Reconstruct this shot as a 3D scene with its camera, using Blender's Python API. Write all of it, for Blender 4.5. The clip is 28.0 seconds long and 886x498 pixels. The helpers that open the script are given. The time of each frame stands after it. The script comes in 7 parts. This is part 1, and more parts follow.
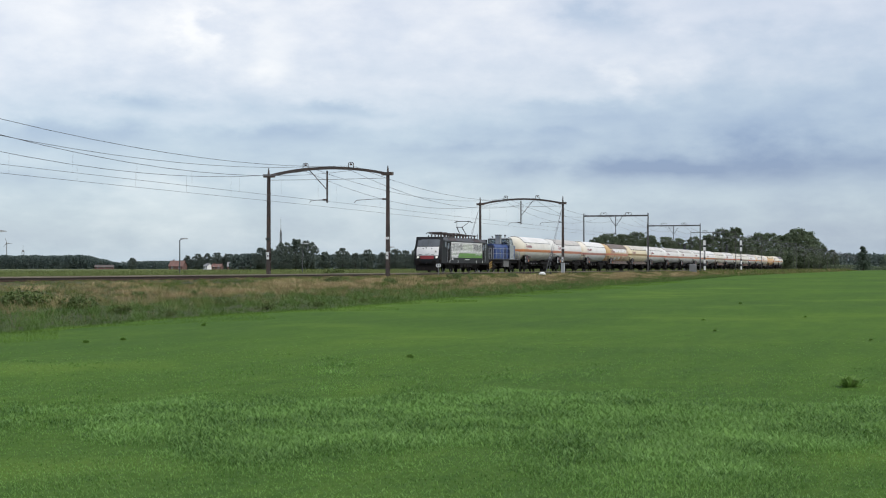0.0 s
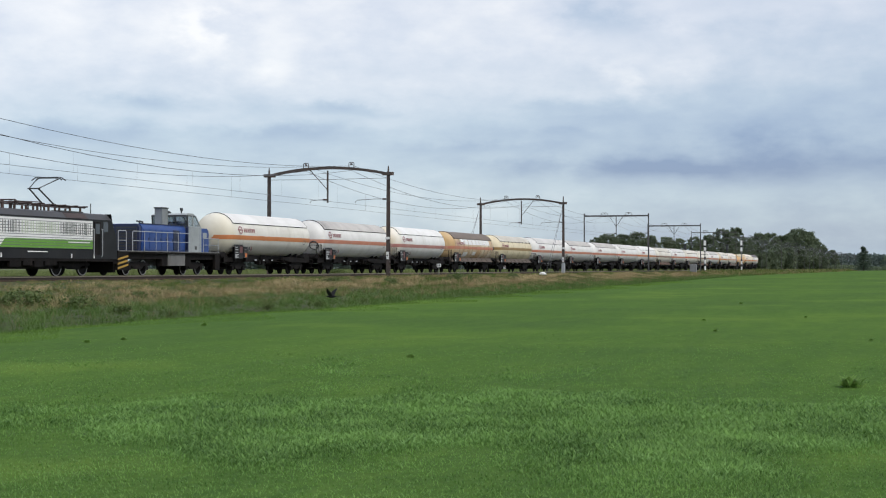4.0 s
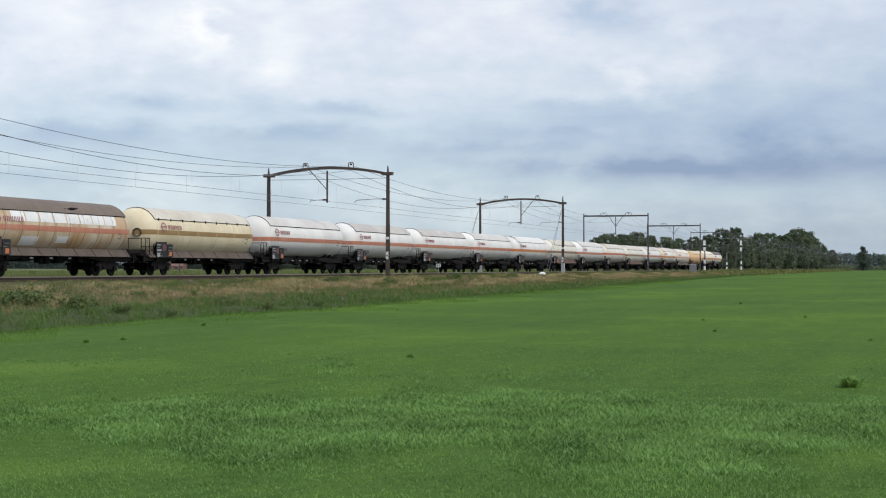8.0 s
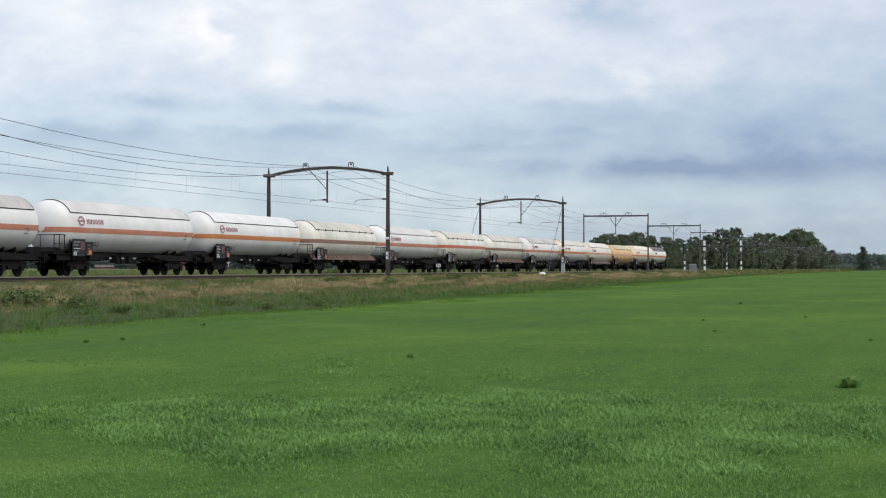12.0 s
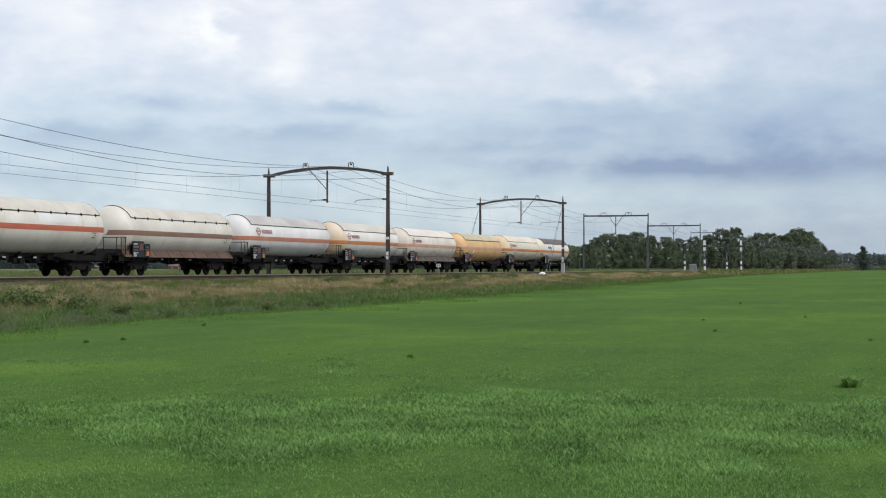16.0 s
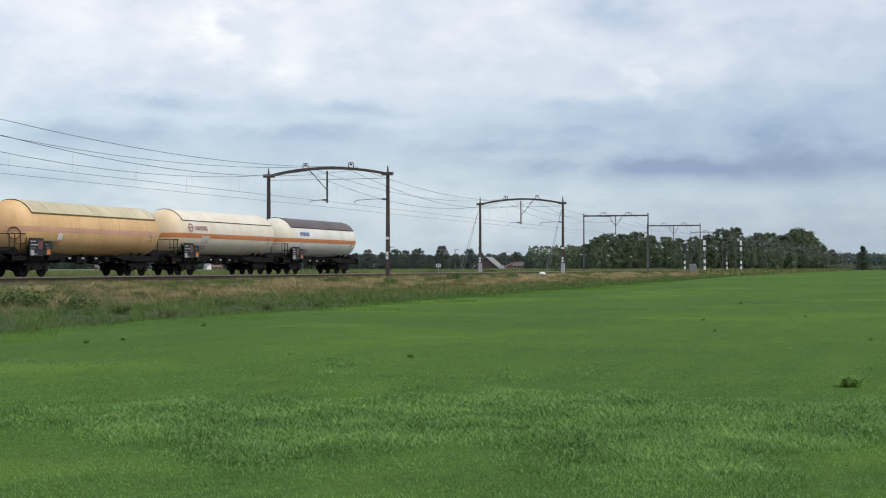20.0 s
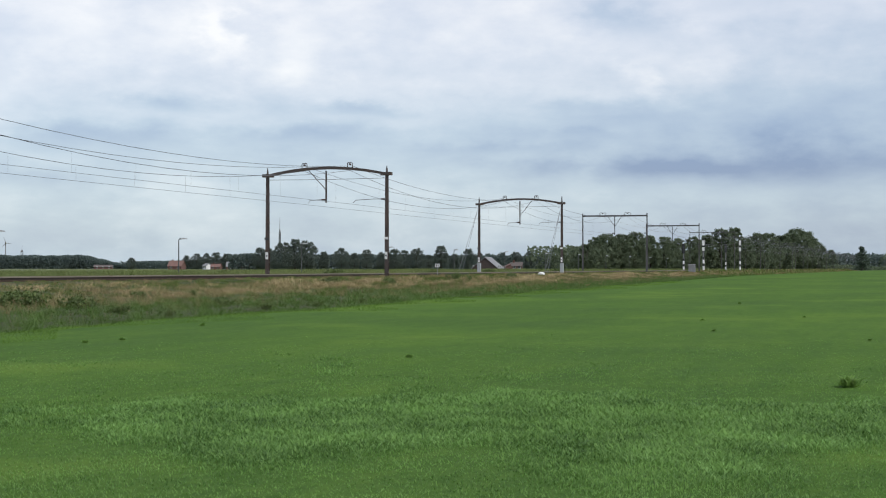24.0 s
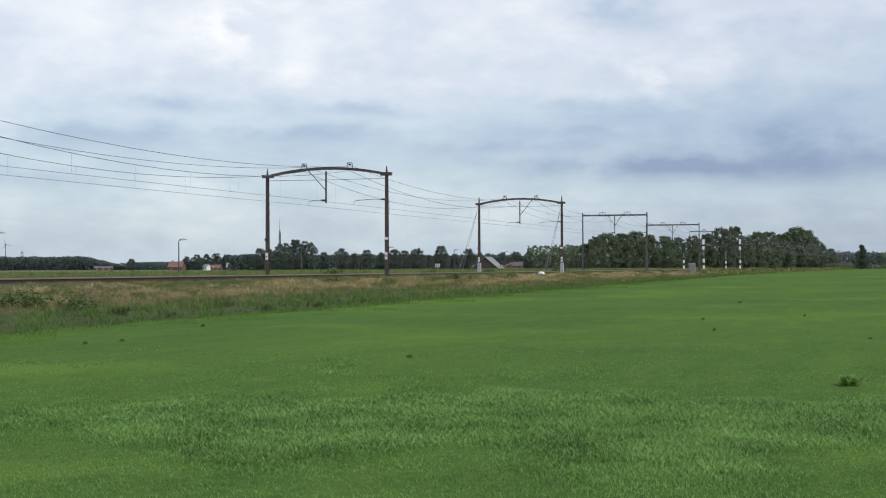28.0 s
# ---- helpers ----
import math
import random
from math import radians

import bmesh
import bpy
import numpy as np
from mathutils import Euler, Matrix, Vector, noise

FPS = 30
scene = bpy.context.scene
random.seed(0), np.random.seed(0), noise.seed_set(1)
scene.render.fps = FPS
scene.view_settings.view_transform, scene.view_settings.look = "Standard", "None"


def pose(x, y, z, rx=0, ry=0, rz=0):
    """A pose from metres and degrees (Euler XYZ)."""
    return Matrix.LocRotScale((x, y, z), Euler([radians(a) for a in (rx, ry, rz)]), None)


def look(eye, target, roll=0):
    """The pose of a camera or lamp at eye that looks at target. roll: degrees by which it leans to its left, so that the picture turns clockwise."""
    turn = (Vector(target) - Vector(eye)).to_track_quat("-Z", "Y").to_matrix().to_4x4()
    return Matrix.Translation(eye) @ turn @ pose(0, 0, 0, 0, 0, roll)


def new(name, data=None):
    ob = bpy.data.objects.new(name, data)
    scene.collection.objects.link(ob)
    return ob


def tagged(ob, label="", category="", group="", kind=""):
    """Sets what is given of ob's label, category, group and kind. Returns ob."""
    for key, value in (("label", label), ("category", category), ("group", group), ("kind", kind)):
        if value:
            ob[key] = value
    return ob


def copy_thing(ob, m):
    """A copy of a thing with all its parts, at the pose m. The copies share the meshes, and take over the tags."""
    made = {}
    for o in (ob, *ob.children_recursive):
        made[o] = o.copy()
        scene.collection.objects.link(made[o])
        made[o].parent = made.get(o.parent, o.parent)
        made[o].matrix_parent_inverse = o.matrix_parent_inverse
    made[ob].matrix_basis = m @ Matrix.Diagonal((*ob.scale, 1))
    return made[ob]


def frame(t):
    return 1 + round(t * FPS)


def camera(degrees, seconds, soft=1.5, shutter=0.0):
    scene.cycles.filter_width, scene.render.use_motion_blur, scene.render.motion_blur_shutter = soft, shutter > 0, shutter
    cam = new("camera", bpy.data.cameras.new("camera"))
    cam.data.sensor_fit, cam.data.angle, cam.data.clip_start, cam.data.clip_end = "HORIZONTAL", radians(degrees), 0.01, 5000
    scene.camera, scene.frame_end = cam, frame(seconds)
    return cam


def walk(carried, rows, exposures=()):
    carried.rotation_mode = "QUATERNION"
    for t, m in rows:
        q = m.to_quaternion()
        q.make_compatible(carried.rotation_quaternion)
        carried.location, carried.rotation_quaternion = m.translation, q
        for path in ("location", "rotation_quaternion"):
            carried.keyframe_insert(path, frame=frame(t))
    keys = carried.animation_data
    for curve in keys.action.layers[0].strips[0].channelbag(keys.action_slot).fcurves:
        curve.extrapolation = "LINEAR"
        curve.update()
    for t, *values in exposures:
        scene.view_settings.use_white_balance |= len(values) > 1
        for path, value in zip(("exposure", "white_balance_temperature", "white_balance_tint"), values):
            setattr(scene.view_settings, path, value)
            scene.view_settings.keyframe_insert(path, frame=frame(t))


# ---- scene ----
# World: x runs along the railway (away from the camera), y across it, z up; the meadow is z = 0.
RAIL = 1.06            # top of the rails
LINE = 1.11            # height from which the overhead line is set out
EYE = Vector((0.0, 0.0, 1.55))
HEADING, PITCH = 72.93, 0.716
NEAR_TRACK, FAR_TRACK = 43.6, 47.6
NEAR_POST, FAR_POST = 40.4, 50.9
SPEED = 21.4

cam = camera(32.6, 28.0, soft=1.1)


def aim(yaw, roll):
    h, p = radians(HEADING + yaw), radians(PITCH)
    way = Vector((math.sin(h) * math.cos(p), math.cos(h) * math.cos(p), math.sin(p)))
    return look(EYE, EYE + way * 100, roll)


# a camera on a stand that gives a little in the wind: seconds, degrees of yaw and of roll
SWAY = [(0, 0, 0), (1.0, 0, 0.06), (1.6, -0.022, 0.05), (3.0, -0.022, 0.02), (3.6, -0.02, 0.02), (5.5, 0, 0.1), (7.0, 0, 0.1),
        (8.0, 0, 0.02), (9.0, 0, -0.08), (10.8, 0, -0.07), (12.0, 0, 0.04), (12.6, -0.005, 0.1), (14.5, -0.022, 0.12),
        (15.2, -0.022, 0.1), (16.2, 0, -0.02), (17.0, -0.012, -0.08), (18.2, 0, -0.03), (20.0, 0, -0.03), (21.5, 0.006, 0.0),
        (23.5, 0.035, 0.02), (25.0, 0.043, 0.0), (26.2, 0.043, -0.08), (27.0, 0.04, -0.2), (28.0, 0.036, -0.2)]
walk(cam, [(t, aim(y, r)) for t, y, r in SWAY])

# ---- light ----
SUN_AZ, SUN_EL = 205.0, 52.0   # compass bearing from +y towards +x, and height, in degrees
world = bpy.data.worlds.new("world")
scene.world = world
world.use_nodes = True
wn, wl = world.node_tree.nodes, world.node_tree.links
wn.clear()
sky = wn.new("ShaderNodeTexSky")
sky.sky_type, sky.sun_disc = "NISHITA", False
sky.sun_elevation, sky.sun_rotation = radians(SUN_EL), radians(SUN_AZ)
sky_bg = wn.new("ShaderNodeBackground")
sky_bg.inputs["Strength"].default_value = 0.05
wl.new(sky.outputs[0], sky_bg.inputs["Color"])
# the closed layer of high cloud under the blue
veil = wn.new("ShaderNodeBackground")
veil.inputs["Color"].default_value = (0.165, 0.216, 0.55, 1)
veil.inputs["Strength"].default_value = 0.5
both = wn.new("ShaderNodeAddShader")
wl.new(sky_bg.outputs[0], both.inputs[0])
wl.new(veil.outputs[0], both.inputs[1])
wout = wn.new("ShaderNodeOutputWorld")
wl.new(both.outputs[0], wout.inputs["Surface"])

sun = new("sun", bpy.data.lights.new("sun", "SUN"))
sun.data.energy, sun.data.angle, sun.data.color = 2.3, radians(12), (1.0, 0.95, 0.87)
a, e = radians(SUN_AZ), radians(SUN_EL)
sun.matrix_world = look(Vector((math.sin(a) * math.cos(e), math.cos(a) * math.cos(e), math.sin(e))) * 50, (0, 0, 0))
scene.view_settings.exposure = 0.0


# ---- mesh helpers ----
class Mesh:
    """Collects vertices and faces of one mesh."""

    def __init__(self):
        self.v, self.f = [], []

    def add(self, verts, faces):
        n = len(self.v)
        self.v += [tuple(p) for p in verts]
        self.f += [tuple(i + n for i in q) for q in faces]
        return self

    def box(self, x0, x1, y0, y1, z0, z1, m=None):
        p = [(x, y, z) for x in (x0, x1) for y in (y0, y1) for z in (z0, z1)]
        if m is not None:
            p = [m @ Vector(q) for q in p]
        return self.add(p, [(0, 1, 3, 2), (4, 6, 7, 5), (0, 4, 5, 1), (2, 3, 7, 6), (0, 2, 6, 4), (1, 5, 7, 3)])

    def tube(self, points, r, n=6, r2=None, cap=True):
        """A round bar along a line of points, its radius going from r to r2."""
        pts = [Vector(p) for p in points]
        r2 = r if r2 is None else r2
        rings, side = [], None
        for i, p in enumerate(pts):
            d = (pts[min(i + 1, len(pts) - 1)] - pts[max(i - 1, 0)]).normalized()
            if side is None:
                side = d.orthogonal().normalized()
            side = (side - d * side.dot(d)).normalized()
            up = d.cross(side)
            rr = r + (r2 - r) * i / max(1, len(pts) - 1)
            rings.append([p + (side * math.cos(2 * math.pi * k / n) + up * math.sin(2 * math.pi * k / n)) * rr for k in range(n)])
        faces = [(i * n + k, i * n + (k + 1) % n, (i + 1) * n + (k + 1) % n, (i + 1) * n + k) for i in range(len(pts) - 1) for k in range(n)]
        if cap:
            faces += [tuple(range(n))[::-1], tuple(range((len(pts) - 1) * n, len(pts) * n))]
        return self.add([q for ring in rings for q in ring], faces)

    def lathe_x(self, prof, cy, cz, n=32, a0=0.0, a1=360.0, close=True):
        """Turns (x, radius) pairs about a line along x; the angle runs from the top towards -y."""
        full = abs(a1 - a0) >= 359.9
        k = n if full else n + 1
        vs = []
        for x, r in prof:
            for i in range(k):
                a = radians(a0 + (a1 - a0) * i / n)
                vs.append((x, cy - r * math.sin(a), cz + r * math.cos(a)))
        fs = []
        for j in range(len(prof) - 1):
            for i in range(n):
                i2 = (i + 1) % k
                fs.append((j * k + i, j * k + i2, (j + 1) * k + i2, (j + 1) * k + i))
        if full and close:
            fs += [tuple(range(k))[::-1], tuple(range((len(prof) - 1) * k, len(prof) * k))]
        return self.add(vs, fs)

    def prism(self, poly, y0, y1, axis="y"):
        """A flat outline given by (u, w) pairs pulled from y0 to y1: axis y takes (x, z), axis x takes (y, z), axis z takes (x, y)."""
        def at(u, w, d):
            return {"y": (u, d, w), "x": (d, u, w), "z": (u, w, d)}[axis]
        n = len(poly)
        vs = [at(u, w, y0) for u, w in poly] + [at(u, w, y1) for u, w in poly]
        fs = [tuple(range(n)), tuple(range(n, 2 * n))[::-1]] + [(i, i + n, (i + 1) % n + n, (i + 1) % n) for i in range(n)]
        return self.add(vs, fs)

    def data(self, name, material, smooth=40):
        me = bpy.data.meshes.new(name)
        me.from_pydata(self.v, [], self.f)
        me.materials.append(material)
        if smooth:
            me.polygons.foreach_set("use_smooth", [True] * len(me.polygons))
            me.set_sharp_from_angle(angle=radians(smooth))
        fix = bmesh.new()
        fix.from_mesh(me)
        bmesh.ops.recalc_face_normals(fix, faces=fix.faces)
        fix.to_mesh(me)
        fix.free()
        me.update()
        return me


def part(name, m, material, parent=None, label="", smooth=40):
    """Links a Mesh (or mesh data) as one object, under its thing where one is given."""
    ob = new(name, m if isinstance(m, bpy.types.Mesh) else m.data(name, material, smooth))
    if parent is not None:
        ob.parent = parent
    if label:
        ob["label"] = label
    return ob


def thing(name, label, category, group="", kind="", m=None):
    ob = tagged(new(name), label, category, group, kind)
    ob.empty_display_size = 0.2
    if m is not None:
        ob.matrix_basis = m
    return ob


def big_mesh(name, verts, faces, materials, smooth=False, index=None):
    """A large mesh from arrays: verts (n, 3), faces (m, 3 or 4)."""
    me = bpy.data.meshes.new(name)
    n, k = faces.shape
    me.vertices.add(len(verts))
    me.vertices.foreach_set("co", np.asarray(verts, dtype=np.float32).ravel())
    me.loops.add(n * k)
    me.loops.foreach_set("vertex_index", faces.astype(np.int32).ravel())
    me.polygons.add(n)
    me.polygons.foreach_set("loop_start", np.arange(0, n * k, k, dtype=np.int32))
    for mt in materials:
        me.materials.append(mt)
    if index is not None:
        me.polygons.foreach_set("material_index", index.astype(np.int32))
    me.polygons.foreach_set("use_smooth", np.full(n, smooth))
    me.update(calc_edges=True)
    me.validate()
    return me


# ---- materials ----
def nodes_of(name):
    mt = bpy.data.materials.new(name)
    mt.use_nodes = True
    return mt, mt.node_tree.nodes, mt.node_tree.links, mt.node_tree.nodes["Principled BSDF"]


def tex_noise(nd, ln, coord, scale, detail=4.0, stretch=(1, 1, 1), rough=0.55):
    mp = nd.new("ShaderNodeMapping")
    mp.inputs["Scale"].default_value = stretch
    ln.new(coord, mp.inputs["Vector"])
    t = nd.new("ShaderNodeTexNoise")
    t.inputs["Scale"].default_value, t.inputs["Detail"].default_value, t.inputs["Roughness"].default_value = scale, detail, rough
    ln.new(mp.outputs[0], t.inputs["Vector"])
    return t.outputs["Fac"]


def ramp(nd, ln, fac, stops):
    r = nd.new("ShaderNodeValToRGB")
    while len(r.color_ramp.elements) < len(stops):
        r.color_ramp.elements.new(0.5)
    for el, (p, c) in zip(r.color_ramp.elements, stops):
        el.position = p
        el.color = (*c, 1) if len(c) == 3 else c
    ln.new(fac, r.inputs[0])
    return r.outputs[0]


def mix(nd, ln, fac, a, b, how="MIX"):
    m = nd.new("ShaderNodeMix")
    m.data_type, m.blend_type = "RGBA", how
    for sock, val in ((m.inputs[0], fac), (m.inputs[6], a), (m.inputs[7], b)):
        if isinstance(val, (int, float)):
            sock.default_value = val
        elif isinstance(val, tuple):
            sock.default_value = (*val, 1)
        else:
            ln.new(val, sock)
    return m.outputs[2]


def bump(nd, ln, bs, height, strength, distance):
    b = nd.new("ShaderNodeBump")
    b.inputs["Strength"].default_value, b.inputs["Distance"].default_value = strength, distance
    ln.new(height, b.inputs["Height"])
    ln.new(b.outputs[0], bs.inputs["Normal"])


def surface(name, color, rough=0.6, metal=0.0, vary=0.25, big=1.0, fine=30.0, dirt=None, dirt_amount=0.4, relief=0.15, coat=0.0):
    """A painted, metal or stone surface: two sizes of variation, dirt in patches, fine relief."""
    mt, nd, ln, bs = nodes_of(name)
    co = nd.new("ShaderNodeTexCoord").outputs["Object"]
    n1, n2 = tex_noise(nd, ln, co, big), tex_noise(nd, ln, co, fine, 3)
    lo, hi = tuple(c * (1 - vary) for c in color), tuple(min(1, c * (1 + vary * 0.6)) for c in color)
    col = ramp(nd, ln, n1, [(0.3, lo), (0.7, hi)])
    col = mix(nd, ln, 0.25, col, ramp(nd, ln, n2, [(0.35, lo), (0.65, hi)]))
    if dirt:
        n3 = tex_noise(nd, ln, co, big * 1.7 + 0.3, 6, (1, 1, 0.35), 0.65)
        m = ramp(nd, ln, n3, [(0.62 - 0.3 * dirt_amount, (0, 0, 0)), (0.8, (1, 1, 1))])
        col = mix(nd, ln, m, col, dirt)
    ln.new(col, bs.inputs["Base Color"])
    bs.inputs["Roughness"].default_value, bs.inputs["Metallic"].default_value = rough, metal
    bs.inputs["Coat Weight"].default_value = coat
    if relief:
        bump(nd, ln, bs, n2, relief, 0.01)
    return mt


def tank_paint(name, color, dirt, amount, streak=0.3, rough=0.52, end_tint=None):
    """Weathered wagon paint: broad stains, runs down the side, soot towards patches and faint ring seams."""
    mt, nd, ln, bs = nodes_of(name)
    tc = nd.new("ShaderNodeTexCoord")
    co = tc.outputs["Object"]
    info = nd.new("ShaderNodeObjectInfo")
    shift = nd.new("ShaderNodeVectorMath")
    shift.operation = "ADD"
    sc = nd.new("ShaderNodeMath")
    sc.operation = "MULTIPLY"
    sc.inputs[1].default_value = 40.0
    ln.new(info.outputs["Random"], sc.inputs[0])
    ln.new(co, shift.inputs[0])
    ln.new(sc.outputs[0], shift.inputs[1])
    p = shift.outputs[0]
    n1 = tex_noise(nd, ln, p, 0.5, 5)
    n2 = tex_noise(nd, ln, p, 1.3, 6, (1.6, 0.4, 0.16), 0.65)
    n3 = tex_noise(nd, ln, p, 14, 3)
    col = mix(nd, ln, ramp(nd, ln, n1, [(0.35, (0, 0, 0)), (0.7, (1, 1, 1))]), color, tuple(c * 0.86 for c in color))
    m1 = ramp(nd, ln, n1, [(0.5 - 0.22 * amount, (0, 0, 0)), (0.95 - 0.3 * amount, (amount,) * 3)])
    col = mix(nd, ln, m1, col, dirt)
    m2 = ramp(nd, ln, n2, [(0.52, (0, 0, 0)), (0.72, (streak,) * 3)])
    col = mix(nd, ln, m2, col, tuple(c * 0.55 for c in dirt))
    col = mix(nd, ln, 0.12, col, ramp(nd, ln, n3, [(0.3, tuple(c * 0.6 for c in color)), (0.7, color)]))
    if end_tint:
        sep = nd.new("ShaderNodeSeparateXYZ")
        ln.new(co, sep.inputs[0])
        rng = nd.new("ShaderNodeMapRange")
        rng.inputs[1].default_value, rng.inputs[2].default_value = 0.2, 3.2
        rng.inputs[3].default_value, rng.inputs[4].default_value = 0.85, 0.0
        ln.new(sep.outputs[0], rng.inputs[0])
        ml = nd.new("ShaderNodeMath")
        ml.operation = "MULTIPLY"
        ln.new(rng.outputs[0], ml.inputs[0])
        ln.new(ramp(nd, ln, n1, [(0.25, (0.45,) * 3), (0.6, (1, 1, 1))]), ml.inputs[1])
        col = mix(nd, ln, ml.outputs[0], col, end_tint)
    ln.new(col, bs.inputs["Base Color"])
    bs.inputs["Roughness"].default_value = rough
    bump(nd, ln, bs, n3, 0.06, 0.01)
    return mt


def plant(name, dark, light, dry=None, dry_amount=0.0, patch=0.25, rough=0.6, trans=0.25):
    """Leaves and blades: the colour varies from piece to piece and in broad patches."""
    mt, nd, ln, bs = nodes_of(name)
    geo = nd.new("ShaderNodeNewGeometry")
    co = geo.outputs["Position"]
    col = ramp(nd, ln, geo.outputs["Random Per Island"], [(0.0, dark), (1.0, light)])
    big = tex_noise(nd, ln, co, patch, 3)
    col = mix(nd, ln, ramp(nd, ln, big, [(0.35, (0, 0, 0)), (0.68, (0.6, 0.6, 0.6))]), col, tuple(c * 1.35 for c in light))
    if dry:
        mid = tex_noise(nd, ln, co, patch * 2.1, 4)
        lim = 0.62 - 0.25 * dry_amount
        col = mix(nd, ln, ramp(nd, ln, mid, [(lim, (0, 0, 0)), (lim + 0.14, (0.9, 0.9, 0.9))]), col, dry)
    ln.new(col, bs.inputs["Base Color"])
    bs.inputs["Roughness"].default_value = rough
    bs.inputs["Specular IOR Level"].default_value = 0.25
    if trans:
        tl = nd.new("ShaderNodeBsdfTranslucent")
        ln.new(col, tl.inputs["Color"])
        ms = nd.new("ShaderNodeMixShader")
        ms.inputs[0].default_value = trans
        ln.new(bs.outputs[0], ms.inputs[1])
        ln.new(tl.outputs[0], ms.inputs[2])
        ln.new(ms.outputs[0], nd["Material Output"].inputs["Surface"])
    return mt


def matt(*args, **more):
    """A surface with hardly any sheen."""
    mt = surface(*args, **more)
    mt.node_tree.nodes["Principled BSDF"].inputs["Specular IOR Level"].default_value = 0.12
    return mt


BLACK = matt("black_running_gear", (0.0125, 0.0110, 0.0105), 0.75, 0.0, 0.5, 1.5, 25, dirt=(0.030, 0.023, 0.019), dirt_amount=0.3)
WHEEL = matt("wheel_steel", (0.011, 0.010, 0.0095), 0.7, 0.0, 0.3, 3, 25)
TYRE = surface("bright_tread", (0.32, 0.31, 0.3), 0.35, 0.9, 0.2, 5, 25)
DARK_GREY = matt("dark_grey_paint", (0.021, 0.022, 0.024), 0.45, 0, 0.25, 0.8, 20, dirt=(0.036, 0.032, 0.028), dirt_amount=0.25)
ROOF_GREY = surface("roof_grey_paint", (0.055, 0.056, 0.06), 0.5, 0, 0.3, 0.8, 20, dirt=(0.06, 0.05, 0.045), dirt_amount=0.5)
GEAR_BROWN = surface("roof_gear_brown", (0.060, 0.040, 0.036), 0.6, 0, 0.35, 2, 30)
WHITE = surface("white_paint", (0.80, 0.80, 0.79), 0.42, 0, 0.1, 1.0, 20, dirt=(0.45, 0.43, 0.38), dirt_amount=0.15)
SILVER = surface("silver_grey_paint", (0.40, 0.42, 0.44), 0.42, 0.1, 0.15, 1.0, 20, dirt=(0.2, 0.19, 0.17), dirt_amount=0.2)
RED = surface("red_paint", (0.27, 0.028, 0.03), 0.45, 0, 0.15)
GREEN = surface("lime_green_paint", (0.14, 0.33, 0.045), 0.45, 0, 0.1)
BLUE = surface("blue_paint", (0.024, 0.070, 0.26), 0.42, 0, 0.18, 0.9, 20, dirt=(0.05, 0.06, 0.12), dirt_amount=0.3)
NIGHT_BLUE = surface("dark_blue_paint", (0.018, 0.026, 0.075), 0.45, 0, 0.2, 0.9, 20)
YELLOW = surface("warning_yellow", (0.42, 0.25, 0.03), 0.5, 0, 0.15, dirt=(0.15, 0.1, 0.05), dirt_amount=0.3)
BOARD_GREY = matt("board_grey", (0.035, 0.036, 0.038), 0.6, 0, 0.4, 3, 20)
PAPER = surface("weathered_paper", (0.42, 0.43, 0.44), 0.7, 0, 0.3, 3, 20)
DARK_RED = surface("dark_red_label", (0.13, 0.045, 0.045), 0.5, 0, 0.2)
ORANGE = surface("placard_orange", (0.55, 0.17, 0.05), 0.5, 0, 0.1)
INK = surface("dark_lettering", (0.045, 0.048, 0.05), 0.5, 0, 0.1)
RED_INK = surface("dark_red_lettering", (0.34, 0.15, 0.155), 0.5, 0, 0.15)
BLUE_INK = surface("blue_lettering", (0.06, 0.16, 0.38), 0.5, 0, 0.15)
CAB_GLASS = surface("clear_cab_glass", (0.55, 0.60, 0.62), 0.04, 0, 0.05, relief=0)
CAB_GLASS.node_tree.nodes["Principled BSDF"].inputs["Transmission Weight"].default_value = 0.9
GLASS = surface("dark_cab_glass", (0.05, 0.06, 0.07), 0.1, 0, 0.1, relief=0)
MAST = surface("weathered_brown_steel", (0.085, 0.068, 0.062), 0.6, 0.2, 0.3, 1.2, 25, dirt=(0.14, 0.085, 0.06), dirt_amount=0.4)
GALV = surface("galvanised_steel", (0.24, 0.245, 0.25), 0.6, 0.1, 0.25, 1.2, 25, dirt=(0.12, 0.10, 0.09), dirt_amount=0.3)
DULL_STEEL = surface("dull_grey_steel", (0.105, 0.105, 0.110), 0.6, 0.1, 0.3, 1.2, 25, dirt=(0.10, 0.075, 0.06), dirt_amount=0.4)
WIRE = surface("old_copper_wire", (0.15, 0.158, 0.175), 0.5, 0.3, 0.2, relief=0)
PORCELAIN = surface("brown_insulator", (0.075, 0.045, 0.035), 0.25, 0, 0.2)
CONCRETE = surface("weathered_concrete", (0.30, 0.285, 0.26), 0.8, 0, 0.25, 1.5, 30, dirt=(0.14, 0.12, 0.09), dirt_amount=0.4, relief=0.4)
# rust, darkened further: the rail's shadow side is put into the colour
RUST_RAIL = surface("rusty_shaded_rail_web", (0.032, 0.021, 0.016), 0.75, 0.2, 0.3, 2, 30)
RAIL_HEAD = surface("worn_rail_head", (0.23, 0.20, 0.145), 0.6, 0.1, 0.15, 4, 30, relief=0)
BALLAST = matt("brown_ballast_stone", (0.062, 0.046, 0.034), 0.85, 0, 0.45, 2.0, 14, dirt=(0.034, 0.027, 0.021), dirt_amount=0.6, relief=1.0)
SLEEPER = matt("old_sleeper", (0.040, 0.031, 0.025), 0.85, 0, 0.35, 2.0, 20, relief=0.4)
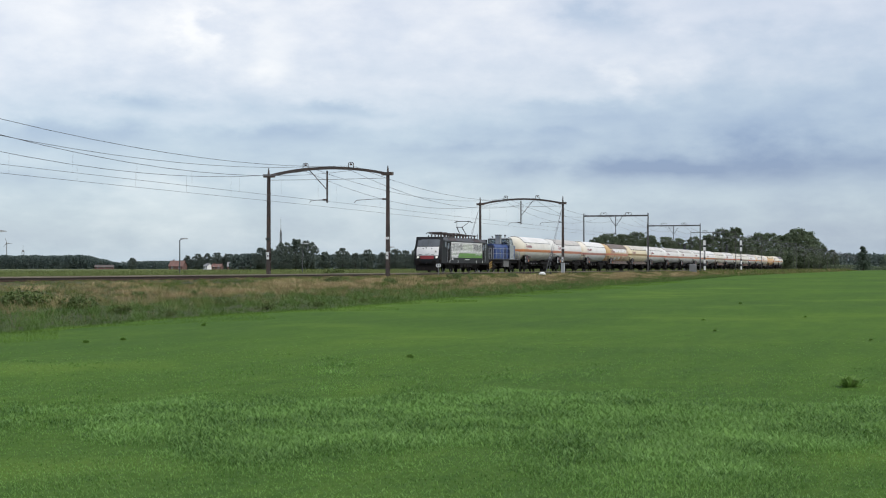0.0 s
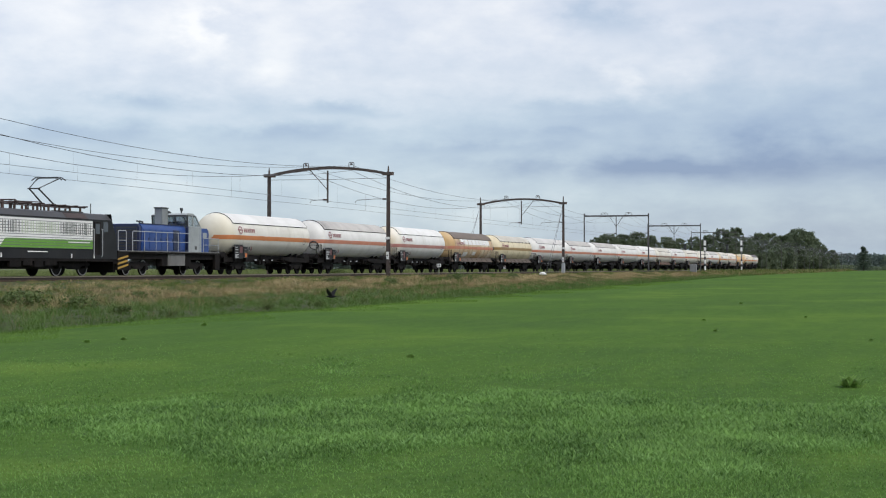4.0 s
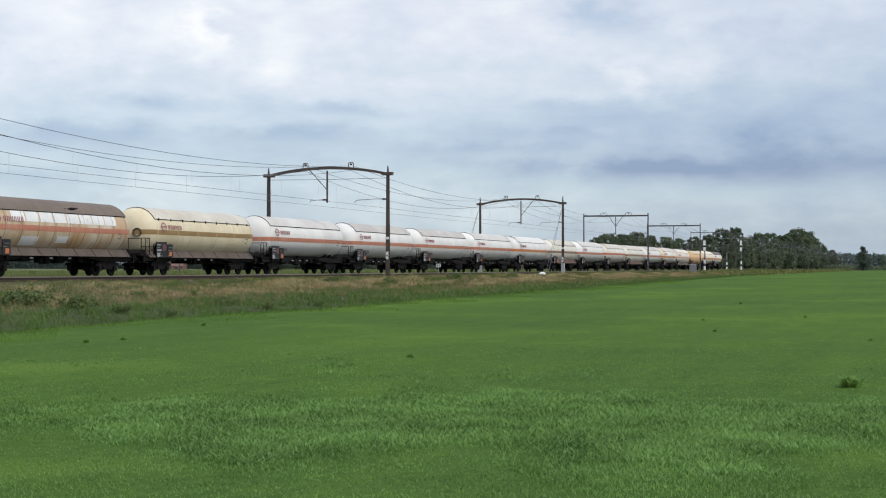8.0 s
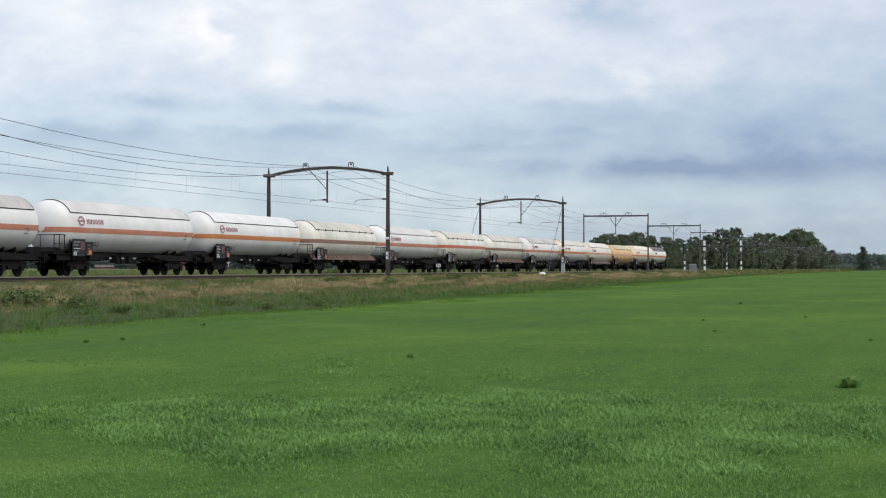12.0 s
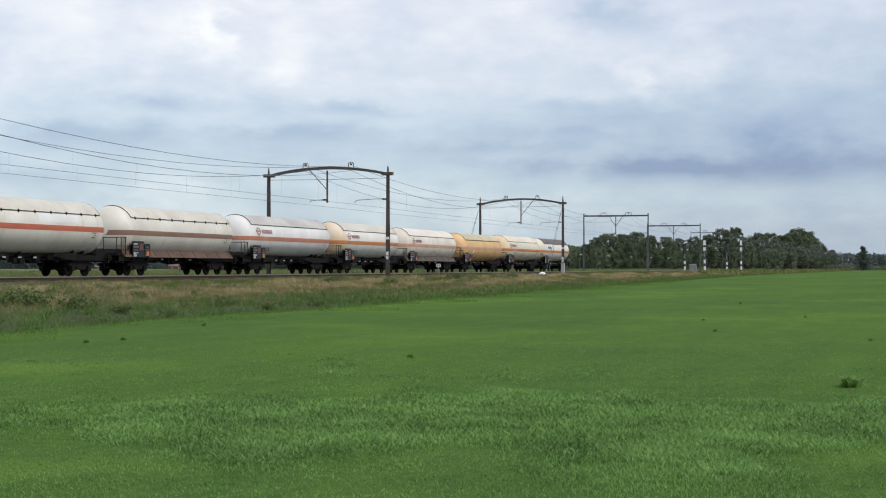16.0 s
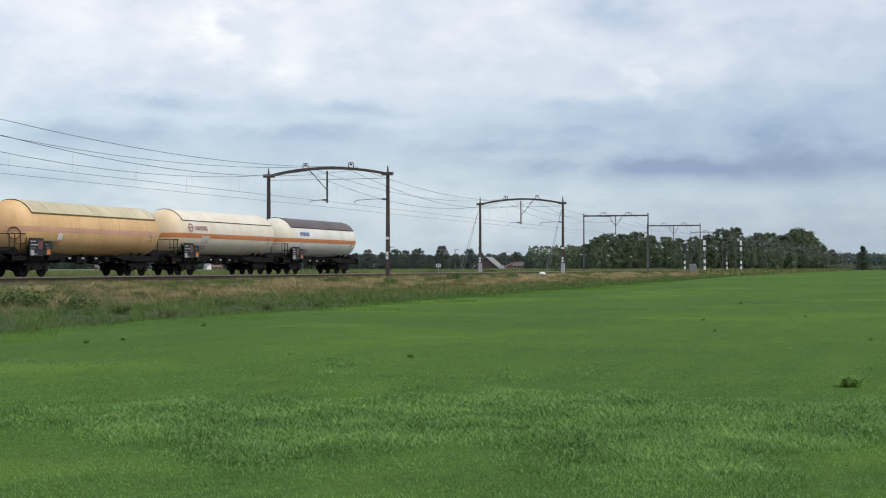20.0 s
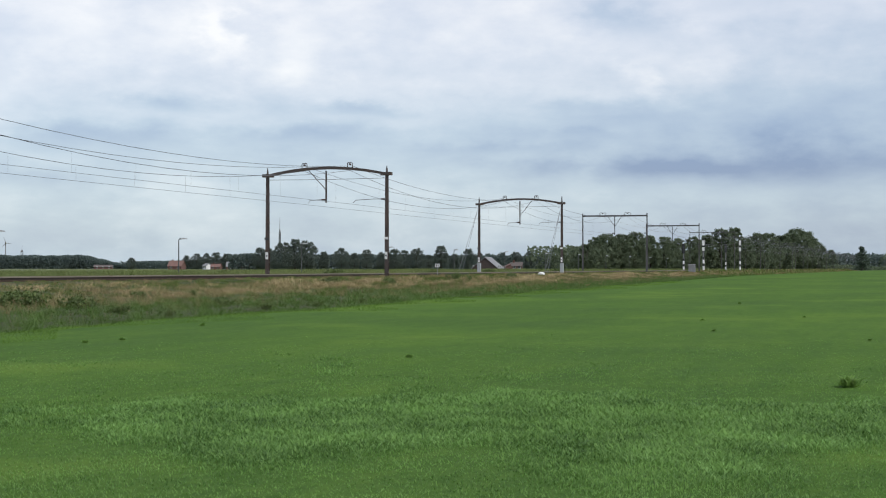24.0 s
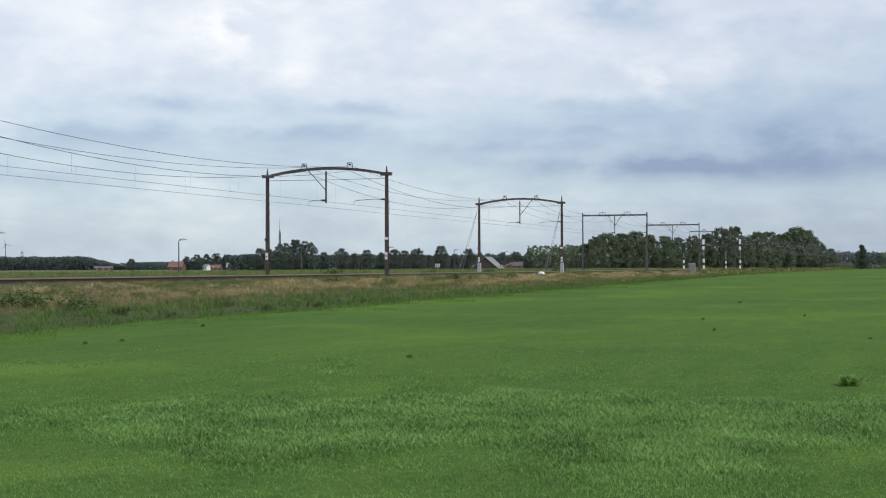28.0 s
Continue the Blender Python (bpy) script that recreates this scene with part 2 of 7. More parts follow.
for stone_like in (BALLAST, SLEEPER):
    stone_like.node_tree.nodes["Principled BSDF"].inputs["Specular IOR Level"].default_value = 0.0
LAMP_GREY = surface("lamp_post_grey", (0.09, 0.096, 0.098), 0.5, 0.3, 0.2)
BRICK_RED = surface("brick_wall", (0.15, 0.080, 0.066), 0.8, 0, 0.25, 0.5, 6)
TILE_OLD = surface("old_dark_roof_tile", (0.115, 0.095, 0.088), 0.75, 0, 0.25, 0.4, 5)
TILE_RED = surface("red_roof_tile", (0.185, 0.105, 0.088), 0.75, 0, 0.25, 0.4, 5)
TILE_GREY = surface("grey_roof_sheet", (0.24, 0.245, 0.25), 0.6, 0, 0.2, 0.4, 5)


# ---- the ground: one sheet ----
def bend(x):
    """How far the railway swings towards the meadow in its distance."""
    d = max(0.0, x - 150.0)
    return -0.0095 * d * d / (d + 60.0)


def turn(x):
    return math.degrees(math.atan((bend(x + 1) - bend(x - 1)) / 2))


def edge(x):
    """The meadow's edge, where the rough verge begins."""
    return float(np.interp(x, [-4300, 31, 50, 109, 311, 600, 1200, 4300], [21.3, 21.6, 21.9, 24.1, 32.4, 31.5, 24.5, 4.0]))


def ground_np(x, y):
    """Height of the ground, for arrays."""
    x, y = np.asarray(x, float), np.asarray(y, float)
    e = np.interp(x, [-4300, 31, 50, 109, 311, 600, 1200, 4300], [21.3, 21.6, 21.9, 24.1, 32.4, 31.5, 24.5, 4.0])
    d = np.maximum(0.0, x - 150.0)
    v = y + 0.0095 * d * d / (d + 60.0)
    e2 = e + 0.0095 * d * d / (d + 60.0)
    def step(a, b):
        return np.clip((v - a) / (b - a), 0, 1)
    z = -0.06 * step(e2 - 1.2, e2 + 0.2) + 0.16 * step(e2 + 0.2, e2 + 2.0) + 0.58 * step(e2 + 2.0, 38.6) + 0.19 * step(38.6, 41.2) - 0.19 * step(50.0, 52.8) - 0.20 * step(52.8, 56.0)
    return z + 0.035 * np.sin(x * 0.23 + 1.3 * np.sin(y * 0.11)) * np.sin(y * 0.19 + 0.7) + 0.015 * np.sin(x * 0.9 + y * 0.6) * np.sin(y * 1.1 - x * 0.3)


def ground_z(x, y):
    return float(ground_np(x, y))


def field_material():
    mt, nd, ln, bs = nodes_of("meadow_grass")
    co = nd.new("ShaderNodeNewGeometry").outputs["Position"]
    a = tex_noise(nd, ln, co, 0.075, 5, (0.45, 1.0, 1), 0.55)
    b = tex_noise(nd, ln, co, 0.25, 6, (0.4, 1.0, 1), 0.6)
    c = tex_noise(nd, ln, co, 6.0, 5)
    d = tex_noise(nd, ln, co, 0.11, 5, (1.0, 1.0, 1), 0.6)
    dull, plain, fresh, pale = (0.040, 0.088, 0.022), (0.056, 0.118, 0.019), (0.074, 0.146, 0.020), (0.118, 0.198, 0.028)
    col = ramp(nd, ln, a, [(0.38, dull), (0.47, plain), (0.56, fresh), (0.66, pale)])
    col = mix(nd, ln, 0.38, col, ramp(nd, ln, b, [(0.36, dull), (0.48, plain), (0.60, fresh), (0.70, pale)]))
    col = mix(nd, ln, 0.3, col, ramp(nd, ln, c, [(0.36, (0.030, 0.070, 0.014)), (0.64, (0.110, 0.195, 0.036))]))
    e = tex_noise(nd, ln, co, 1.3, 5, (0.3, 1.1, 1), 0.65)
    col = mix(nd, ln, 0.22, col, ramp(nd, ln, e, [(0.36, (0.040, 0.092, 0.020)), (0.5, (0.066, 0.136, 0.021)), (0.66, (0.115, 0.196, 0.032))]))
    col = mix(nd, ln, ramp(nd, ln, d, [(0.54, (0, 0, 0)), (0.68, (0.6, 0.6, 0.6))]), col, (0.125, 0.205, 0.033))
    ln.new(col, bs.inputs["Base Color"])
    bs.inputs["Roughness"].default_value = 0.9
    bs.inputs["Specular IOR Level"].default_value = 0.05
    bump(nd, ln, bs, c, 0.5, 0.05)
    return mt


def verge_material():
    mt, nd, ln, bs = nodes_of("rough_verge")
    co = nd.new("ShaderNodeNewGeometry").outputs["Position"]
    a, b = tex_noise(nd, ln, co, 0.35, 5), tex_noise(nd, ln, co, 5.0, 4)
    # shade in the gaps between tussocks is put into these dark tones
    col = ramp(nd, ln, a, [(0.35, (0.026, 0.042, 0.013)), (0.5, (0.040, 0.048, 0.017)), (0.66, (0.070, 0.054, 0.028))])
    col = mix(nd, ln, 0.5, col, ramp(nd, ln, b, [(0.35, (0.020, 0.030, 0.010)), (0.65, (0.080, 0.074, 0.032))]))
    ln.new(col, bs.inputs["Base Color"])
    bs.inputs["Roughness"].default_value = 0.95
    bump(nd, ln, bs, b, 1.0, 0.1)
    return mt


def arable_material():
    mt, nd, ln, bs = nodes_of("arable_field")
    co = nd.new("ShaderNodeNewGeometry").outputs["Position"]
    a, b = tex_noise(nd, ln, co, 0.03, 4), tex_noise(nd, ln, co, 1.2, 4)
    col = ramp(nd, ln, a, [(0.35, (0.075, 0.105, 0.038)), (0.65, (0.13, 0.145, 0.055))])
    col = mix(nd, ln, 0.4, col, ramp(nd, ln, b, [(0.35, (0.05, 0.075, 0.025)), (0.65, (0.15, 0.155, 0.065))]))
    ln.new(col, bs.inputs["Base Color"])
    bs.inputs["Roughness"].default_value = 0.95
    bump(nd, ln, bs, b, 0.8, 0.1)
    return mt


FIELD, VERGE, ARABLE = field_material(), verge_material(), arable_material()


def build_ground():
    xs = np.concatenate([[-4300, -1500, -500, -150], np.arange(-60, -4, 4.0), np.arange(-4, 60, 1.1), np.arange(60, 420, 4.0), np.arange(420, 1000, 20.0), [1100, 1300, 1700, 2300, 3100, 4300]])
    def rows(x):
        e, b = edge(x), bend(x)
        return np.concatenate([[-4300, -1500, -500, -150, -60, -30], np.linspace(-15, e - 1.2, 34), e + np.array([-0.6, 0.2]),
                               np.linspace(e + 2, 38.6 + b, 12), np.array([40.5, 44, 48, 51, 52.8, 54.4, 56, 60, 66, 75, 90, 120, 170, 250, 400, 700]) + b, [1200, 2000, 3000, 4300]])
    grid = [[(x, y, ground_z(x, y)) for y in rows(x)] for x in xs]
    nx, ny = len(grid), len(grid[0])
    v = np.array(grid).reshape(-1, 3)
    i, j = np.meshgrid(np.arange(nx - 1), np.arange(ny - 1), indexing="ij")
    q = np.stack([i * ny + j, (i + 1) * ny + j, (i + 1) * ny + j + 1, i * ny + j + 1], -1).reshape(-1, 4)
    # material by row: meadow, verge, arable land
    mat_row = np.where(np.arange(ny - 1) < 41, 0, np.where(np.arange(ny - 1) < 59, 1, 2))
    idx = np.broadcast_to(mat_row, (nx - 1, ny - 1)).reshape(-1)
    me = big_mesh("ground", v, q, [FIELD, VERGE, ARABLE], True, idx)
    tagged(new("ground", me), "flat green meadow, rough verge and farmland to the horizon", "ground", kind="structure")


build_ground()

# ---- the railway ----
TRACK_X = [-120.0, -40.0, 20.0, 60.0, 100.0, 150.0] + [170.0 + 20 * k for k in range(42)] + [1100.0, 1300.0, 1600.0, 2000.0, 2600.0]


def swept(profile, y0, closed=True):
    """A (across, up) outline pulled along the line of the railway at y0."""
    m, n = Mesh(), len(profile)
    vs = [(x, y0 + bend(x) + u, w + RAIL - 1.11) for x in TRACK_X for u, w in profile]
    fs = [(i * n + k, i * n + (k + 1) % n, (i + 1) * n + (k + 1) % n, (i + 1) * n + k)
          for i in range(len(TRACK_X) - 1) for k in range(n if closed else n - 1)]
    return m.add(vs, fs)


bed = thing("ballast_bed", "brown crushed-stone ballast bed under two tracks", "ballast", kind="structure")
part("ballast", swept([(-4.9, 0.30), (-4.05, 0.72), (-3.8, 0.90), (-3.5, 0.985), (-3.25, 0.98), (-3.0, 0.92), (3.0, 0.92), (3.25, 0.98), (3.5, 0.985), (3.8, 0.90), (4.05, 0.72), (4.9, 0.30)], 45.6), BALLAST, bed, smooth=0)

for yc in (NEAR_TRACK, FAR_TRACK):
    track = thing("track", "pair of steel rails with rusty webs and bright heads", "railway track", "tracks", "structure")
    for side in (-0.752, 0.752):
        rail = part("rail", swept([(-0.075, 0.94), (-0.075, 0.955), (-0.012, 0.98), (-0.012, 1.07), (-0.034, 1.08), (-0.034, 1.092),
                                   (0.034, 1.092), (0.034, 1.08), (0.012, 1.07), (0.012, 0.98), (0.075, 0.955), (0.075, 0.94)], yc + side), RUST_RAIL, track, smooth=0)
        part("rail_head", swept([(-0.036, 1.093), (-0.036, 1.106), (-0.028, 1.11), (0.028, 1.11), (0.036, 1.106), (0.036, 1.093)], yc + side), RAIL_HEAD, rail, "worn bright running surface", smooth=0)


# ---- portals of the overhead line ----
def portal(x, top, arched, old):
    """A portal across both tracks: two posts, a beam, two saddles on it, a drop bar with its brace, two steady arms. top: height over the rails."""
    b = bend(x)
    steel = MAST if old else DULL_STEEL
    p = thing("catenary_portal", "brown steel arched portal over two tracks" if arched else "grey steel portal with a straight beam over two tracks",
              "catenary portal", "portals of the overhead line", m=pose(x, b, LINE, 0, 0, turn(x)))
    hw = 0.15 if arched else (0.11 if x < 320 else 0.065)
    for y, z0 in ((NEAR_POST, -0.55), (FAR_POST, -0.55)):
        m = Mesh()
        # rolled H section: two flanges and a web, tapered
        t = hw * 0.72
        head = top - 0.5 if arched else top + 0.12
        for s in (-1, 1):
            m.add([(s * hw - 0.012 * s, y - hw, z0), (s * hw, y - hw, z0), (s * hw, y + hw, z0), (s * hw - 0.012 * s, y + hw, z0),
                   (s * t - 0.012 * s, y - t, head), (s * t, y - t, head), (s * t, y + t, head), (s * t - 0.012 * s, y + t, head)],
                  [(0, 1, 2, 3), (4, 7, 6, 5), (0, 4, 5, 1), (1, 5, 6, 2), (2, 6, 7, 3), (3, 7, 4, 0)])
        m.box(-hw + 0.01, hw - 0.01, y - 0.02, y + 0.02, z0, head)
        for k in range(9):
            z = z0 + 0.6 + k * (top - 1.4) / 9
            m.box(-hw * 0.95, hw * 0.95, y - hw * 0.93, y - hw * 0.8, z, z + 0.12)
        post = part("post", m, steel, p)
        if arched:
            tip = top + (0.22 if x > 150 else 0.0)
            cap = Mesh().tube([(0, y, top - 0.55), (0, y, tip - 0.22), (0, y, tip)], 0.10, 8, 0.03)
            part("finial", cap, steel, post)
            part("shoulder", Mesh().box(-0.2, 0.2, y - 0.42 if y == NEAR_POST else y - 0.5, y + 0.5 if y == NEAR_POST else y + 0.42, top - 0.78, top - 0.52), steel, post)
        if arched and x > 150:
            part("casing", Mesh().box(-0.19, 0.19, y - 0.19, y + 0.19, -0.5, 1.05), SILVER, post, "pale weathered lower casing")
        part("footing", Mesh().prism([(-0.34, -0.95), (0.34, -0.95), (0.28, -0.42), (-0.28, -0.42)], y - 0.32, y + 0.32), CONCRETE, post, "weathered concrete footing")
        if arched:
            plate = part("plate", Mesh().box(-0.2, -0.17, y - 0.11, y + 0.11, 1.15, 1.75), WHITE, post, "white enamel number plate")
            part("marking", Mesh().box(-0.176, -0.2045, y - 0.06, y + 0.06, 1.38, 1.5), INK, plate, "dark bars of a number")
            part("sign", Mesh().box(-0.22, -0.19, y - 0.18, y + 0.18, 2.75, 2.95), WHITE if y == NEAR_POST else INK, post, "small weathered plate")
    span = FAR_POST - NEAR_POST
    n = 14
    if arched:
        low, high = [], []
        for k in range(n + 1):
            f = k / n
            y = NEAR_POST + 0.3 + (span - 0.6) * f
            lift = (1 - (2 * f - 1) ** 2) * 0.52
            low.append((y, top - 0.72 + lift))
            high.append((y, top - 0.50 + lift))
        # a box beam in one bent piece
        vs, fs = [], []
        for (y, z), (_, zt) in zip(low, high):
            vs += [(-0.15, y, z), (0.15, y, z), (0.15, y, zt), (-0.15, y, zt)]
        for k in range(n):
            fs += [(4 * k + i, 4 * k + (i + 1) % 4, 4 * k + 4 + (i + 1) % 4, 4 * k + 4 + i) for i in range(4)]
        fs += [(0, 1, 2, 3), (4 * n + 3, 4 * n + 2, 4 * n + 1, 4 * n)]
        part("beam", Mesh().add(vs, fs), steel, p)
        part("tie_rod", Mesh().tube([(0, NEAR_POST, top - 1.0), (0, NEAR_POST + span / 2, top - 1.04), (0, FAR_POST, top - 1.0)], 0.018, 5), steel, p)
        saddle_z = {NEAR_TRACK: top - 0.50 + 0.45, FAR_TRACK: top - 0.50 + 0.45}
    else:
        part("beam", Mesh().box(-0.10, 0.10, NEAR_POST, FAR_POST, top - (0.42 if x < 320 else 0.33), top - 0.17), steel, p)
        saddle_z = {NEAR_TRACK: top - 0.15, FAR_TRACK: top - 0.15}
    for y in (NEAR_TRACK, FAR_TRACK):
        z, w = saddle_z[y], (0.22 if arched else 0.5)
        saddle = part("saddle", Mesh().tube([(0, y - w, z - 0.04), (0, y - w, z + 0.30), (0, y - w * 0.7, z + 0.38), (0, y + w * 0.7, z + 0.38), (0, y + w, z + 0.30), (0, y + w, z - 0.04)], 0.035, 5), steel, p)
        part("insulator", Mesh().lathe_x([(-0.16, 0.03), (-0.14, 0.07), (-0.06, 0.04), (-0.04, 0.075), (0.04, 0.075), (0.06, 0.04), (0.14, 0.07), (0.16, 0.03)], y, z + 0.24, 10), PORCELAIN, saddle, "brown ribbed insulator")
    # the drop bar in the middle with its brace, and the steady arms to each contact wire
    mid = (NEAR_POST + FAR_POST) / 2 + (0.03 if arched else 0)
    drop = part("drop_bar", Mesh().box(-0.05, 0.05, mid - 0.06, mid + 0.06, 5.80, top - 0.32), steel, p)
    if arched:
        side = -1.0 if x > 150 else 1.0
        part("brace", Mesh().tube([(0, mid + 1.55 * side, top - 0.25), (0, mid + 0.05 * side, 6.9)], 0.035, 5), steel, drop)
    else:
        for s in (-1.2, 1.2):
            part("brace", Mesh().tube([(0, mid + s, top - 0.25), (0, mid + s * 0.05, 7.2)], 0.04, 5), steel, drop)
    for y_from, y_to in ((mid, FAR_TRACK - 0.35), (NEAR_POST + 0.1, NEAR_TRACK - 0.3)):
        d = y_to - y_from
        arm = part("steady_arm", Mesh().tube([(0, y_from, 6.04), (0, y_from + d * 0.35, 6.06), (0, y_from + d * 0.92, 5.98), (0, y_to, 5.78)], 0.026, 5), GALV, p)
        part("insulator", Mesh().tube([(0, y_from + 0.08, 6.04), (0, y_from + 0.4, 6.05)], 0.065, 8), PORCELAIN, arm, "brown insulator")
    return p


PORTALS = [(51.5, 8.75, True, True), (116.3, 8.75, True, True), (180.9, 9.0, True, True)]
PORTALS += [(241.6 + 59.7 * k, 9.15, False, False) for k in range(18)]
for row in PORTALS:
    portal(*row)


def wire_span(x0, x1, y, top0, top1):
    """One span of overhead line over a track: messenger, contact wire, droppers and the feeder above."""
    line = thing("overhead_line", "sagging messenger, feeder and contact wires with droppers", "overhead line", "spans of overhead line")
    fine = x0 < 300
    n = 14 if fine else 6
    r = 0.0115 if fine else 0.018
    def sag(f, za, zb, drop):
        return za + (zb - za) * f - drop * 4 * f * (1 - f)
    def run(za, zb, drop, side=0.0):
        return [(x0 + (x1 - x0) * k / n, y + bend(x0 + (x1 - x0) * k / n) + side, LINE + sag(k / n, za, zb, drop)) for k in range(n + 1)]
    za, zb = top0 - 0.32, top1 - 0.32
    part("messenger_wire", Mesh().tube(run(za, zb, 1.85), r * 1.4, 5), WIRE, line)
    part("contact_wire", Mesh().tube(run(5.68, 5.68, 0.03), r, 5), WIRE, line)
    part("feeder_wire", Mesh().tube(run(top0 + 0.05, top1 + 0.05, 1.3, -0.2), r * 1.35, 5), WIRE, line)
    if x0 < 230:
        for k in range(1, 9):
            f = k / 9
            x = x0 + (x1 - x0) * f
            part("dropper", Mesh().tube([(x, y + bend(x), LINE + 5.68), (x, y + bend(x), LINE + sag(f, za, zb, 1.85))], 0.004, 4), WIRE, line)


xs_p = [(-13.5, 8.75)] + [(p[0], p[1]) for p in PORTALS]
for (xa, ta), (xb, tb) in zip(xs_p[:-1], xs_p[1:]):
    for yc in (NEAR_TRACK, FAR_TRACK):
        wire_span(xa, xb, yc, ta, tb)

# stays of the tension gear at the third portal
for y in (NEAR_POST, FAR_POST):
    stay = thing("stay", "pair of slanting steel stay wires beside a portal post", "stay wires", "stays at the tension portal")
    for k, dx in enumerate((7.5, 9.0)):
        part("stay_wire", Mesh().tube([(180.9 - 0.2, y + bend(182) + 0.1, RAIL + 7.6), (180.9 - dx, y + bend(182) + 0.1, RAIL - 0.5)], 0.022, 5), WIRE, stay)
    part("anchor", Mesh().prism([(-0.5, -0.7), (0.5, -0.7), (0.35, -0.3), (-0.35, -0.3)], -0.4, 0.4), CONCRETE, stay, "concrete anchor block").matrix_basis = pose(172.7, y + bend(182) + 0.1, RAIL)


FUEL_GREY = surface("grimy_grey_paint", (0.16, 0.16, 0.155), 0.6, 0, 0.3, 1.0, 20, dirt=(0.07, 0.06, 0.05), dirt_amount=0.5)

# ---- rolling stock: local x runs from a vehicle's front end to its rear, z from the rail top ----
TRAIN = []     # (thing, distance of its origin behind the nose)


def wheelset(parent, x, r=0.46, gauge=0.752):
    box = Mesh()
    for s in (-1, 1):
        box.box(-0.16, 0.16, s * 0.98 - 0.12, s * 0.98 + 0.12, -0.15, 0.17)
        box.box(-0.26, 0.26, s * 0.98 - 0.06, s * 0.98 + 0.06, 0.17, 0.26)
    ob = part("axle_box", box, BLACK, parent)
    ob.location = (x, 0, r)
    m = Mesh()
    for s in (-1, 1):
        prof = [(-0.07, r - 0.02), (-0.05, r), (0.05, r), (0.065, r - 0.06), (0.03, r - 0.1), (0.02, 0.16), (0.08, 0.12)]
        ring = Mesh().lathe_x(prof, 0, 0, 20)
        m.add([(vy, (vx * s) + s * gauge, vz) for vx, vy, vz in ring.v], ring.f)
    m.tube([(0, -gauge, 0), (0, gauge, 0)], 0.085, 8)
    w = part("wheelset", m, WHEEL, ob, "steel wheels on an axle, worn bright treads")
    WHEELS.append((w, r))
    if r > 0.47:
        rim = Mesh().lathe_x([(-0.002, r - 0.015), (-0.008, r - 0.02), (-0.008, r - 0.075), (-0.002, r - 0.08)], 0, 0, 24)
        part("tyre_rim", Mesh().add([(vy, vx - gauge - 0.07, vz) for vx, vy, vz in rim.v], [f for f in rim.f if len(f) == 4]), TYRE, ob, "worn silvery tyre rim")
    return ob


WHEELS = []


def bogie(parent, x, base=1.8, r=0.46):
    m = Mesh()
    for s in (-1, 1):
        y = s * 1.0
        h = base / 2
        m.prism([(x - h - 0.45, 0.62), (x - h + 0.3, 0.62), (x - 0.45, 0.40), (x + 0.45, 0.40), (x + h - 0.3, 0.62), (x + h + 0.45, 0.62),
                 (x + h + 0.4, 0.78), (x + 0.5, 0.88), (x - 0.5, 0.88), (x - h - 0.4, 0.78)], y - 0.07, y + 0.07)
        for k in (-0.3, 0.0, 0.3):
            m.tube([(x + k * 0.7, y, 0.42), (x + k * 0.7, y, 0.74)], 0.07, 7)
    m.box(x - 0.3, x + 0.3, -1.0, 1.0, 0.5, 0.82)
    part("bogie_frame", m, BLACK, parent)
    for s in (-1, 1):
        wheelset(parent, x + s * base / 2, r)


def buffers(parent, x, out):
    """Two buffers and a coupling hook on the end sill at x; out is -1 at the front, 1 at the rear."""
    for s in (-1, 1):
        m = Mesh().tube([(x, s * 0.875, 1.05), (x + out * 0.35, s * 0.875, 1.05)], 0.11, 8)
        m.tube([(x + out * 0.35, s * 0.875, 1.05), (x + out * 0.56, s * 0.875, 1.05)], 0.075, 8)
        m.tube([(x + out * 0.56, s * 0.875, 1.05), (x + out * 0.60, s * 0.875, 1.05)], 0.235, 12)
        part("buffer", m, BLACK, parent)
    part("coupling", Mesh().tube([(x, 0, 1.02), (x + out * 0.35, 0, 1.0), (x + out * 0.66, 0, 0.86)], 0.055, 6), BLACK, parent)


def word_bars(m, x, y, z, width, height, count, seed, lean=0.0):
    """Lettering that stays unread: a row of upright and level bars of its size."""
    rnd = random.Random(seed)
    step = width / count
    for k in range(count):
        x0 = x + k * step
        w = step * 0.72
        t = w * 0.3
        m.box(x0, x0 + t, y - 0.004, y, z, z + height)
        if rnd.random() < 0.75:
            m.box(x0 + t, x0 + w, y - 0.004, y, z + height * 0.82, z + height)
        if rnd.random() < 0.6:
            m.box(x0 + t, x0 + w, y - 0.004, y, z, z + height * 0.18)
        if rnd.random() < 0.6:
            m.box(x0 + w - t, x0 + w, y - 0.004, y, z + height * 0.1, z + height * 0.9)
        if rnd.random() < 0.5:
            m.box(x0 + t, x0 + w, y - 0.004, y, z + height * 0.42, z + height * 0.56)
    return m


def arc_point(r, deg, cz):
    """A point of a tank's flank: degrees from the top towards the meadow side."""
    a = radians(deg)
    return -r * math.sin(a), cz + r * math.cos(a)


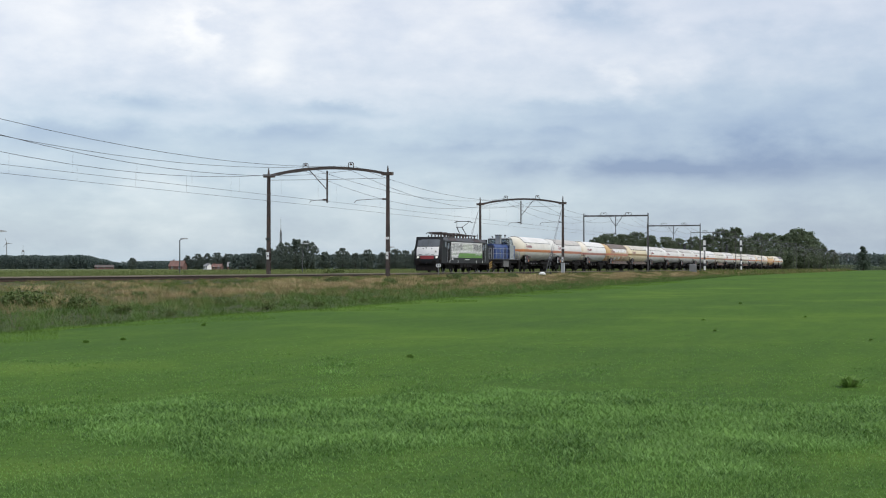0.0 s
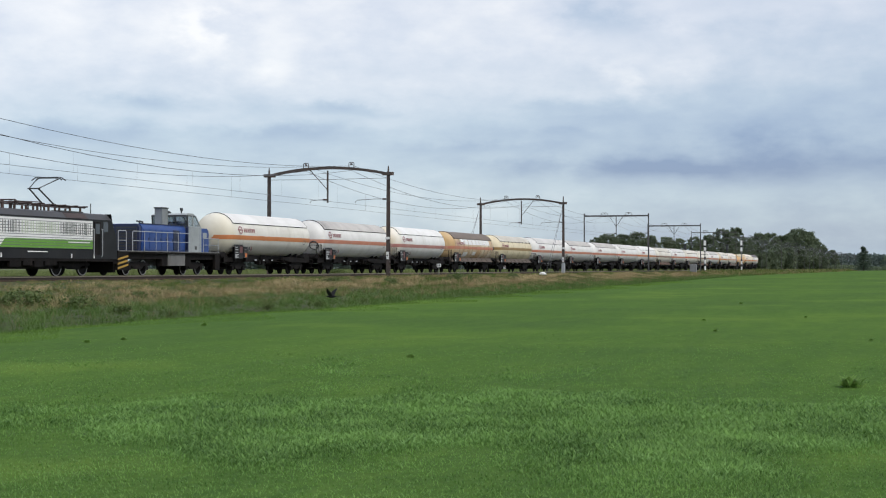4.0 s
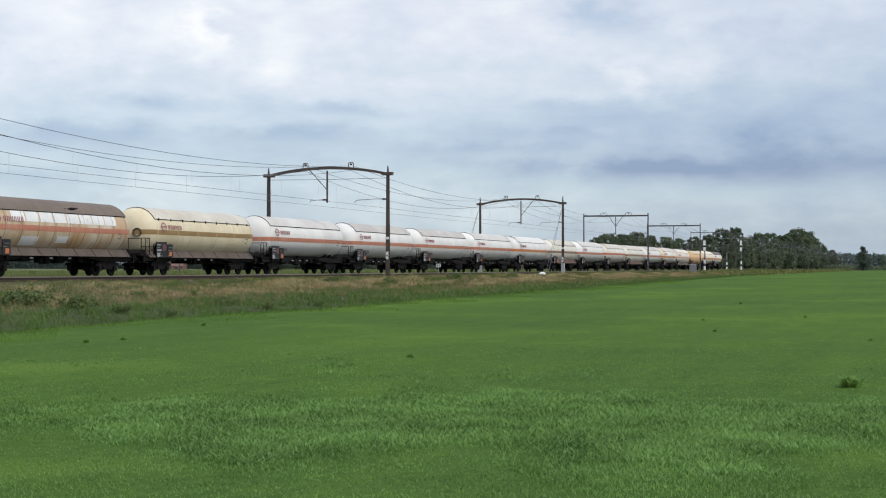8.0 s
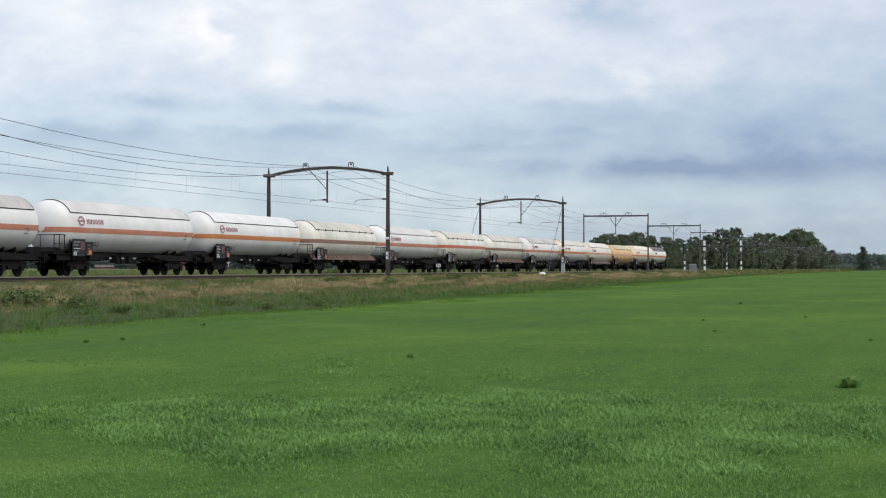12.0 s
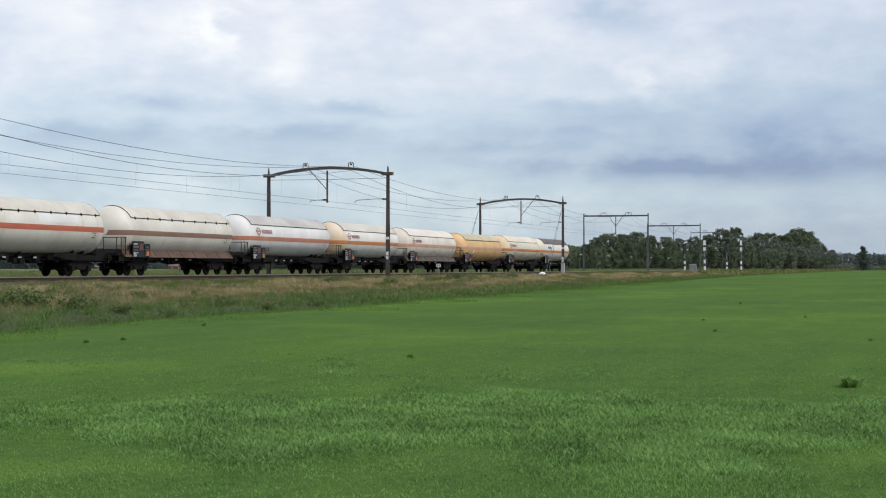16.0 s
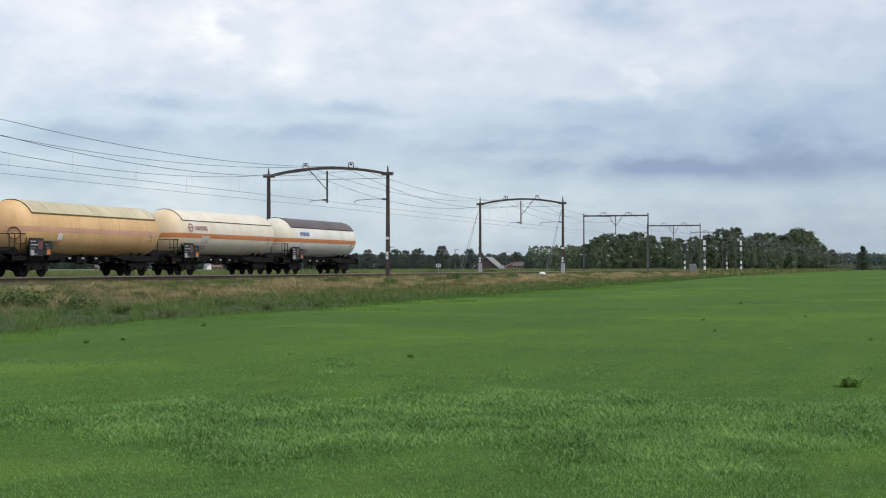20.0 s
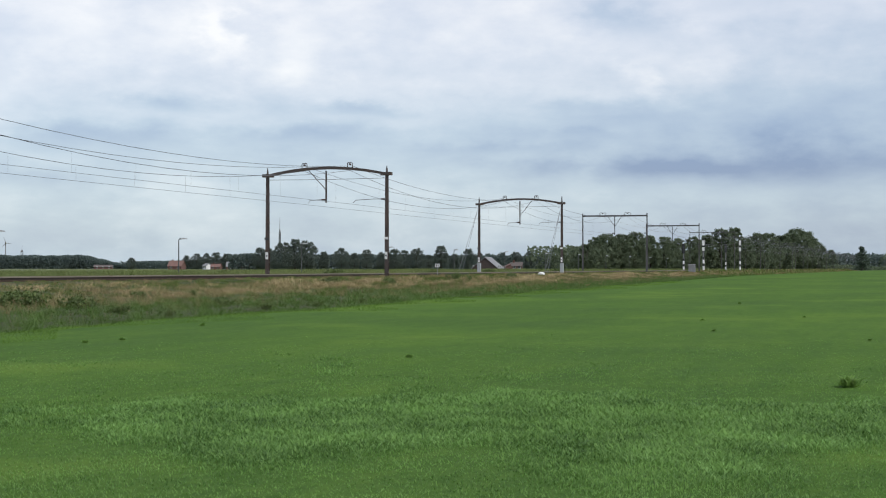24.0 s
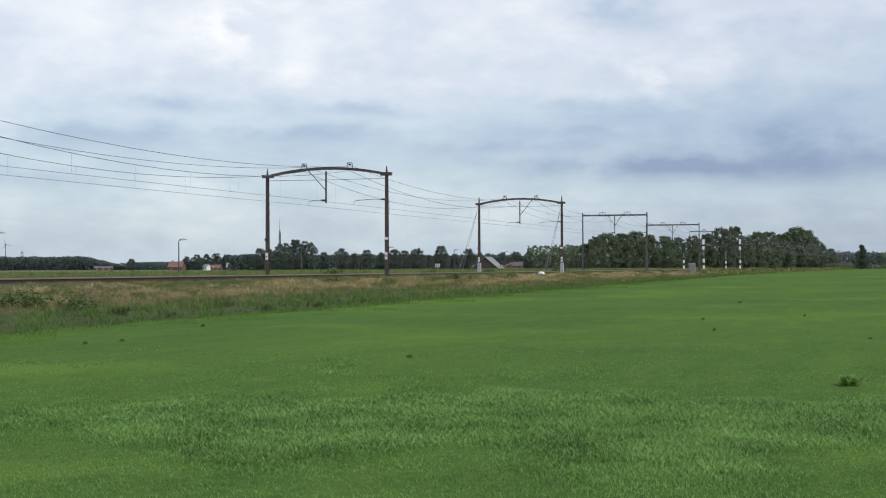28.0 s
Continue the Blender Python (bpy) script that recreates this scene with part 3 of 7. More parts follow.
def tank_wagon(length, look_of, label):
    """A four-axle pressure tank wagon with sun shield. length: over buffers; look_of: its paints and fittings."""
    body, shield_mat, stripe_mat = look_of["body"], look_of["shield"], look_of["stripe"]
    w = thing("tank_wagon", label, "tank wagon", "tank wagons of the train")
    cz, r, L = look_of.get("cz", 2.90), look_of.get("r", 1.53), length
    x0, x1 = 0.95 + look_of.get("lead", 0.0), L - 0.95
    head = 0.9
    dish = [(x0 + head * (1 - math.cos(a)), r * math.sin(a)) for a in (0.05, 0.2, 0.4, 0.6, 0.8, 1.0, 1.2, 1.4, math.pi / 2)]
    prof = dish + [(x0 + head + (x1 - x0 - 2 * head) * k / 6, r) for k in range(1, 6)] + [(x0 + x1 - x, rr) for x, rr in reversed(dish)]
    part("tank", Mesh().lathe_x(prof, 0, cz, 40), body, w)
    # welded ring seams
    if look_of.get("seams"):
        n = look_of["seams"]
        for k in range(n):
            x = x0 + head + 0.2 + (x1 - x0 - 2 * head - 0.4) * k / (n - 1)
            part("seam", Mesh().lathe_x([(x - 0.02, r + 0.002), (x - 0.012, r + 0.014), (x + 0.012, r + 0.014), (x + 0.02, r + 0.002)], 0, cz, 24, 12, 150, False), look_of["seam_mat"], w)
    # stripe of even height round the tank and over its heads
    levels = [look_of.get("stripe_z", 2.53) + d for d in (0.0, 0.11, 0.21, 0.31)]
    for s in (-1, 1):
        ring = [(x, rr + 0.006) for x, rr in prof if rr > 0.25]
        vs = [(x - (0.006 if x < L / 2 else -0.006), s * math.sqrt(max(0.0, rr * rr - (z - cz) ** 2)), z) for x, rr in ring for z in levels]
        fs = [(4 * i + k, 4 * i + k + 1, 4 * i + k + 5, 4 * i + k + 4) for i in range(len(ring) - 1) for k in range(3)]
        part("stripe", Mesh().add(vs, fs), stripe_mat, w, look_of["stripe_label"])
    # sun shield over the top, on spacers, with dark strips along its edges
    rs = r + 0.03
    a0 = 59
    sx0, sx1 = x0 + head + 0.12, x1 - head
    vs = [(sx0, rs), (sx1, rs), (sx1, rs + 0.012), (sx0, rs + 0.012), (sx0, rs)]
    sh = part("sun_shield", Mesh().lathe_x(vs, 0, cz, 24, -a0, a0, False), shield_mat, w, look_of["shield_label"])
    for s in (-1, 1):
        y, z = arc_point(rs, s * a0, cz)
        part("edge_angle", Mesh().box(sx0, sx1, y - 0.016, y + 0.016, z - 0.03, z + (0.012 if look_of.get("mark") or not look_of.get("ring") else 0.05)), BLACK if look_of.get("mark") or not look_of.get("ring") else MOSS, sh, "dark lower edge")
    for x in (sx0, sx1):
        ring = [(x - 0.025, rs - 0.02), (x - 0.025, rs + 0.016), (x + 0.01, rs + 0.016), (x + 0.01, rs - 0.02), (x - 0.025, rs - 0.02)]
        part("end_angle", Mesh().lathe_x(ring, 0, cz, 24, -a0, a0, False), BLACK, sh, "dark end edge")
    if look_of.get("notches"):
        m = Mesh()
        for k in range(9):
            x = sx0 + 0.5 + (sx1 - sx0 - 1) * k / 8
            y, z = arc_point(rs + 0.02, a0 - 1, cz)
            m.box(x - 0.05, x + 0.05, y - 0.03, y + 0.05, z - 0.17, z + 0.03)
        part("shield_clamp", m, BLACK, sh, "dark clamps along the shield's edge")
    # emblem and lettering in the owner's colour, high on the flank
    if look_of.get("mark"):
        ink = look_of["mark"]
        y, z = arc_point(r + 0.012, 78, cz)
        place = Matrix.Translation((2.9, y, z)) @ pose(0, 0, 0, -12, 0, 0)
        if look_of.get("badge", True):
            m = Mesh()
            for k in range(16):
                a, b = 2 * math.pi * k / 16, 2 * math.pi * (k + 1) / 16
                m.add([place @ Vector((rr * math.cos(t) * 1.25, -0.01, rr * math.sin(t))) for t, rr in ((a, 0.2), (b, 0.2), (b, 0.29), (a, 0.29))], [(0, 1, 2, 3)])
            m.box(-0.42, 0.42, -0.012, 0.0, -0.045, 0.045, place)
            part("emblem", m, ink, w, "owner's emblem as a plain ring and bar", smooth=0)
        # six pairs of bars stand for the word
        for k in range(6):
            xa = 0.62 + k * 0.33
            m = Mesh().box(xa, xa + 0.07, -0.012, 0.0, -0.16, 0.13, place).box(xa + 0.15, xa + 0.22, -0.012, 0.0, -0.16, 0.13, place)
            part("letter_bar", m, ink, w, smooth=0)
    # small data lettering and a patch
    for k in range(3):
        y, z = arc_point(r + 0.012, 101 + 5 * k, cz)
        part("data_lettering", Mesh().box(L - 3.0 + 0.3 * (k % 2), L - 2.55, y - 0.008, y, z, z + 0.05), FUEL_GREY, w, "small grey data bar")
    if look_of.get("patches"):
        for k, (px, pa, pw, ph) in enumerate(look_of["patches"]):
            m = Mesh().lathe_x([(px, r + 0.004), (px, r + 0.008), (px + pw, r + 0.008), (px + pw, r + 0.004)], 0, cz, 6, pa, pa + ph, False)
            part("patch", m, look_of["patch_mat"], w, "repainted patch on the flank")
    if look_of.get("ring"):
        c = []
        for k in range(17):
            ry, rz, rr = look_of.get("ring_at", (-0.80, -0.30, 0.32))
            y, z = ry + rr * math.cos(2 * math.pi * k / 16), rz + rr * math.sin(2 * math.pi * k / 16)
            c.append((x0 + head * (1 - math.sqrt(max(0.0, 1 - (y * y + z * z) / (r * r)))) - 0.03, y, cz + z))
        part("manhole_ring", Mesh().tube(c, 0.04 if "ring_at" in look_of else 0.035, 5), INK if "ring_at" in look_of else RING_BROWN, w, "dark ring on the tank head")
    # underframe: end sills, bolsters and saddles over the bogies
    piv = L / 2 - 3.45
    for s in (-1, 1):
        xb = L / 2 + s * piv
        xe = 0.62 if s < 0 else L - 0.62
        part("end_sill", Mesh().box(min(xe, xe - s * 0.14), max(xe, xe - s * 0.14), -1.3, 1.3, 0.86, 1.28), BLACK, w)
        m = Mesh()
        for y in (-1.15, 1.15):
            m.prism([(xe, 0.92), (xe, 1.18), (xb - s * 1.7, 1.34), (xb - s * 3.0, 1.28), (xb - s * 3.1, 1.12), (xb - s * 1.2, 0.92)], y - 0.08, y + 0.08)
        m.box(xb - 1.0, xb + 1.0, -1.1, 1.1, 0.86, 1.05)
        part("sill", m, BLACK, w)
        arc = [(arc_point(r + 0.01, a, cz)) for a in (146, 156, 168, 192, 204, 214)]
        for k in (-0.55, 0.55):
            part("saddle", Mesh().prism([(y, z) for y, z in arc] + [(0.85, 1.02), (-0.85, 1.02)], xb + k - 0.06, xb + k + 0.06, "x"), BLACK, w)
        part("end_frame", Mesh().prism([(xe, 1.2), (xe, 1.42), (xe - s * 0.3, 1.66), (xe - s * 0.55, 1.66), (xe - s * 1.1, 1.36), (xe - s * 1.1, 1.2)], -1.05, 1.05), BLACK, w)
        bogie(w, xb)
        buffers(w, 0.62 if s < 0 else L - 0.62, s)
    if look_of.get("skirt"):
        n = 9
        for y in (-1, 1):
            part("walkway_skirt", Mesh().prism([(y * 1.22, 1.18), (y * 1.42, 1.16), (y * 1.05, 1.62), (y * 0.95, 1.6)], 1.3, L - 1.3, "x"), look_of["skirt"], w, "rusty brown sloping side plate")
            for k in range(n):
                x = 1.6 + (L - 3.2) * k / (n - 1)
                part("skirt_rib", Mesh().prism([(y * 1.24, 1.19), (y * 1.435, 1.16), (y * 1.06, 1.635), (y * 0.97, 1.6)], x - 0.015, x + 0.015, "x"), BLACK, w)
        part("centre_sill", Mesh().box(1.0, L - 1.0, -0.5, 0.5, 0.92, 1.2), BLACK, w)
    # spine and boxes under the middle
    m = Mesh().box(L / 2 - piv + 0.9, L / 2 + piv - 0.9, -0.45, 0.45, 1.12, 1.5)
    rb = random.Random(int(L * 10))
    xq = L / 2 - piv + 1.3
    while xq < L / 2 + piv - 1.6:
        wq = 0.5 + 0.9 * rb.random()
        m.box(xq, xq + wq * 0.55, -0.75, 0.6, 0.78 + 0.25 * rb.random(), 1.2)
        xq += wq + 0.3 + 0.9 * rb.random()
    part("spine", m, BLACK, w)
    # pipes, tanks and valves under the middle
    m = Mesh()
    m.tube([(L / 2 - piv + 1.0, -0.5, 0.98), (L / 2 + piv - 1.0, -0.5, 0.98)], 0.05, 6)
    m.tube([(L / 2 - piv + 1.0, 0.45, 1.02), (L / 2 + piv - 1.0, 0.45, 1.02)], 0.035, 6)
    part("brake_pipe", m, BLACK, w)
    part("air_reservoir", Mesh().tube([(L / 2 + 0.9, -0.35, 0.92), (L / 2 + 1.9, -0.35, 0.92)], 0.18, 10), BLACK, w)
    m = Mesh().box(L / 2 - 0.5, L / 2 - 0.1, -0.8, -0.3, 0.72, 1.1)
    part("valve_box", Mesh().box(L / 2 - 1.3, L / 2 - 1.0, -0.9, -0.5, 0.78, 1.05), BLACK, w)
    m.tube([(L / 2 - 0.3, -0.6, 1.0), (L / 2 - 0.3, -0.6, 1.45)], 0.09, 8)
    part("valve_box", m, BLACK, w)
    for k in range(3):
        part("white_mark", Mesh().box(L / 2 - 2.9 + 1.5 * k, L / 2 - 2.6 + 1.5 * k, -1.26, -1.235, 1.03, 1.11) if not look_of.get("skirt") else Mesh().box(L / 2 - 2.9 + 2.0 * k, L / 2 - 2.6 + 2.0 * k, -1.27, -1.235, 1.0, 1.08), SILVER, w, "pale lettering bar on the frame")
    # sign board at the front end, with papers and a placard
    bx, bw = 2.05, 2.25
    board = part("sign_board", Mesh().box(bx, bx + bw * 0.62, -1.46, -1.42, 1.16, 2.16).box(bx + bw * 0.66, bx + bw, -1.46, -1.42, 1.22, 2.02), look_of.get("board", BOARD_GREY), w, "dark board with data bars")
    rnd = random.Random(int(L * 100))
    for k in range(5):
        z = 1.22 + 0.18 * k
        wide = 0.35 + 0.4 * rnd.random()
        part("board_lettering", Mesh().box(bx + 0.08, bx + 0.08 + wide, -1.468, -1.461, z, z + 0.05 + 0.06 * rnd.random()), (SILVER, PAPER, FUEL_GREY)[rnd.randrange(3)], board, "grey data bar", smooth=0)
        if k not in (1, 4):
            x_ = bx + bw * 0.69 + 0.2 * rnd.random()
            part("board_lettering", Mesh().box(x_, x_ + 0.2 + 0.2 * rnd.random(), -1.468, -1.461, z + 0.02, z + 0.08), FUEL_GREY, board, "grey data bar", smooth=0)
    part("paper", Mesh().box(bx + 0.1, bx + 0.42, -1.471, -1.461, 1.2, 1.42), PAPER, board, "pale paper in a clip", smooth=0)
    part("warning_label", Mesh().box(bx + 0.85, bx + 1.3, -1.471, -1.461, 1.42 + 0.2 * rnd.random(), 2.02), DARK_RED, board, "dark red hazard label")
    if look_of.get("placard", True):
        part("placard", Mesh().box(bx + bw - 0.5, bx + bw - 0.16, -1.472, -1.461, 1.26, 1.54), ORANGE, board, "orange hazard placard")
    if not look_of.get("skirt"):
        xh = bx + bw + 0.4
        for k, (tint, said) in enumerate(((DARK_RED, "slanting dark red hazard tag"), (INK, "slanting black hazard tag"))):
            d = -0.34 * k
            part("hazard_tag", Mesh().prism([(xh + d, 1.72), (xh + d + 0.1, 1.98), (xh + d + 0.3, 2.06), (xh + d + 0.2, 1.80)], -1.475, -1.46), tint, board, said)
        part("tag_bracket", Mesh().box(bx + bw - 0.05, xh + 0.3, -1.455, -1.43, 1.78, 1.82), BLACK, board)
    for k in (0.15, bw - 0.25):
        part("board_leg", Mesh().box(bx + k, bx + k + 0.1, -1.42, -1.2, 0.95, 2.0), BLACK, board)
    # brakeman's platform rails and ladder at the front end, steps at the rear
    if look_of.get("platform", True):
        m = Mesh().box(0.25, 2.1, -1.3, 1.3, 1.26, 1.31)
        part("platform", m, BLACK, w)
        for y in (-1.3, 1.3):
            m = Mesh().tube([(0.3, y, 1.3), (0.3, y, 2.3), (0.4, y, 2.38), (2.0, y, 2.38)], 0.028, 5).tube([(0.3, y, 1.85), (1.95, y, 1.85)], 0.02, 4)
            for x in (0.85, 1.4, 1.95):
                m.tube([(x, y, 1.3), (x, y, 2.38)], 0.026, 5)
            part("handrail", m, BLACK, w, "dark tube handrail")
        part("end_rail", Mesh().tube([(0.3, -1.3, 2.36), (0.3, 1.3, 2.36)], 0.024, 5).tube([(0.3, -0.4, 1.3), (0.3, -0.4, 2.36)], 0.024, 5).tube([(0.3, 0.4, 1.3), (0.3, 0.4, 2.36)], 0.024, 5), BLACK, w)
    m = Mesh()
    for s in (-0.2, 0.2):
        m.tube([(L - 1.0 + s, -1.33, 0.45), (L - 1.0 + s, -1.33, 1.3)], 0.02, 4)
    for z in (0.5, 0.8, 1.1):
        m.box(L - 1.25, L - 0.75, -1.42, -1.25, z, z + 0.03)
    part("step_ladder", m, BLACK, w)
    part("hand_wheel", Mesh().tube([(L / 2 + 2.4 + 0.22 * math.cos(2 * math.pi * k / 12), -1.3, 1.02 + 0.22 * math.sin(2 * math.pi * k / 12)) for k in range(13)], 0.02, 4), BLACK, w)
    return w


WHITE_TANK = tank_paint("white_tank_paint", (0.815, 0.805, 0.78), (0.64, 0.61, 0.55), 0.35, 0.18)
WHITE_TANK_WARM = tank_paint("white_tank_paint_stained", (0.85, 0.845, 0.82), (0.70, 0.63, 0.50), 0.3, 0.18, end_tint=(0.72, 0.58, 0.34))
FIRST_TANK = tank_paint("creamy_white_paint", (0.80, 0.78, 0.71), (0.62, 0.58, 0.50), 0.45, 0.25, end_tint=(0.70, 0.62, 0.43))
CREAM_TANK = tank_paint("cream_tank_paint", (0.78, 0.75, 0.67), (0.60, 0.52, 0.38), 0.45, 0.28)
YELLOW_TANK = tank_paint("yellowed_cream_paint", (0.78, 0.69, 0.49), (0.62, 0.48, 0.28), 0.5, 0.35)
RUSTY_TANK = tank_paint("rust_stained_paint", (0.70, 0.62, 0.48), (0.52, 0.29, 0.11), 0.9, 0.9, end_tint=(0.55, 0.36, 0.13))
AMBER_TANK = tank_paint("amber_tank_paint", (0.78, 0.50, 0.24), (0.60, 0.34, 0.13), 0.6, 0.3)
PEACH_TANK = tank_paint("peach_cream_paint", (0.81, 0.75, 0.63), (0.68, 0.53, 0.34), 0.45, 0.22, end_tint=(0.74, 0.50, 0.22))
PALE_TANK = tank_paint("pale_pinkish_paint", (0.79, 0.735, 0.66), (0.66, 0.52, 0.36), 0.5, 0.22)
ORANGE_END = tank_paint("white_paint_with_amber_end", (0.83, 0.815, 0.77), (0.68, 0.56, 0.38), 0.35, 0.18, end_tint=(0.66, 0.40, 0.12))
SHIELD_WHITE = tank_paint("white_shield_paint", (0.70, 0.675, 0.64), (0.52, 0.49, 0.45), 0.5, 0.22, 0.45)
SHIELD_GREY = tank_paint("sooty_shield_paint", (0.58, 0.55, 0.51), (0.34, 0.31, 0.28), 0.6, 0.4, 0.5)
SHIELD_BROWN = tank_paint("brown_shield_paint", (0.19, 0.145, 0.11), (0.10, 0.08, 0.065), 0.6, 0.4, 0.55)
SHIELD_DARK = tank_paint("dark_shield_paint", (0.135, 0.105, 0.098), (0.06, 0.05, 0.05), 0.6, 0.4, 0.5)
SHIELD_CREAM = tank_paint("cream_shield_paint", (0.68, 0.64, 0.55), (0.48, 0.42, 0.31), 0.5, 0.4, 0.45)
SHIELD_AMBER = tank_paint("mossy_amber_shield", (0.66, 0.57, 0.38), (0.34, 0.30, 0.17), 0.6, 0.6, 0.5)
STRIPE_ORANGE = surface("orange_stripe", (0.60, 0.225, 0.085), 0.42, 0, 0.12, 0.8, 15)
STRIPE_RED = surface("orange_red_stripe", (0.52, 0.135, 0.075), 0.45, 0, 0.15, 0.8, 15)
STRIPE_SALMON = surface("faded_salmon_stripe", (0.55, 0.22, 0.14), 0.5, 0, 0.15, 0.8, 15, dirt=(0.55, 0.36, 0.28), dirt_amount=0.3)
STRIPE_PINK = surface("dull_pink_stripe", (0.48, 0.22, 0.19), 0.5, 0, 0.18, 0.8, 15, dirt=(0.52, 0.38, 0.32), dirt_amount=0.3)
STRIPE_BROWN = surface("brown_stripe", (0.27, 0.155, 0.11), 0.5, 0, 0.15, 0.8, 15)
STRIPE_OLIVE = surface("olive_brown_stripe", (0.30, 0.19, 0.07), 0.5, 0, 0.15, 0.8, 15)
STRIPE_FADED = surface("faded_pink_stripe", (0.62, 0.35, 0.24), 0.5, 0, 0.2, 0.8, 15)
SKIRT_RUST = surface("rusty_skirt", (0.105, 0.062, 0.045), 0.8, 0, 0.35, 0.9, 20, dirt=(0.15, 0.10, 0.07), dirt_amount=0.5)
SKIRT_GREY = surface("grey_brown_skirt", (0.10, 0.078, 0.064), 0.8, 0, 0.3, 0.9, 20, dirt=(0.06, 0.045, 0.035), dirt_amount=0.5)
RING_BROWN = surface("brown_ring_paint", (0.28, 0.15, 0.09), 0.6, 0, 0.25)
MOSS = surface("mossy_edge", (0.17, 0.145, 0.06), 0.9, 0, 0.4, 2.0, 20)
SEAM_DARK = surface("grimy_seam", (0.30, 0.26, 0.20), 0.6, 0, 0.25)
SEAM_LIGHT = surface("pale_seam", (0.58, 0.56, 0.52), 0.6, 0, 0.2)

PLAIN = dict(body=WHITE_TANK, shield=SHIELD_WHITE, stripe=STRIPE_SALMON, stripe_label="faded salmon stripe", shield_label="off-white sun shield", mark=RED_INK)


def kind_of(**more):
    return {**PLAIN, **more}


LOOKS = {
    "bright": (kind_of(body=WHITE_TANK, shield=WHITE_TANK, stripe=STRIPE_ORANGE, stripe_label="bright orange stripe", platform=False), "clean white tank wagon with a bright orange stripe"),
    "first": (kind_of(body=FIRST_TANK, shield=WHITE_TANK, stripe=STRIPE_ORANGE, stripe_label="bright orange stripe", platform=False), "cream-headed white tank wagon with a bright orange stripe"),
    "plain": (kind_of(), "white tank wagon with a faded salmon stripe"),
    "grey": (kind_of(shield=SHIELD_GREY, shield_label="sooty grey sun shield"), "white tank wagon with salmon stripe and sooty sun shield"),
    "grey_ring": (kind_of(shield=SHIELD_GREY, shield_label="sooty grey sun shield", ring=True, ring_at=(-0.75, -0.55, 0.33)), "white tank wagon with salmon stripe and dark ring on its head"),
    "stained": (kind_of(body=WHITE_TANK_WARM, shield=WHITE_TANK_WARM, stripe=STRIPE_PINK, stripe_label="dull pink stripe", stripe_z=2.46), "white tank wagon with yellowed front end and salmon stripe"),
    "rusty": (kind_of(cz=2.82, r=1.55, body=RUSTY_TANK, shield=SHIELD_BROWN, shield_label="grey-brown sun shield", seams=10, seam_mat=SEAM_DARK, skirt=SKIRT_GREY, patch_mat=WHITE,
                      patches=[(4.3 + 1.42 * k, 53, 1.3, 29) for k in range(8)] + [(5.4, 112, 1.7, 22), (9.0, 110, 1.2, 16)]), "rust-streaked cream tank wagon with brown sun shield"),
    "yellow": (kind_of(cz=2.82, r=1.55, stripe_z=2.63, ring_at=(-0.62, -0.05, 0.24), body=YELLOW_TANK, shield=SHIELD_CREAM, shield_label="cream sun shield", stripe=STRIPE_OLIVE, stripe_label="olive-brown stripe", ring=True, skirt=SKIRT_GREY, seams=6, seam_mat=YELLOW_TANK, notches=True), "yellowed cream tank wagon with an olive-brown stripe"),
    "brown": (kind_of(cz=2.82, r=1.55, body=CREAM_TANK, shield=SHIELD_CREAM, shield_label="cream strapped sun shield", stripe=STRIPE_BROWN, stripe_label="dull brown stripe", skirt=SKIRT_RUST, notches=True, seam_mat=SEAM_DARK, mark=None), "cream tank wagon with brown stripe and rusty side plates"),
    "cream": (kind_of(cz=2.82, r=1.55, stripe_z=2.60, patch_mat=WHITE_TANK, patches=[(9.2, 61, 4.2, 20)], body=CREAM_TANK, shield=SHIELD_CREAM, shield_label="cream notched sun shield", stripe=STRIPE_RED, stripe_label="orange-red stripe", notches=True, seam_mat=SEAM_DARK, mark=None), "cream tank wagon with orange stripe and strapped shield"),
    "amber_end": (kind_of(body=ORANGE_END, shield=SHIELD_CREAM, shield_label="cream sun shield", stripe=STRIPE_ORANGE, stripe_label="bright orange stripe"), "white tank wagon with amber-stained front head"),
    "pale": (kind_of(cz=2.82, r=1.55, body=PALE_TANK, shield=PALE_TANK, stripe=STRIPE_FADED, stripe_label="faded pink stripe", seams=6, seam_mat=PALE_TANK, skirt=SKIRT_GREY, patch_mat=SEAM_LIGHT, patches=[(9.5, 108, 1.0, 14)]), "pale pinkish tank wagon with faded stripe"),
    "amber": (kind_of(cz=2.74, r=1.55, stripe_z=2.50, lead=0.45, body=AMBER_TANK, shield=SHIELD_AMBER, shield_label="mossy yellow sun shield", stripe=STRIPE_FADED, stripe_label="faded pink stripe", ring=True, mark=None, seams=7, seam_mat=AMBER_TANK, patch_mat=WHITE, patches=[(4.9, 100, 0.5, 14)]), "amber tank wagon with mossy yellow sun shield"),
    "amber_top": (kind_of(body=PEACH_TANK, shield=PEACH_TANK, shield_label="pale amber sun shield", stripe=STRIPE_ORANGE, stripe_label="orange stripe", patch_mat=SEAM_LIGHT, patches=[(4.6, 98, 1.2, 20)]), "white and amber tank wagon with orange stripe"),
    "dark_top": (kind_of(body=FIRST_TANK, shield=SHIELD_DARK, shield_label="dark brown sun shield", stripe=STRIPE_ORANGE, stripe_label="orange stripe", mark=BLUE_INK, badge=False), "white tank wagon with dark brown sun shield"),
}
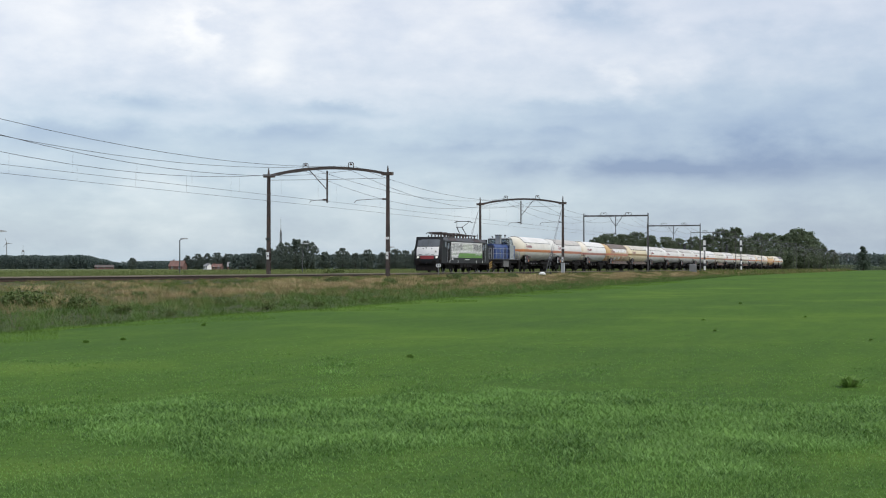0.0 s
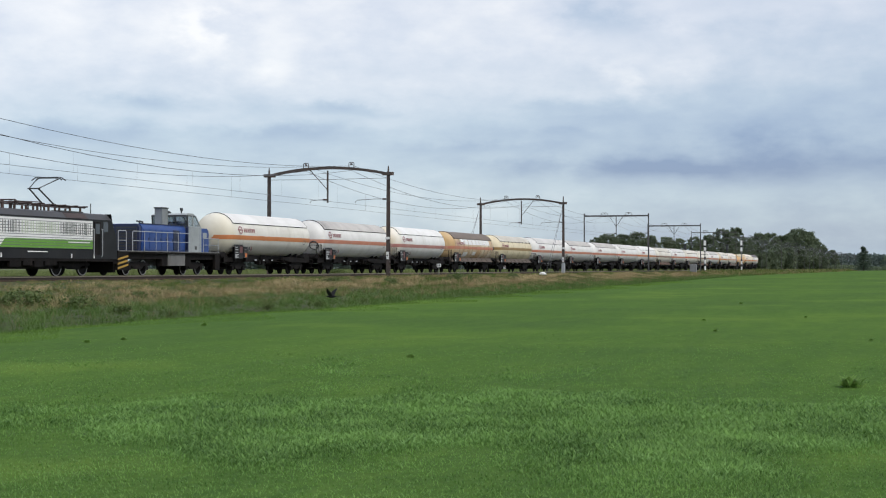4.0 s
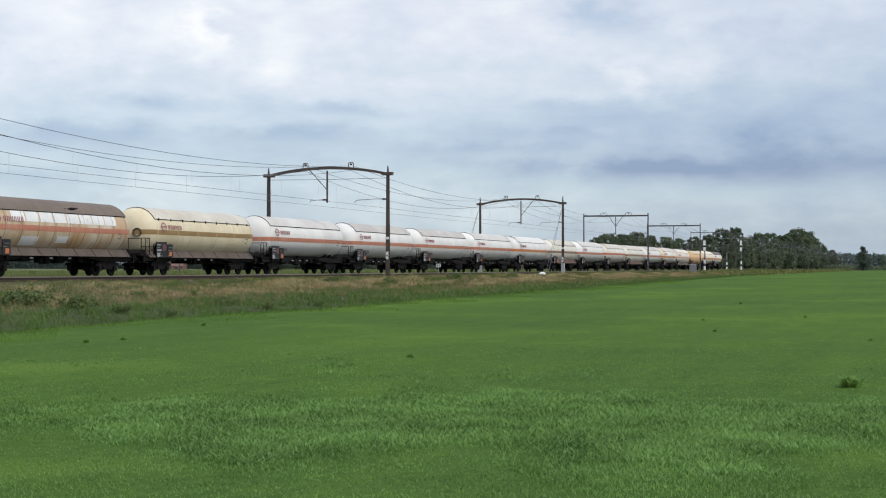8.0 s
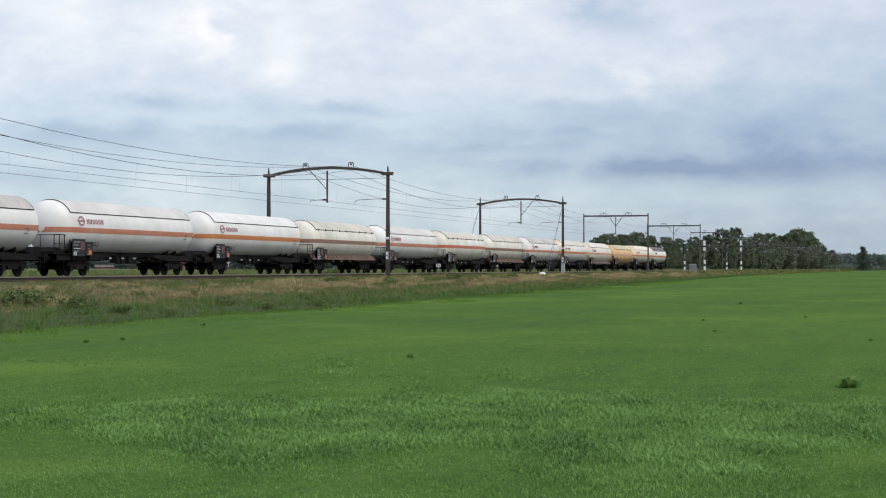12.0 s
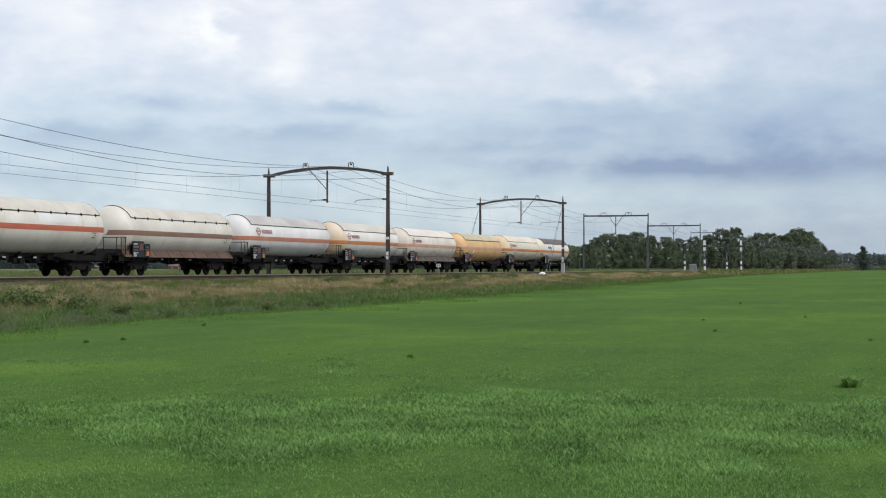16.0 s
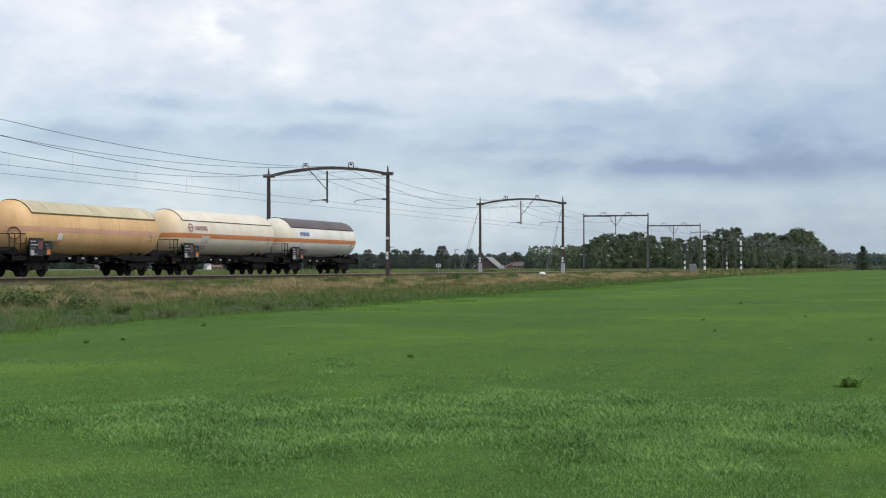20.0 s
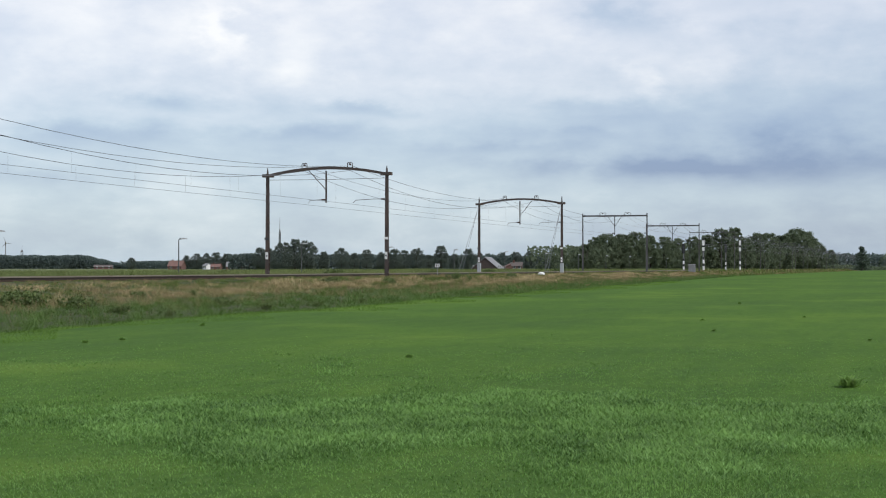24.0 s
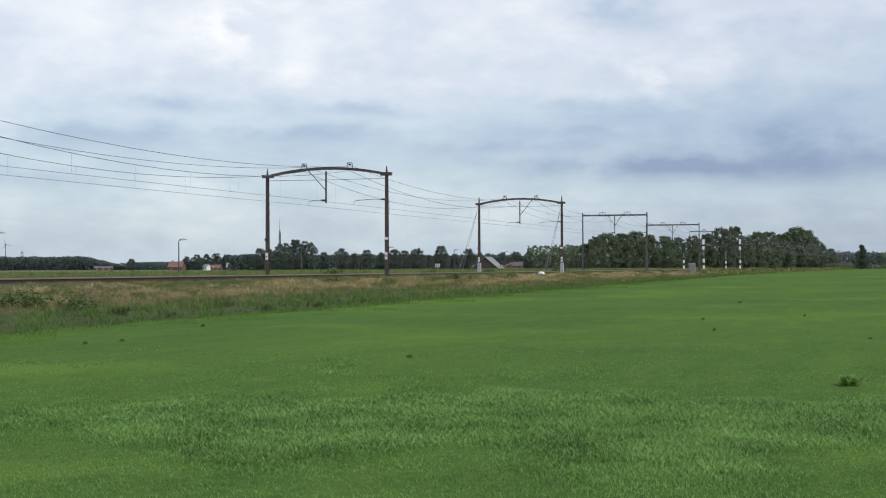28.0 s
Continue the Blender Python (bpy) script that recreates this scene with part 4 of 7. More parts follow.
# rear end of each wagon's tank behind the nose of the train, and how it looks
CONSIST = [(50.8, "first"), (70.1, "grey_ring"), (88.1, "stained"), (106.9, "rusty"), (125.4, "yellow"), (144.0, "plain"), (163.0, "grey"), (182.3, "grey"),
           (201.3, "plain"), (220.2, "bright"), (238.0, "brown"), (257.1, "plain"), (275.0, "cream"), (293.1, "brown"), (312.2, "grey"), (330.0, "amber_end"),
           (349.0, "pale"), (367.6, "amber"), (386.2, "amber_top"), (404.0, "dark_top")]


def build_wagons():
    made, start = {}, 34.0
    for rear, style in CONSIST:
        end = rear + 0.95
        length = round(end - start, 1)
        key = (style, length)
        if key not in made:
            made[key] = tank_wagon(length, *LOOKS[style])
            w = made[key]
        else:
            w = copy_thing(made[key], Matrix.Identity(4))
            for ob in w.children_recursive:
                if ob.name.startswith("wheelset"):
                    WHEELS.append((ob, 0.46))
        TRAIN.append((w, start, length))
        start = end


def loft_front(m, z_list, y_list, face):
    """A piece of a cab's front: face(y, z) gives x."""
    n = len(y_list)
    vs = [(face(y, z), y, z) for z in z_list for y in y_list]
    fs = [(i * n + k, i * n + k + 1, (i + 1) * n + k + 1, (i + 1) * n + k) for i in range(len(z_list) - 1) for k in range(n - 1)]
    return m.add(vs, fs)


def electric_loco():
    L = 19.1      # over the bodies' ends; the buffers stand beyond
    w = thing("electric_locomotive", "dark grey electric locomotive with white and green side panel, pantograph raised", "locomotive")
    hw = 1.49

    def face(y, z, off=0.0):
        base = float(np.interp(z, [0.55, 1.15, 2.35, 3.3, 3.6, 3.72], [0.12, 0.0, 0.16, 0.66, 0.86, 1.0]))
        return base + 0.34 * (abs(y) / hw) ** 2.2 + off

    # the body: side walls, roof slopes and roof, each end rounded in plan
    ys = [-hw, -1.2, -0.8, -0.3, 0.3, 0.8, 1.2, hw]
    m = Mesh()
    zs = [1.0, 1.6, 2.35, 3.0, 3.35]
    for s in (-1, 1):
        vs, n = [], len(zs)
        for z in zs:
            vs += [(face(hw, z), s * hw, z), (3.0, s * hw, z), (L - 3.0, s * hw, z), (L - face(hw, z), s * hw, z)]
        m.add(vs, [(i * 4 + k, i * 4 + k + 1, i * 4 + k + 5, i * 4 + k + 4) for i in range(n - 1) for k in range(3)])
    m.add([(face(hw, 1.0), -hw, 1.0), (L - face(hw, 1.0), -hw, 1.0), (L - face(hw, 1.0), hw, 1.0), (face(hw, 1.0), hw, 1.0)], [(0, 1, 2, 3)])
    body = part("body", m, DARK_GREY, w, smooth=20)
    m = Mesh()
    rz = [(hw, 3.35), (1.22, 3.66), (1.0, 3.72)]
    vs = []
    for y, z in rz + [(-a, b) for a, b in reversed(rz)]:
        vs += [(face(y, z) , y, z), (L - face(y, z), y, z)]
    m.add(vs, [(2 * i, 2 * i + 1, 2 * i + 3, 2 * i + 2) for i in range(len(rz) * 2 - 1)])
    for a, b in ((3.4, 6.2), (12.8, 15.3)):
        m.box(a, b, -1.16, 1.16, 3.70, 3.78)
    part("roof", m, ROOF_GREY, w, "mid-grey sloping roof", smooth=20)
    for a, b in ((3.5, 6.15), (12.9, 15.25)):
        part("roof_hatch", Mesh().add([(a, -1.50, 3.36), (b, -1.50, 3.36), (b, -1.235, 3.665), (a, -1.235, 3.665), (a, -1.47, 3.35), (b, -1.47, 3.35), (b, -1.21, 3.65), (a, -1.21, 3.65)],
             [(0, 1, 2, 3), (4, 7, 6, 5), (0, 4, 5, 1), (3, 2, 6, 7), (0, 3, 7, 4), (1, 5, 6, 2)]), GEAR_BROWN, w, "dark slanting louvre hatch")
    for end in (0, 1):
        def fx(y, z, off=0.0):
            x = face(y, z, off)
            return L - x if end else x
        inner = [-1.2, -0.8, -0.3, 0.3, 0.8, 1.2]
        full = ys
        part("nose", loft_front(Mesh(), [0.95, 1.15, 1.45, 1.9, 2.35, 2.6, 3.0, 3.3, 3.6, 3.72], full, lambda y, z: fx(y, z, 0.0) if z <= 3.36 else fx(y * (1 - (z - 3.35) * 0.8), z)), DARK_GREY, w, smooth=25)
        part("front_panel", loft_front(Mesh(), [1.78, 1.9, 2.35, 2.68], inner, lambda y, z: fx(y, z, -0.02)), WHITE, w, "white front panel", smooth=25)
        scr = part("windscreen", loft_front(Mesh(), [2.74, 3.0, 3.3, 3.46], inner, lambda y, z: fx(y, z, -0.02)), SCREEN, w, "raked windscreen, sky reflection partly put into its grey", smooth=25)
        part("mullion", loft_front(Mesh(), [2.72, 3.1, 3.48], [-0.04, 0.04], lambda y, z: fx(y, z, -0.03)), INK, scr)
        for y in (-0.5, 0.4):
            part("wiper", Mesh().tube([(fx(y, 2.74, -0.04), y, 2.74), (fx(y + 0.3, 3.25, -0.04), y + 0.28, 3.25)], 0.018, 4), INK, scr)
        part("red_panel", loft_front(Mesh(), [1.42, 1.6, 1.76], [-0.72, -0.3, 0.3, 0.72], lambda y, z: fx(y, z, -0.02)), RED, w, "red panel between the lamps", smooth=25)
        for y in (-1.02, 1.02):
            lamp = part("headlight", Mesh().tube([(fx(y, 1.62, 0.0), y, 1.62), (fx(y, 1.62, -0.05), y, 1.62)], 0.13, 12), HEADLIGHT if not end else GLASS, w, "round white headlight" if not end else "dark tail lamp")
            part("lamp_bezel", Mesh().tube([(fx(y * 0.78, 1.62, 0.0), y * 0.78, 1.62), (fx(y * 0.78, 1.62, -0.03), y * 0.78, 1.62)], 0.09, 10), INK, w)
        m = word_bars(Mesh(), 0, 0, 0, 0.5, 0.09, 6, 3 + end)
        m.v = [(fx(-0.3 + vx, 1.88 + vz, -0.02), -0.3 + vx, 1.88 + vz) for vx, vy, vz in m.v]
        part("number_bars", m, INK, w, "dark bars of a number", smooth=0)
        for y, z, w2, h2 in ((-0.98, 2.12, 0.14, 0.14), (0.55, 1.86, 0.4, 0.06), (-0.75, 1.86, 0.3, 0.05), (0.05, 2.52, 0.16, 0.1)):
            part("front_mark", loft_front(Mesh(), [z, z + h2], [y, y + w2], lambda y, z: fx(y, z, -0.027)), INK, w, "small dark mark", smooth=0)
        part("front_badge", Mesh().tube([(fx(-0.45, 2.48, -0.0), -0.45, 2.48), (fx(-0.45, 2.48, -0.03), -0.45, 2.48)], 0.07, 8).tube([(fx(0.45, 2.48, 0), 0.45, 2.48), (fx(0.45, 2.48, -0.03), 0.45, 2.48)], 0.07, 8), INK, w)
        # lower front: buffer beam, snow plough
        xb = L - 0.25 if end else 0.25
        s = 1 if end else -1
        part("buffer_beam", Mesh().box(min(xb, xb - s * 0.5), max(xb, xb - s * 0.5), -1.42, 1.42, 0.72, 1.36), BLACK, w)
        part("plough", Mesh().add([(xb, -1.3, 0.75), (xb, 1.3, 0.75), (xb + s * 0.18, 1.2, 0.2), (xb + s * 0.18, -1.2, 0.2), (xb - s * 0.3, -1.3, 0.75), (xb - s * 0.3, 1.3, 0.75), (xb - s * 0.1, 1.2, 0.2), (xb - s * 0.1, -1.2, 0.2)],
             [(0, 1, 2, 3), (4, 7, 6, 5), (0, 4, 5, 1), (3, 2, 6, 7), (0, 3, 7, 4), (1, 5, 6, 2)]), BLACK, w)
        buffers(w, xb - s * 0.05, s)
    # cab doors, windows, handrails on each side
    for s in (-1, 1):
        for xd in (2.4, L - 3.15):
            door = part("cab_door", Mesh().box(xd, xd + 0.75, s * (hw + 0.012) - 0.014, s * (hw + 0.012) + 0.014, 1.25, 3.2), BLACK, w, "dark recessed cab door")
            part("window", Mesh().box(xd + 0.12, xd + 0.63, s * (hw + 0.03) - 0.008, s * (hw + 0.03) + 0.008, 2.5, 3.1), GLASS, door)
            for k in (-0.12, 0.87):
                part("grab_rail", Mesh().tube([(xd + k, s * (hw + 0.02), 1.15), (xd + k, s * (hw + 0.09), 1.2), (xd + k, s * (hw + 0.09), 2.75), (xd + k, s * (hw + 0.02), 2.8)], 0.025, 5), SILVER, w, "silver grab rail")
        for xc in (1.52, L - 2.07):
            part("side_window", Mesh().box(xc, xc + 0.55, s * (hw + 0.008) - 0.012, s * (hw + 0.008) + 0.012, 2.62, 3.22), GLASS, w)
        # the panel: white slats with dark joints, a green field, lettering as plain shapes
        y = s * (hw + 0.012)
        def slab(xa, xb, za, zb, a, b, m=None):
            return (m or Mesh()).box(xa, xb, min(y + s * a, y + s * b), max(y + s * a, y + s * b), za, zb)
        pan = part("side_panel", slab(3.78, 15.78, 1.58, 3.26, 0.0, 0.012), SLAT_SHADE, w, "white slatted panel with green field")
        for k in range(11):
            z = 1.60 + k * 0.151
            part("slat", slab(3.82, 15.74, z, z + 0.118, 0.012, 0.03), WHITE, pan)
        # the green field lies on the lower slats, its front edge slanting
        for k in range(4):
            z = 1.60 + k * 0.151
            xa = 6.15 + 0.16 * k
            zt = z + (0.118 if k < 3 else 0.05)
            yo = y + s * 0.031
            part("green_field", Mesh().prism([(xa, z), (15.74, z), (15.74, zt), (xa + 0.11, zt)], min(yo, yo + s * 0.006), max(yo, yo + s * 0.006)), GREEN, pan, "lime green field")
        part("fine_lettering", slab(13.0, 15.4, 1.93, 1.99, 0.037, 0.041), WHITE, pan, "small white lettering bar")
        part("fine_lettering", slab(4.1, 6.0, 1.93, 2.0, 0.031, 0.036), LETTER_GREY, pan, "small grey lettering bar")
        rnd = random.Random(5)
        for word, (xa, count, pitch, tint, said) in enumerate(((4.05, 8, 0.515, LETTER_DARK, "dark lettering as plain bars"), (8.25, 7, 0.555, LETTER_GREY, "pale green lettering as plain bars"), (12.2, 8, 0.425, LETTER_DARK, "dark lettering as plain bars"))):
            m = Mesh()
            for k in range(count):
                x0, wd = xa + k * pitch, pitch * 0.68
                for dx in (0.0, wd * 0.5, wd)[:: 1 if rnd.random() < 0.3 else 2]:
                    slab(x0 + dx * 0.85, x0 + dx * 0.85 + 0.075, 2.40, 3.06, 0.031, 0.036, m)
            part("lettering", m, tint, pan, said, smooth=0)
        # frame below: boxes and data bars
        m = Mesh()
        for xa, xb2, z0 in ((7.2, 8.3, 0.55), (8.5, 9.4, 0.62), (9.6, 10.5, 0.55), (10.7, 11.9, 0.62)):
            m.box(xa, xb2, s * 1.38 - 0.1, s * 1.38 + 0.1, z0, 1.02)
        part("equipment_box", m, BLACK, w)
        m = Mesh()
        for xa in (3.25, 6.3, 13.4, 15.9):
            m.box(xa, xa + 0.12, s * (hw + 0.01) - 0.006, s * (hw + 0.01) + 0.006, 1.05, 1.3)
        m.box(4.0, 4.6, s * (hw + 0.01) - 0.006, s * (hw + 0.01) + 0.006, 1.36, 1.5)
        m.box(8.9, 10.9, s * (hw + 0.01) - 0.006, s * (hw + 0.01) + 0.006, 1.36, 1.42)
        part("marking_bars", m, WHITE, w, "small white marks")
        part("sole_bar", Mesh().box(0.9, L - 0.9, s * 1.44 - 0.05, s * 1.44 + 0.05, 0.86, 1.02), BLACK, w)
    for xb in (L / 2 - 4.8, L / 2 + 4.8):
        bogie(w, xb, 2.9, 0.6)
    part("under_tank", Mesh().box(7.1, 12.0, -1.1, 1.1, 0.42, 1.0), BLACK, w)
    # roof gear: insulators, bus bars, two folded pantographs and the raised one
    for k in range(12):
        x = 3.3 + k * 1.16
        for y in (-0.5, 0.5):
            part("roof_insulator", Mesh().tube([(x, y, 3.72), (x, y, 4.02)], 0.07, 7), PORCELAIN, w)
    for y in (-0.5, 0.5):
        part("bus_bar", Mesh().tube([(3.3, y, 4.06), (16.6, y, 4.06)], 0.035, 5), GEAR_BROWN, w)
    for x in (2.9, 4.6, 8.9):
        base = part("folded_pantograph", Mesh().tube([(x - 0.15, -0.95, 4.1), (x - 0.1, -0.75, 4.24), (x - 0.1, 0.75, 4.24), (x - 0.15, 0.95, 4.1)], 0.04, 5), GEAR_BROWN, w, "folded brown pantograph")
        for y in (-0.62, 0.62):
            part("rod", Mesh().tube([(x, y, 4.17), (x + 3.0, y * 0.8, 4.22)], 0.03, 5), GEAR_BROWN, base)
            part("rod", Mesh().tube([(x + 0.3, y, 4.08), (x + 2.6, y, 4.08)], 0.03, 5), GEAR_BROWN, base)
        for dx in (0.2, 1.5, 2.8):
            part("crossbar", Mesh().tube([(x + dx, -0.8, 4.14), (x + dx, 0.8, 4.14)], 0.035, 5), GEAR_BROWN, base)
            part("foot", Mesh().tube([(x + dx, -0.55, 4.1), (x + dx, -0.55, 3.74)], 0.05, 5), GEAR_BROWN, base)
    for x in (7.6, 8.4, 9.2):
        part("breaker", Mesh().tube([(x, -0.2, 3.74), (x, -0.2, 4.2)], 0.1, 7).tube([(x, -0.2, 4.12), (x + 0.6, 0.1, 4.14)], 0.06, 6), GEAR_BROWN, w)
    m = Mesh()
    for y in (-0.55, 0.55):
        m.tube([(12.7, y, 4.1), (16.6, y, 4.1)], 0.045, 5)
    for x in (12.9, 14.0, 15.3, 16.4):
        m.tube([(x, -0.8, 4.12), (x, 0.8, 4.12)], 0.045, 5)
    part("pantograph_base", m, GEAR_BROWN, w)
    pan = part("pantograph_arm", Mesh().tube([(13.4, -0.35, 4.15), (11.85, -0.3, 5.0)], 0.05, 6).tube([(13.4, 0.35, 4.15), (11.85, 0.3, 5.0)], 0.05, 6)
               .tube([(11.85, -0.3, 5.0), (13.4, -0.75, 5.66)], 0.03, 5).tube([(11.85, 0.3, 5.0), (13.4, 0.75, 5.66)], 0.03, 5).tube([(11.85, -0.4, 5.0), (11.85, 0.4, 5.0)], 0.04, 5), INK, w, "raised dark pantograph arm")
    part("collector_strip", Mesh().tube([(13.2, -1.0, 5.54), (13.2, -0.75, 5.70), (13.2, 0.75, 5.70), (13.2, 1.0, 5.54)], 0.035, 5).tube([(13.6, -1.0, 5.54), (13.6, -0.75, 5.70), (13.6, 0.75, 5.70), (13.6, 1.0, 5.54)], 0.035, 5), INK, pan)
    part("antenna", Mesh().tube([(17.1, -0.6, 3.7), (17.1, -0.6, 4.35)], 0.03, 5).tube([(1.6, 0.3, 3.7), (1.6, 0.3, 3.9)], 0.06, 6), INK, w)
    TRAIN.append((w, 0.40, L))


mt_lamp, nd_, ln_, bs_ = nodes_of("lit_headlight")
bs_.inputs["Base Color"].default_value = (0.8, 0.8, 0.75, 1)
bs_.inputs["Emission Color"].default_value = (1.0, 0.95, 0.82, 1)
bs_.inputs["Emission Strength"].default_value = 0.35
HEADLIGHT = mt_lamp
# base grey lifted: part of the sky's reflection is painted into it
SCREEN = surface("sky_tinted_windscreen", (0.10, 0.11, 0.12), 0.12, 0, 0.15, relief=0)
SCREEN.node_tree.nodes["Principled BSDF"].inputs["Specular IOR Level"].default_value = 0.9
CAB_GREY = surface("cab_grey_paint", (0.33, 0.36, 0.37), 0.45, 0, 0.15, 1.0, 20, dirt=(0.2, 0.2, 0.19), dirt_amount=0.2)
STACK_GREY = surface("stack_grey_paint", (0.24, 0.26, 0.27), 0.5, 0, 0.2, 1.0, 20, dirt=(0.1, 0.1, 0.095), dirt_amount=0.4)
STEEL_BLUE = surface("grey_blue_paint", (0.15, 0.17, 0.22), 0.45, 0, 0.15, 1.0, 20)
# shade in the gaps between the slats, put into a grey colour
SLAT_SHADE = surface("slat_joint_painted_shade", (0.16, 0.165, 0.17), 0.5, 0, 0.15)
LETTER_DARK = surface("dark_grey_lettering", (0.10, 0.115, 0.105), 0.5, 0, 0.2)
LETTER_GREY = surface("pale_green_lettering", (0.42, 0.50, 0.34), 0.5, 0, 0.1)


def diesel_loco():
    w = thing("diesel_locomotive", "blue diesel shunting locomotive with grey cab end and silver railings", "locomotive")
    L = 14.6
    part("frame", Mesh().box(0.3, L - 0.3, -1.30, 1.30, 1.05, 1.5), BLACK, w)
    part("deck_lip", Mesh().box(0.3, L - 0.3, -1.47, -1.40, 1.40, 1.5), BLACK, w)
    part("deck", Mesh().box(0.25, L - 0.25, -1.5, 1.5, 1.5, 1.56), FUEL_GREY, w, "grey walkway deck")
    hood = part("engine_hood", Mesh().prism([(-1.12, 1.56), (-1.16, 3.02), (-1.0, 3.30), (1.0, 3.30), (1.16, 3.02), (1.12, 1.56)], 3.8, 9.8, "x"), BLUE, w, "blue engine hood with side doors")
    part("radiator_housing", Mesh().prism([(-1.05, 1.56), (-1.10, 3.02), (-0.95, 3.26), (0.95, 3.26), (1.10, 3.02), (1.05, 1.56)], 3.5, 3.8, "x"), NIGHT_BLUE, hood, "dark blue front housing")
    part("grille", Mesh().box(3.46, 3.5, -0.95, 0.55, 1.66, 3.1), INK, hood, "dark radiator grille")
    for k in range(7):
        part("grille_bar", Mesh().box(3.43, 3.46, -0.93, 0.53, 1.74 + 0.2 * k, 1.79 + 0.2 * k), NIGHT_BLUE, hood)
    part("corner_panel", Mesh().box(3.45, 3.5, 0.7, 1.02, 1.62, 3.1), STEEL_BLUE, hood, "grey-blue corner panel")
    for z in (1.95, 2.9):
        part("lamp", Mesh().tube([(3.46, 0.85, z), (3.4, 0.85, z)], 0.1, 10), WHITE, hood, "round lamp")
    for k in range(7):
        xk = 3.95 + 0.82 * k
        part("hood_door", Mesh().box(xk, xk + 0.74, -1.19, -1.15, 1.66, 2.96), NIGHT_BLUE if k == 5 else BLUE, hood, "dark blue hood door" if k == 5 else "")
        part("door_handle", Mesh().box(xk + 0.6, xk + 0.64, -1.21, -1.185, 2.2, 2.4), INK, hood)
    cab_front = part("cab_front", Mesh().box(9.8, 9.88, -1.38, 1.38, 1.56, 3.26), STEEL_BLUE, w, "grey-blue cab front")
    part("cab_door", Mesh().box(9.77, 9.8, -1.34, -1.17, 1.66, 3.2), NIGHT_BLUE, cab_front, "dark cab door beside the hood")
    side = part("cab_side", Mesh().prism([(9.88, 1.56), (11.75, 1.56), (11.75, 3.14), (11.66, 3.26), (9.88, 3.26)], -1.38, 1.38), CAB_GREY, w, "light grey cab side")
    part("side_seam", Mesh().box(10.0, 10.02, -1.388, -1.38, 1.62, 3.22).box(11.5, 11.52, -1.388, -1.38, 1.62, 3.22), STEEL_BLUE, side)
    part("panel_badge", Mesh().box(10.75, 11.0, -1.395, -1.38, 1.72, 1.95), INK, side, "small dark plate")
    rear = part("rear_hood", Mesh().prism([(11.75, 1.56), (13.55, 1.56), (13.55, 2.98), (13.3, 3.2), (11.75, 3.2)], -1.05, 1.05), BLUE, w, "short blue rear hood")
    part("air_intake", Mesh().box(12.6, 13.2, -1.065, -1.05, 2.5, 2.9), CAB_GREY, rear, "pale louvred intake")
    # cab top: raked screens front and rear, dark roof rim
    roof = part("cab_roof", Mesh().prism([(9.62, 3.98), (11.0, 3.98), (10.96, 4.06), (10.7, 4.16), (9.95, 4.16), (9.66, 4.06)], -1.26, 1.26), CAB_GREY, w, "grey cab roof")
    part("roof_edge", Mesh().box(9.58, 11.03, -1.30, -1.26, 3.94, 4.02).box(9.56, 9.62, -1.28, 1.28, 3.92, 4.04), INK, roof, "dark roof rim")
    part("cab_core", Mesh().box(10.1, 11.2, -0.6, 0.7, 3.2, 3.62), INK, w, "dark seats and console inside")
    def raked(x_low, x_high, y0, y1, thick=0.03):
        return Mesh().add([(x_low, y0, 3.26), (x_low, y1, 3.26), (x_high, y1, 3.98), (x_high, y0, 3.98), (x_low + thick, y0, 3.26), (x_low + thick, y1, 3.26), (x_high + thick, y1, 3.98), (x_high + thick, y0, 3.98)],
                          [(0, 1, 2, 3), (4, 7, 6, 5), (0, 4, 5, 1), (3, 2, 6, 7), (0, 3, 7, 4), (1, 5, 6, 2)])
    for x_low, x_high in ((9.80, 9.72), (11.66, 10.98)):
        for y0, y1 in ((-1.26, -0.46), (-0.38, 0.38), (0.46, 1.26)):
            part("end_window", raked(x_low, x_high, y0, y1), CAB_GLASS, w, "dark cab window")
        for y in (-1.30, -0.42, 0.42, 1.30):
            part("pillar", raked(x_low - 0.02, x_high - 0.02, y - 0.045, y + 0.045, 0.08), INK if x_low < 10 else CAB_GREY, w, "dark window pillar" if x_low < 10 else "light grey window pillar")
    for s in (-1, 1):
        y = s * 1.30
        for xa, xb, xc, xd in ((9.88, 10.55, 10.45, 9.80), (10.66, 11.58, 10.94, 10.56)):
            part("window", Mesh().prism([(xa, 3.28), (xb, 3.28), (xc, 3.96), (xd, 3.96)], y - 0.015, y + 0.015), CAB_GLASS, w, "dark cab side window")
        part("pillar", Mesh().prism([(10.54, 3.26), (10.67, 3.26), (10.57, 3.98), (10.44, 3.98)], y - 0.03, y + 0.03), CAB_GREY, w, "light grey window pillar")
        part("cab_sill", Mesh().box(9.8, 11.66, y - 0.04, y + 0.04, 3.22, 3.29), CAB_GREY, w)
    part("exhaust_stack", Mesh().prism([(6.95, 3.2), (7.75, 3.2), (7.75, 4.40), (6.95, 4.40)], -0.9, -0.35), STACK_GREY, w, "square grey exhaust stack")
    part("stack_rim", Mesh().box(6.90, 7.80, -0.94, -0.31, 4.38, 4.46), INK, w)
    part("hood_edge", Mesh().box(3.8, 9.75, -1.06, -1.0, 3.29, 3.33), NIGHT_BLUE, hood)
    for x in (5.2, 5.6):
        part("horn", Mesh().tube([(x, -0.2, 3.3), (x, -0.2, 3.45), (x - 0.35, -0.2, 3.5)], 0.06, 6), INK, w)
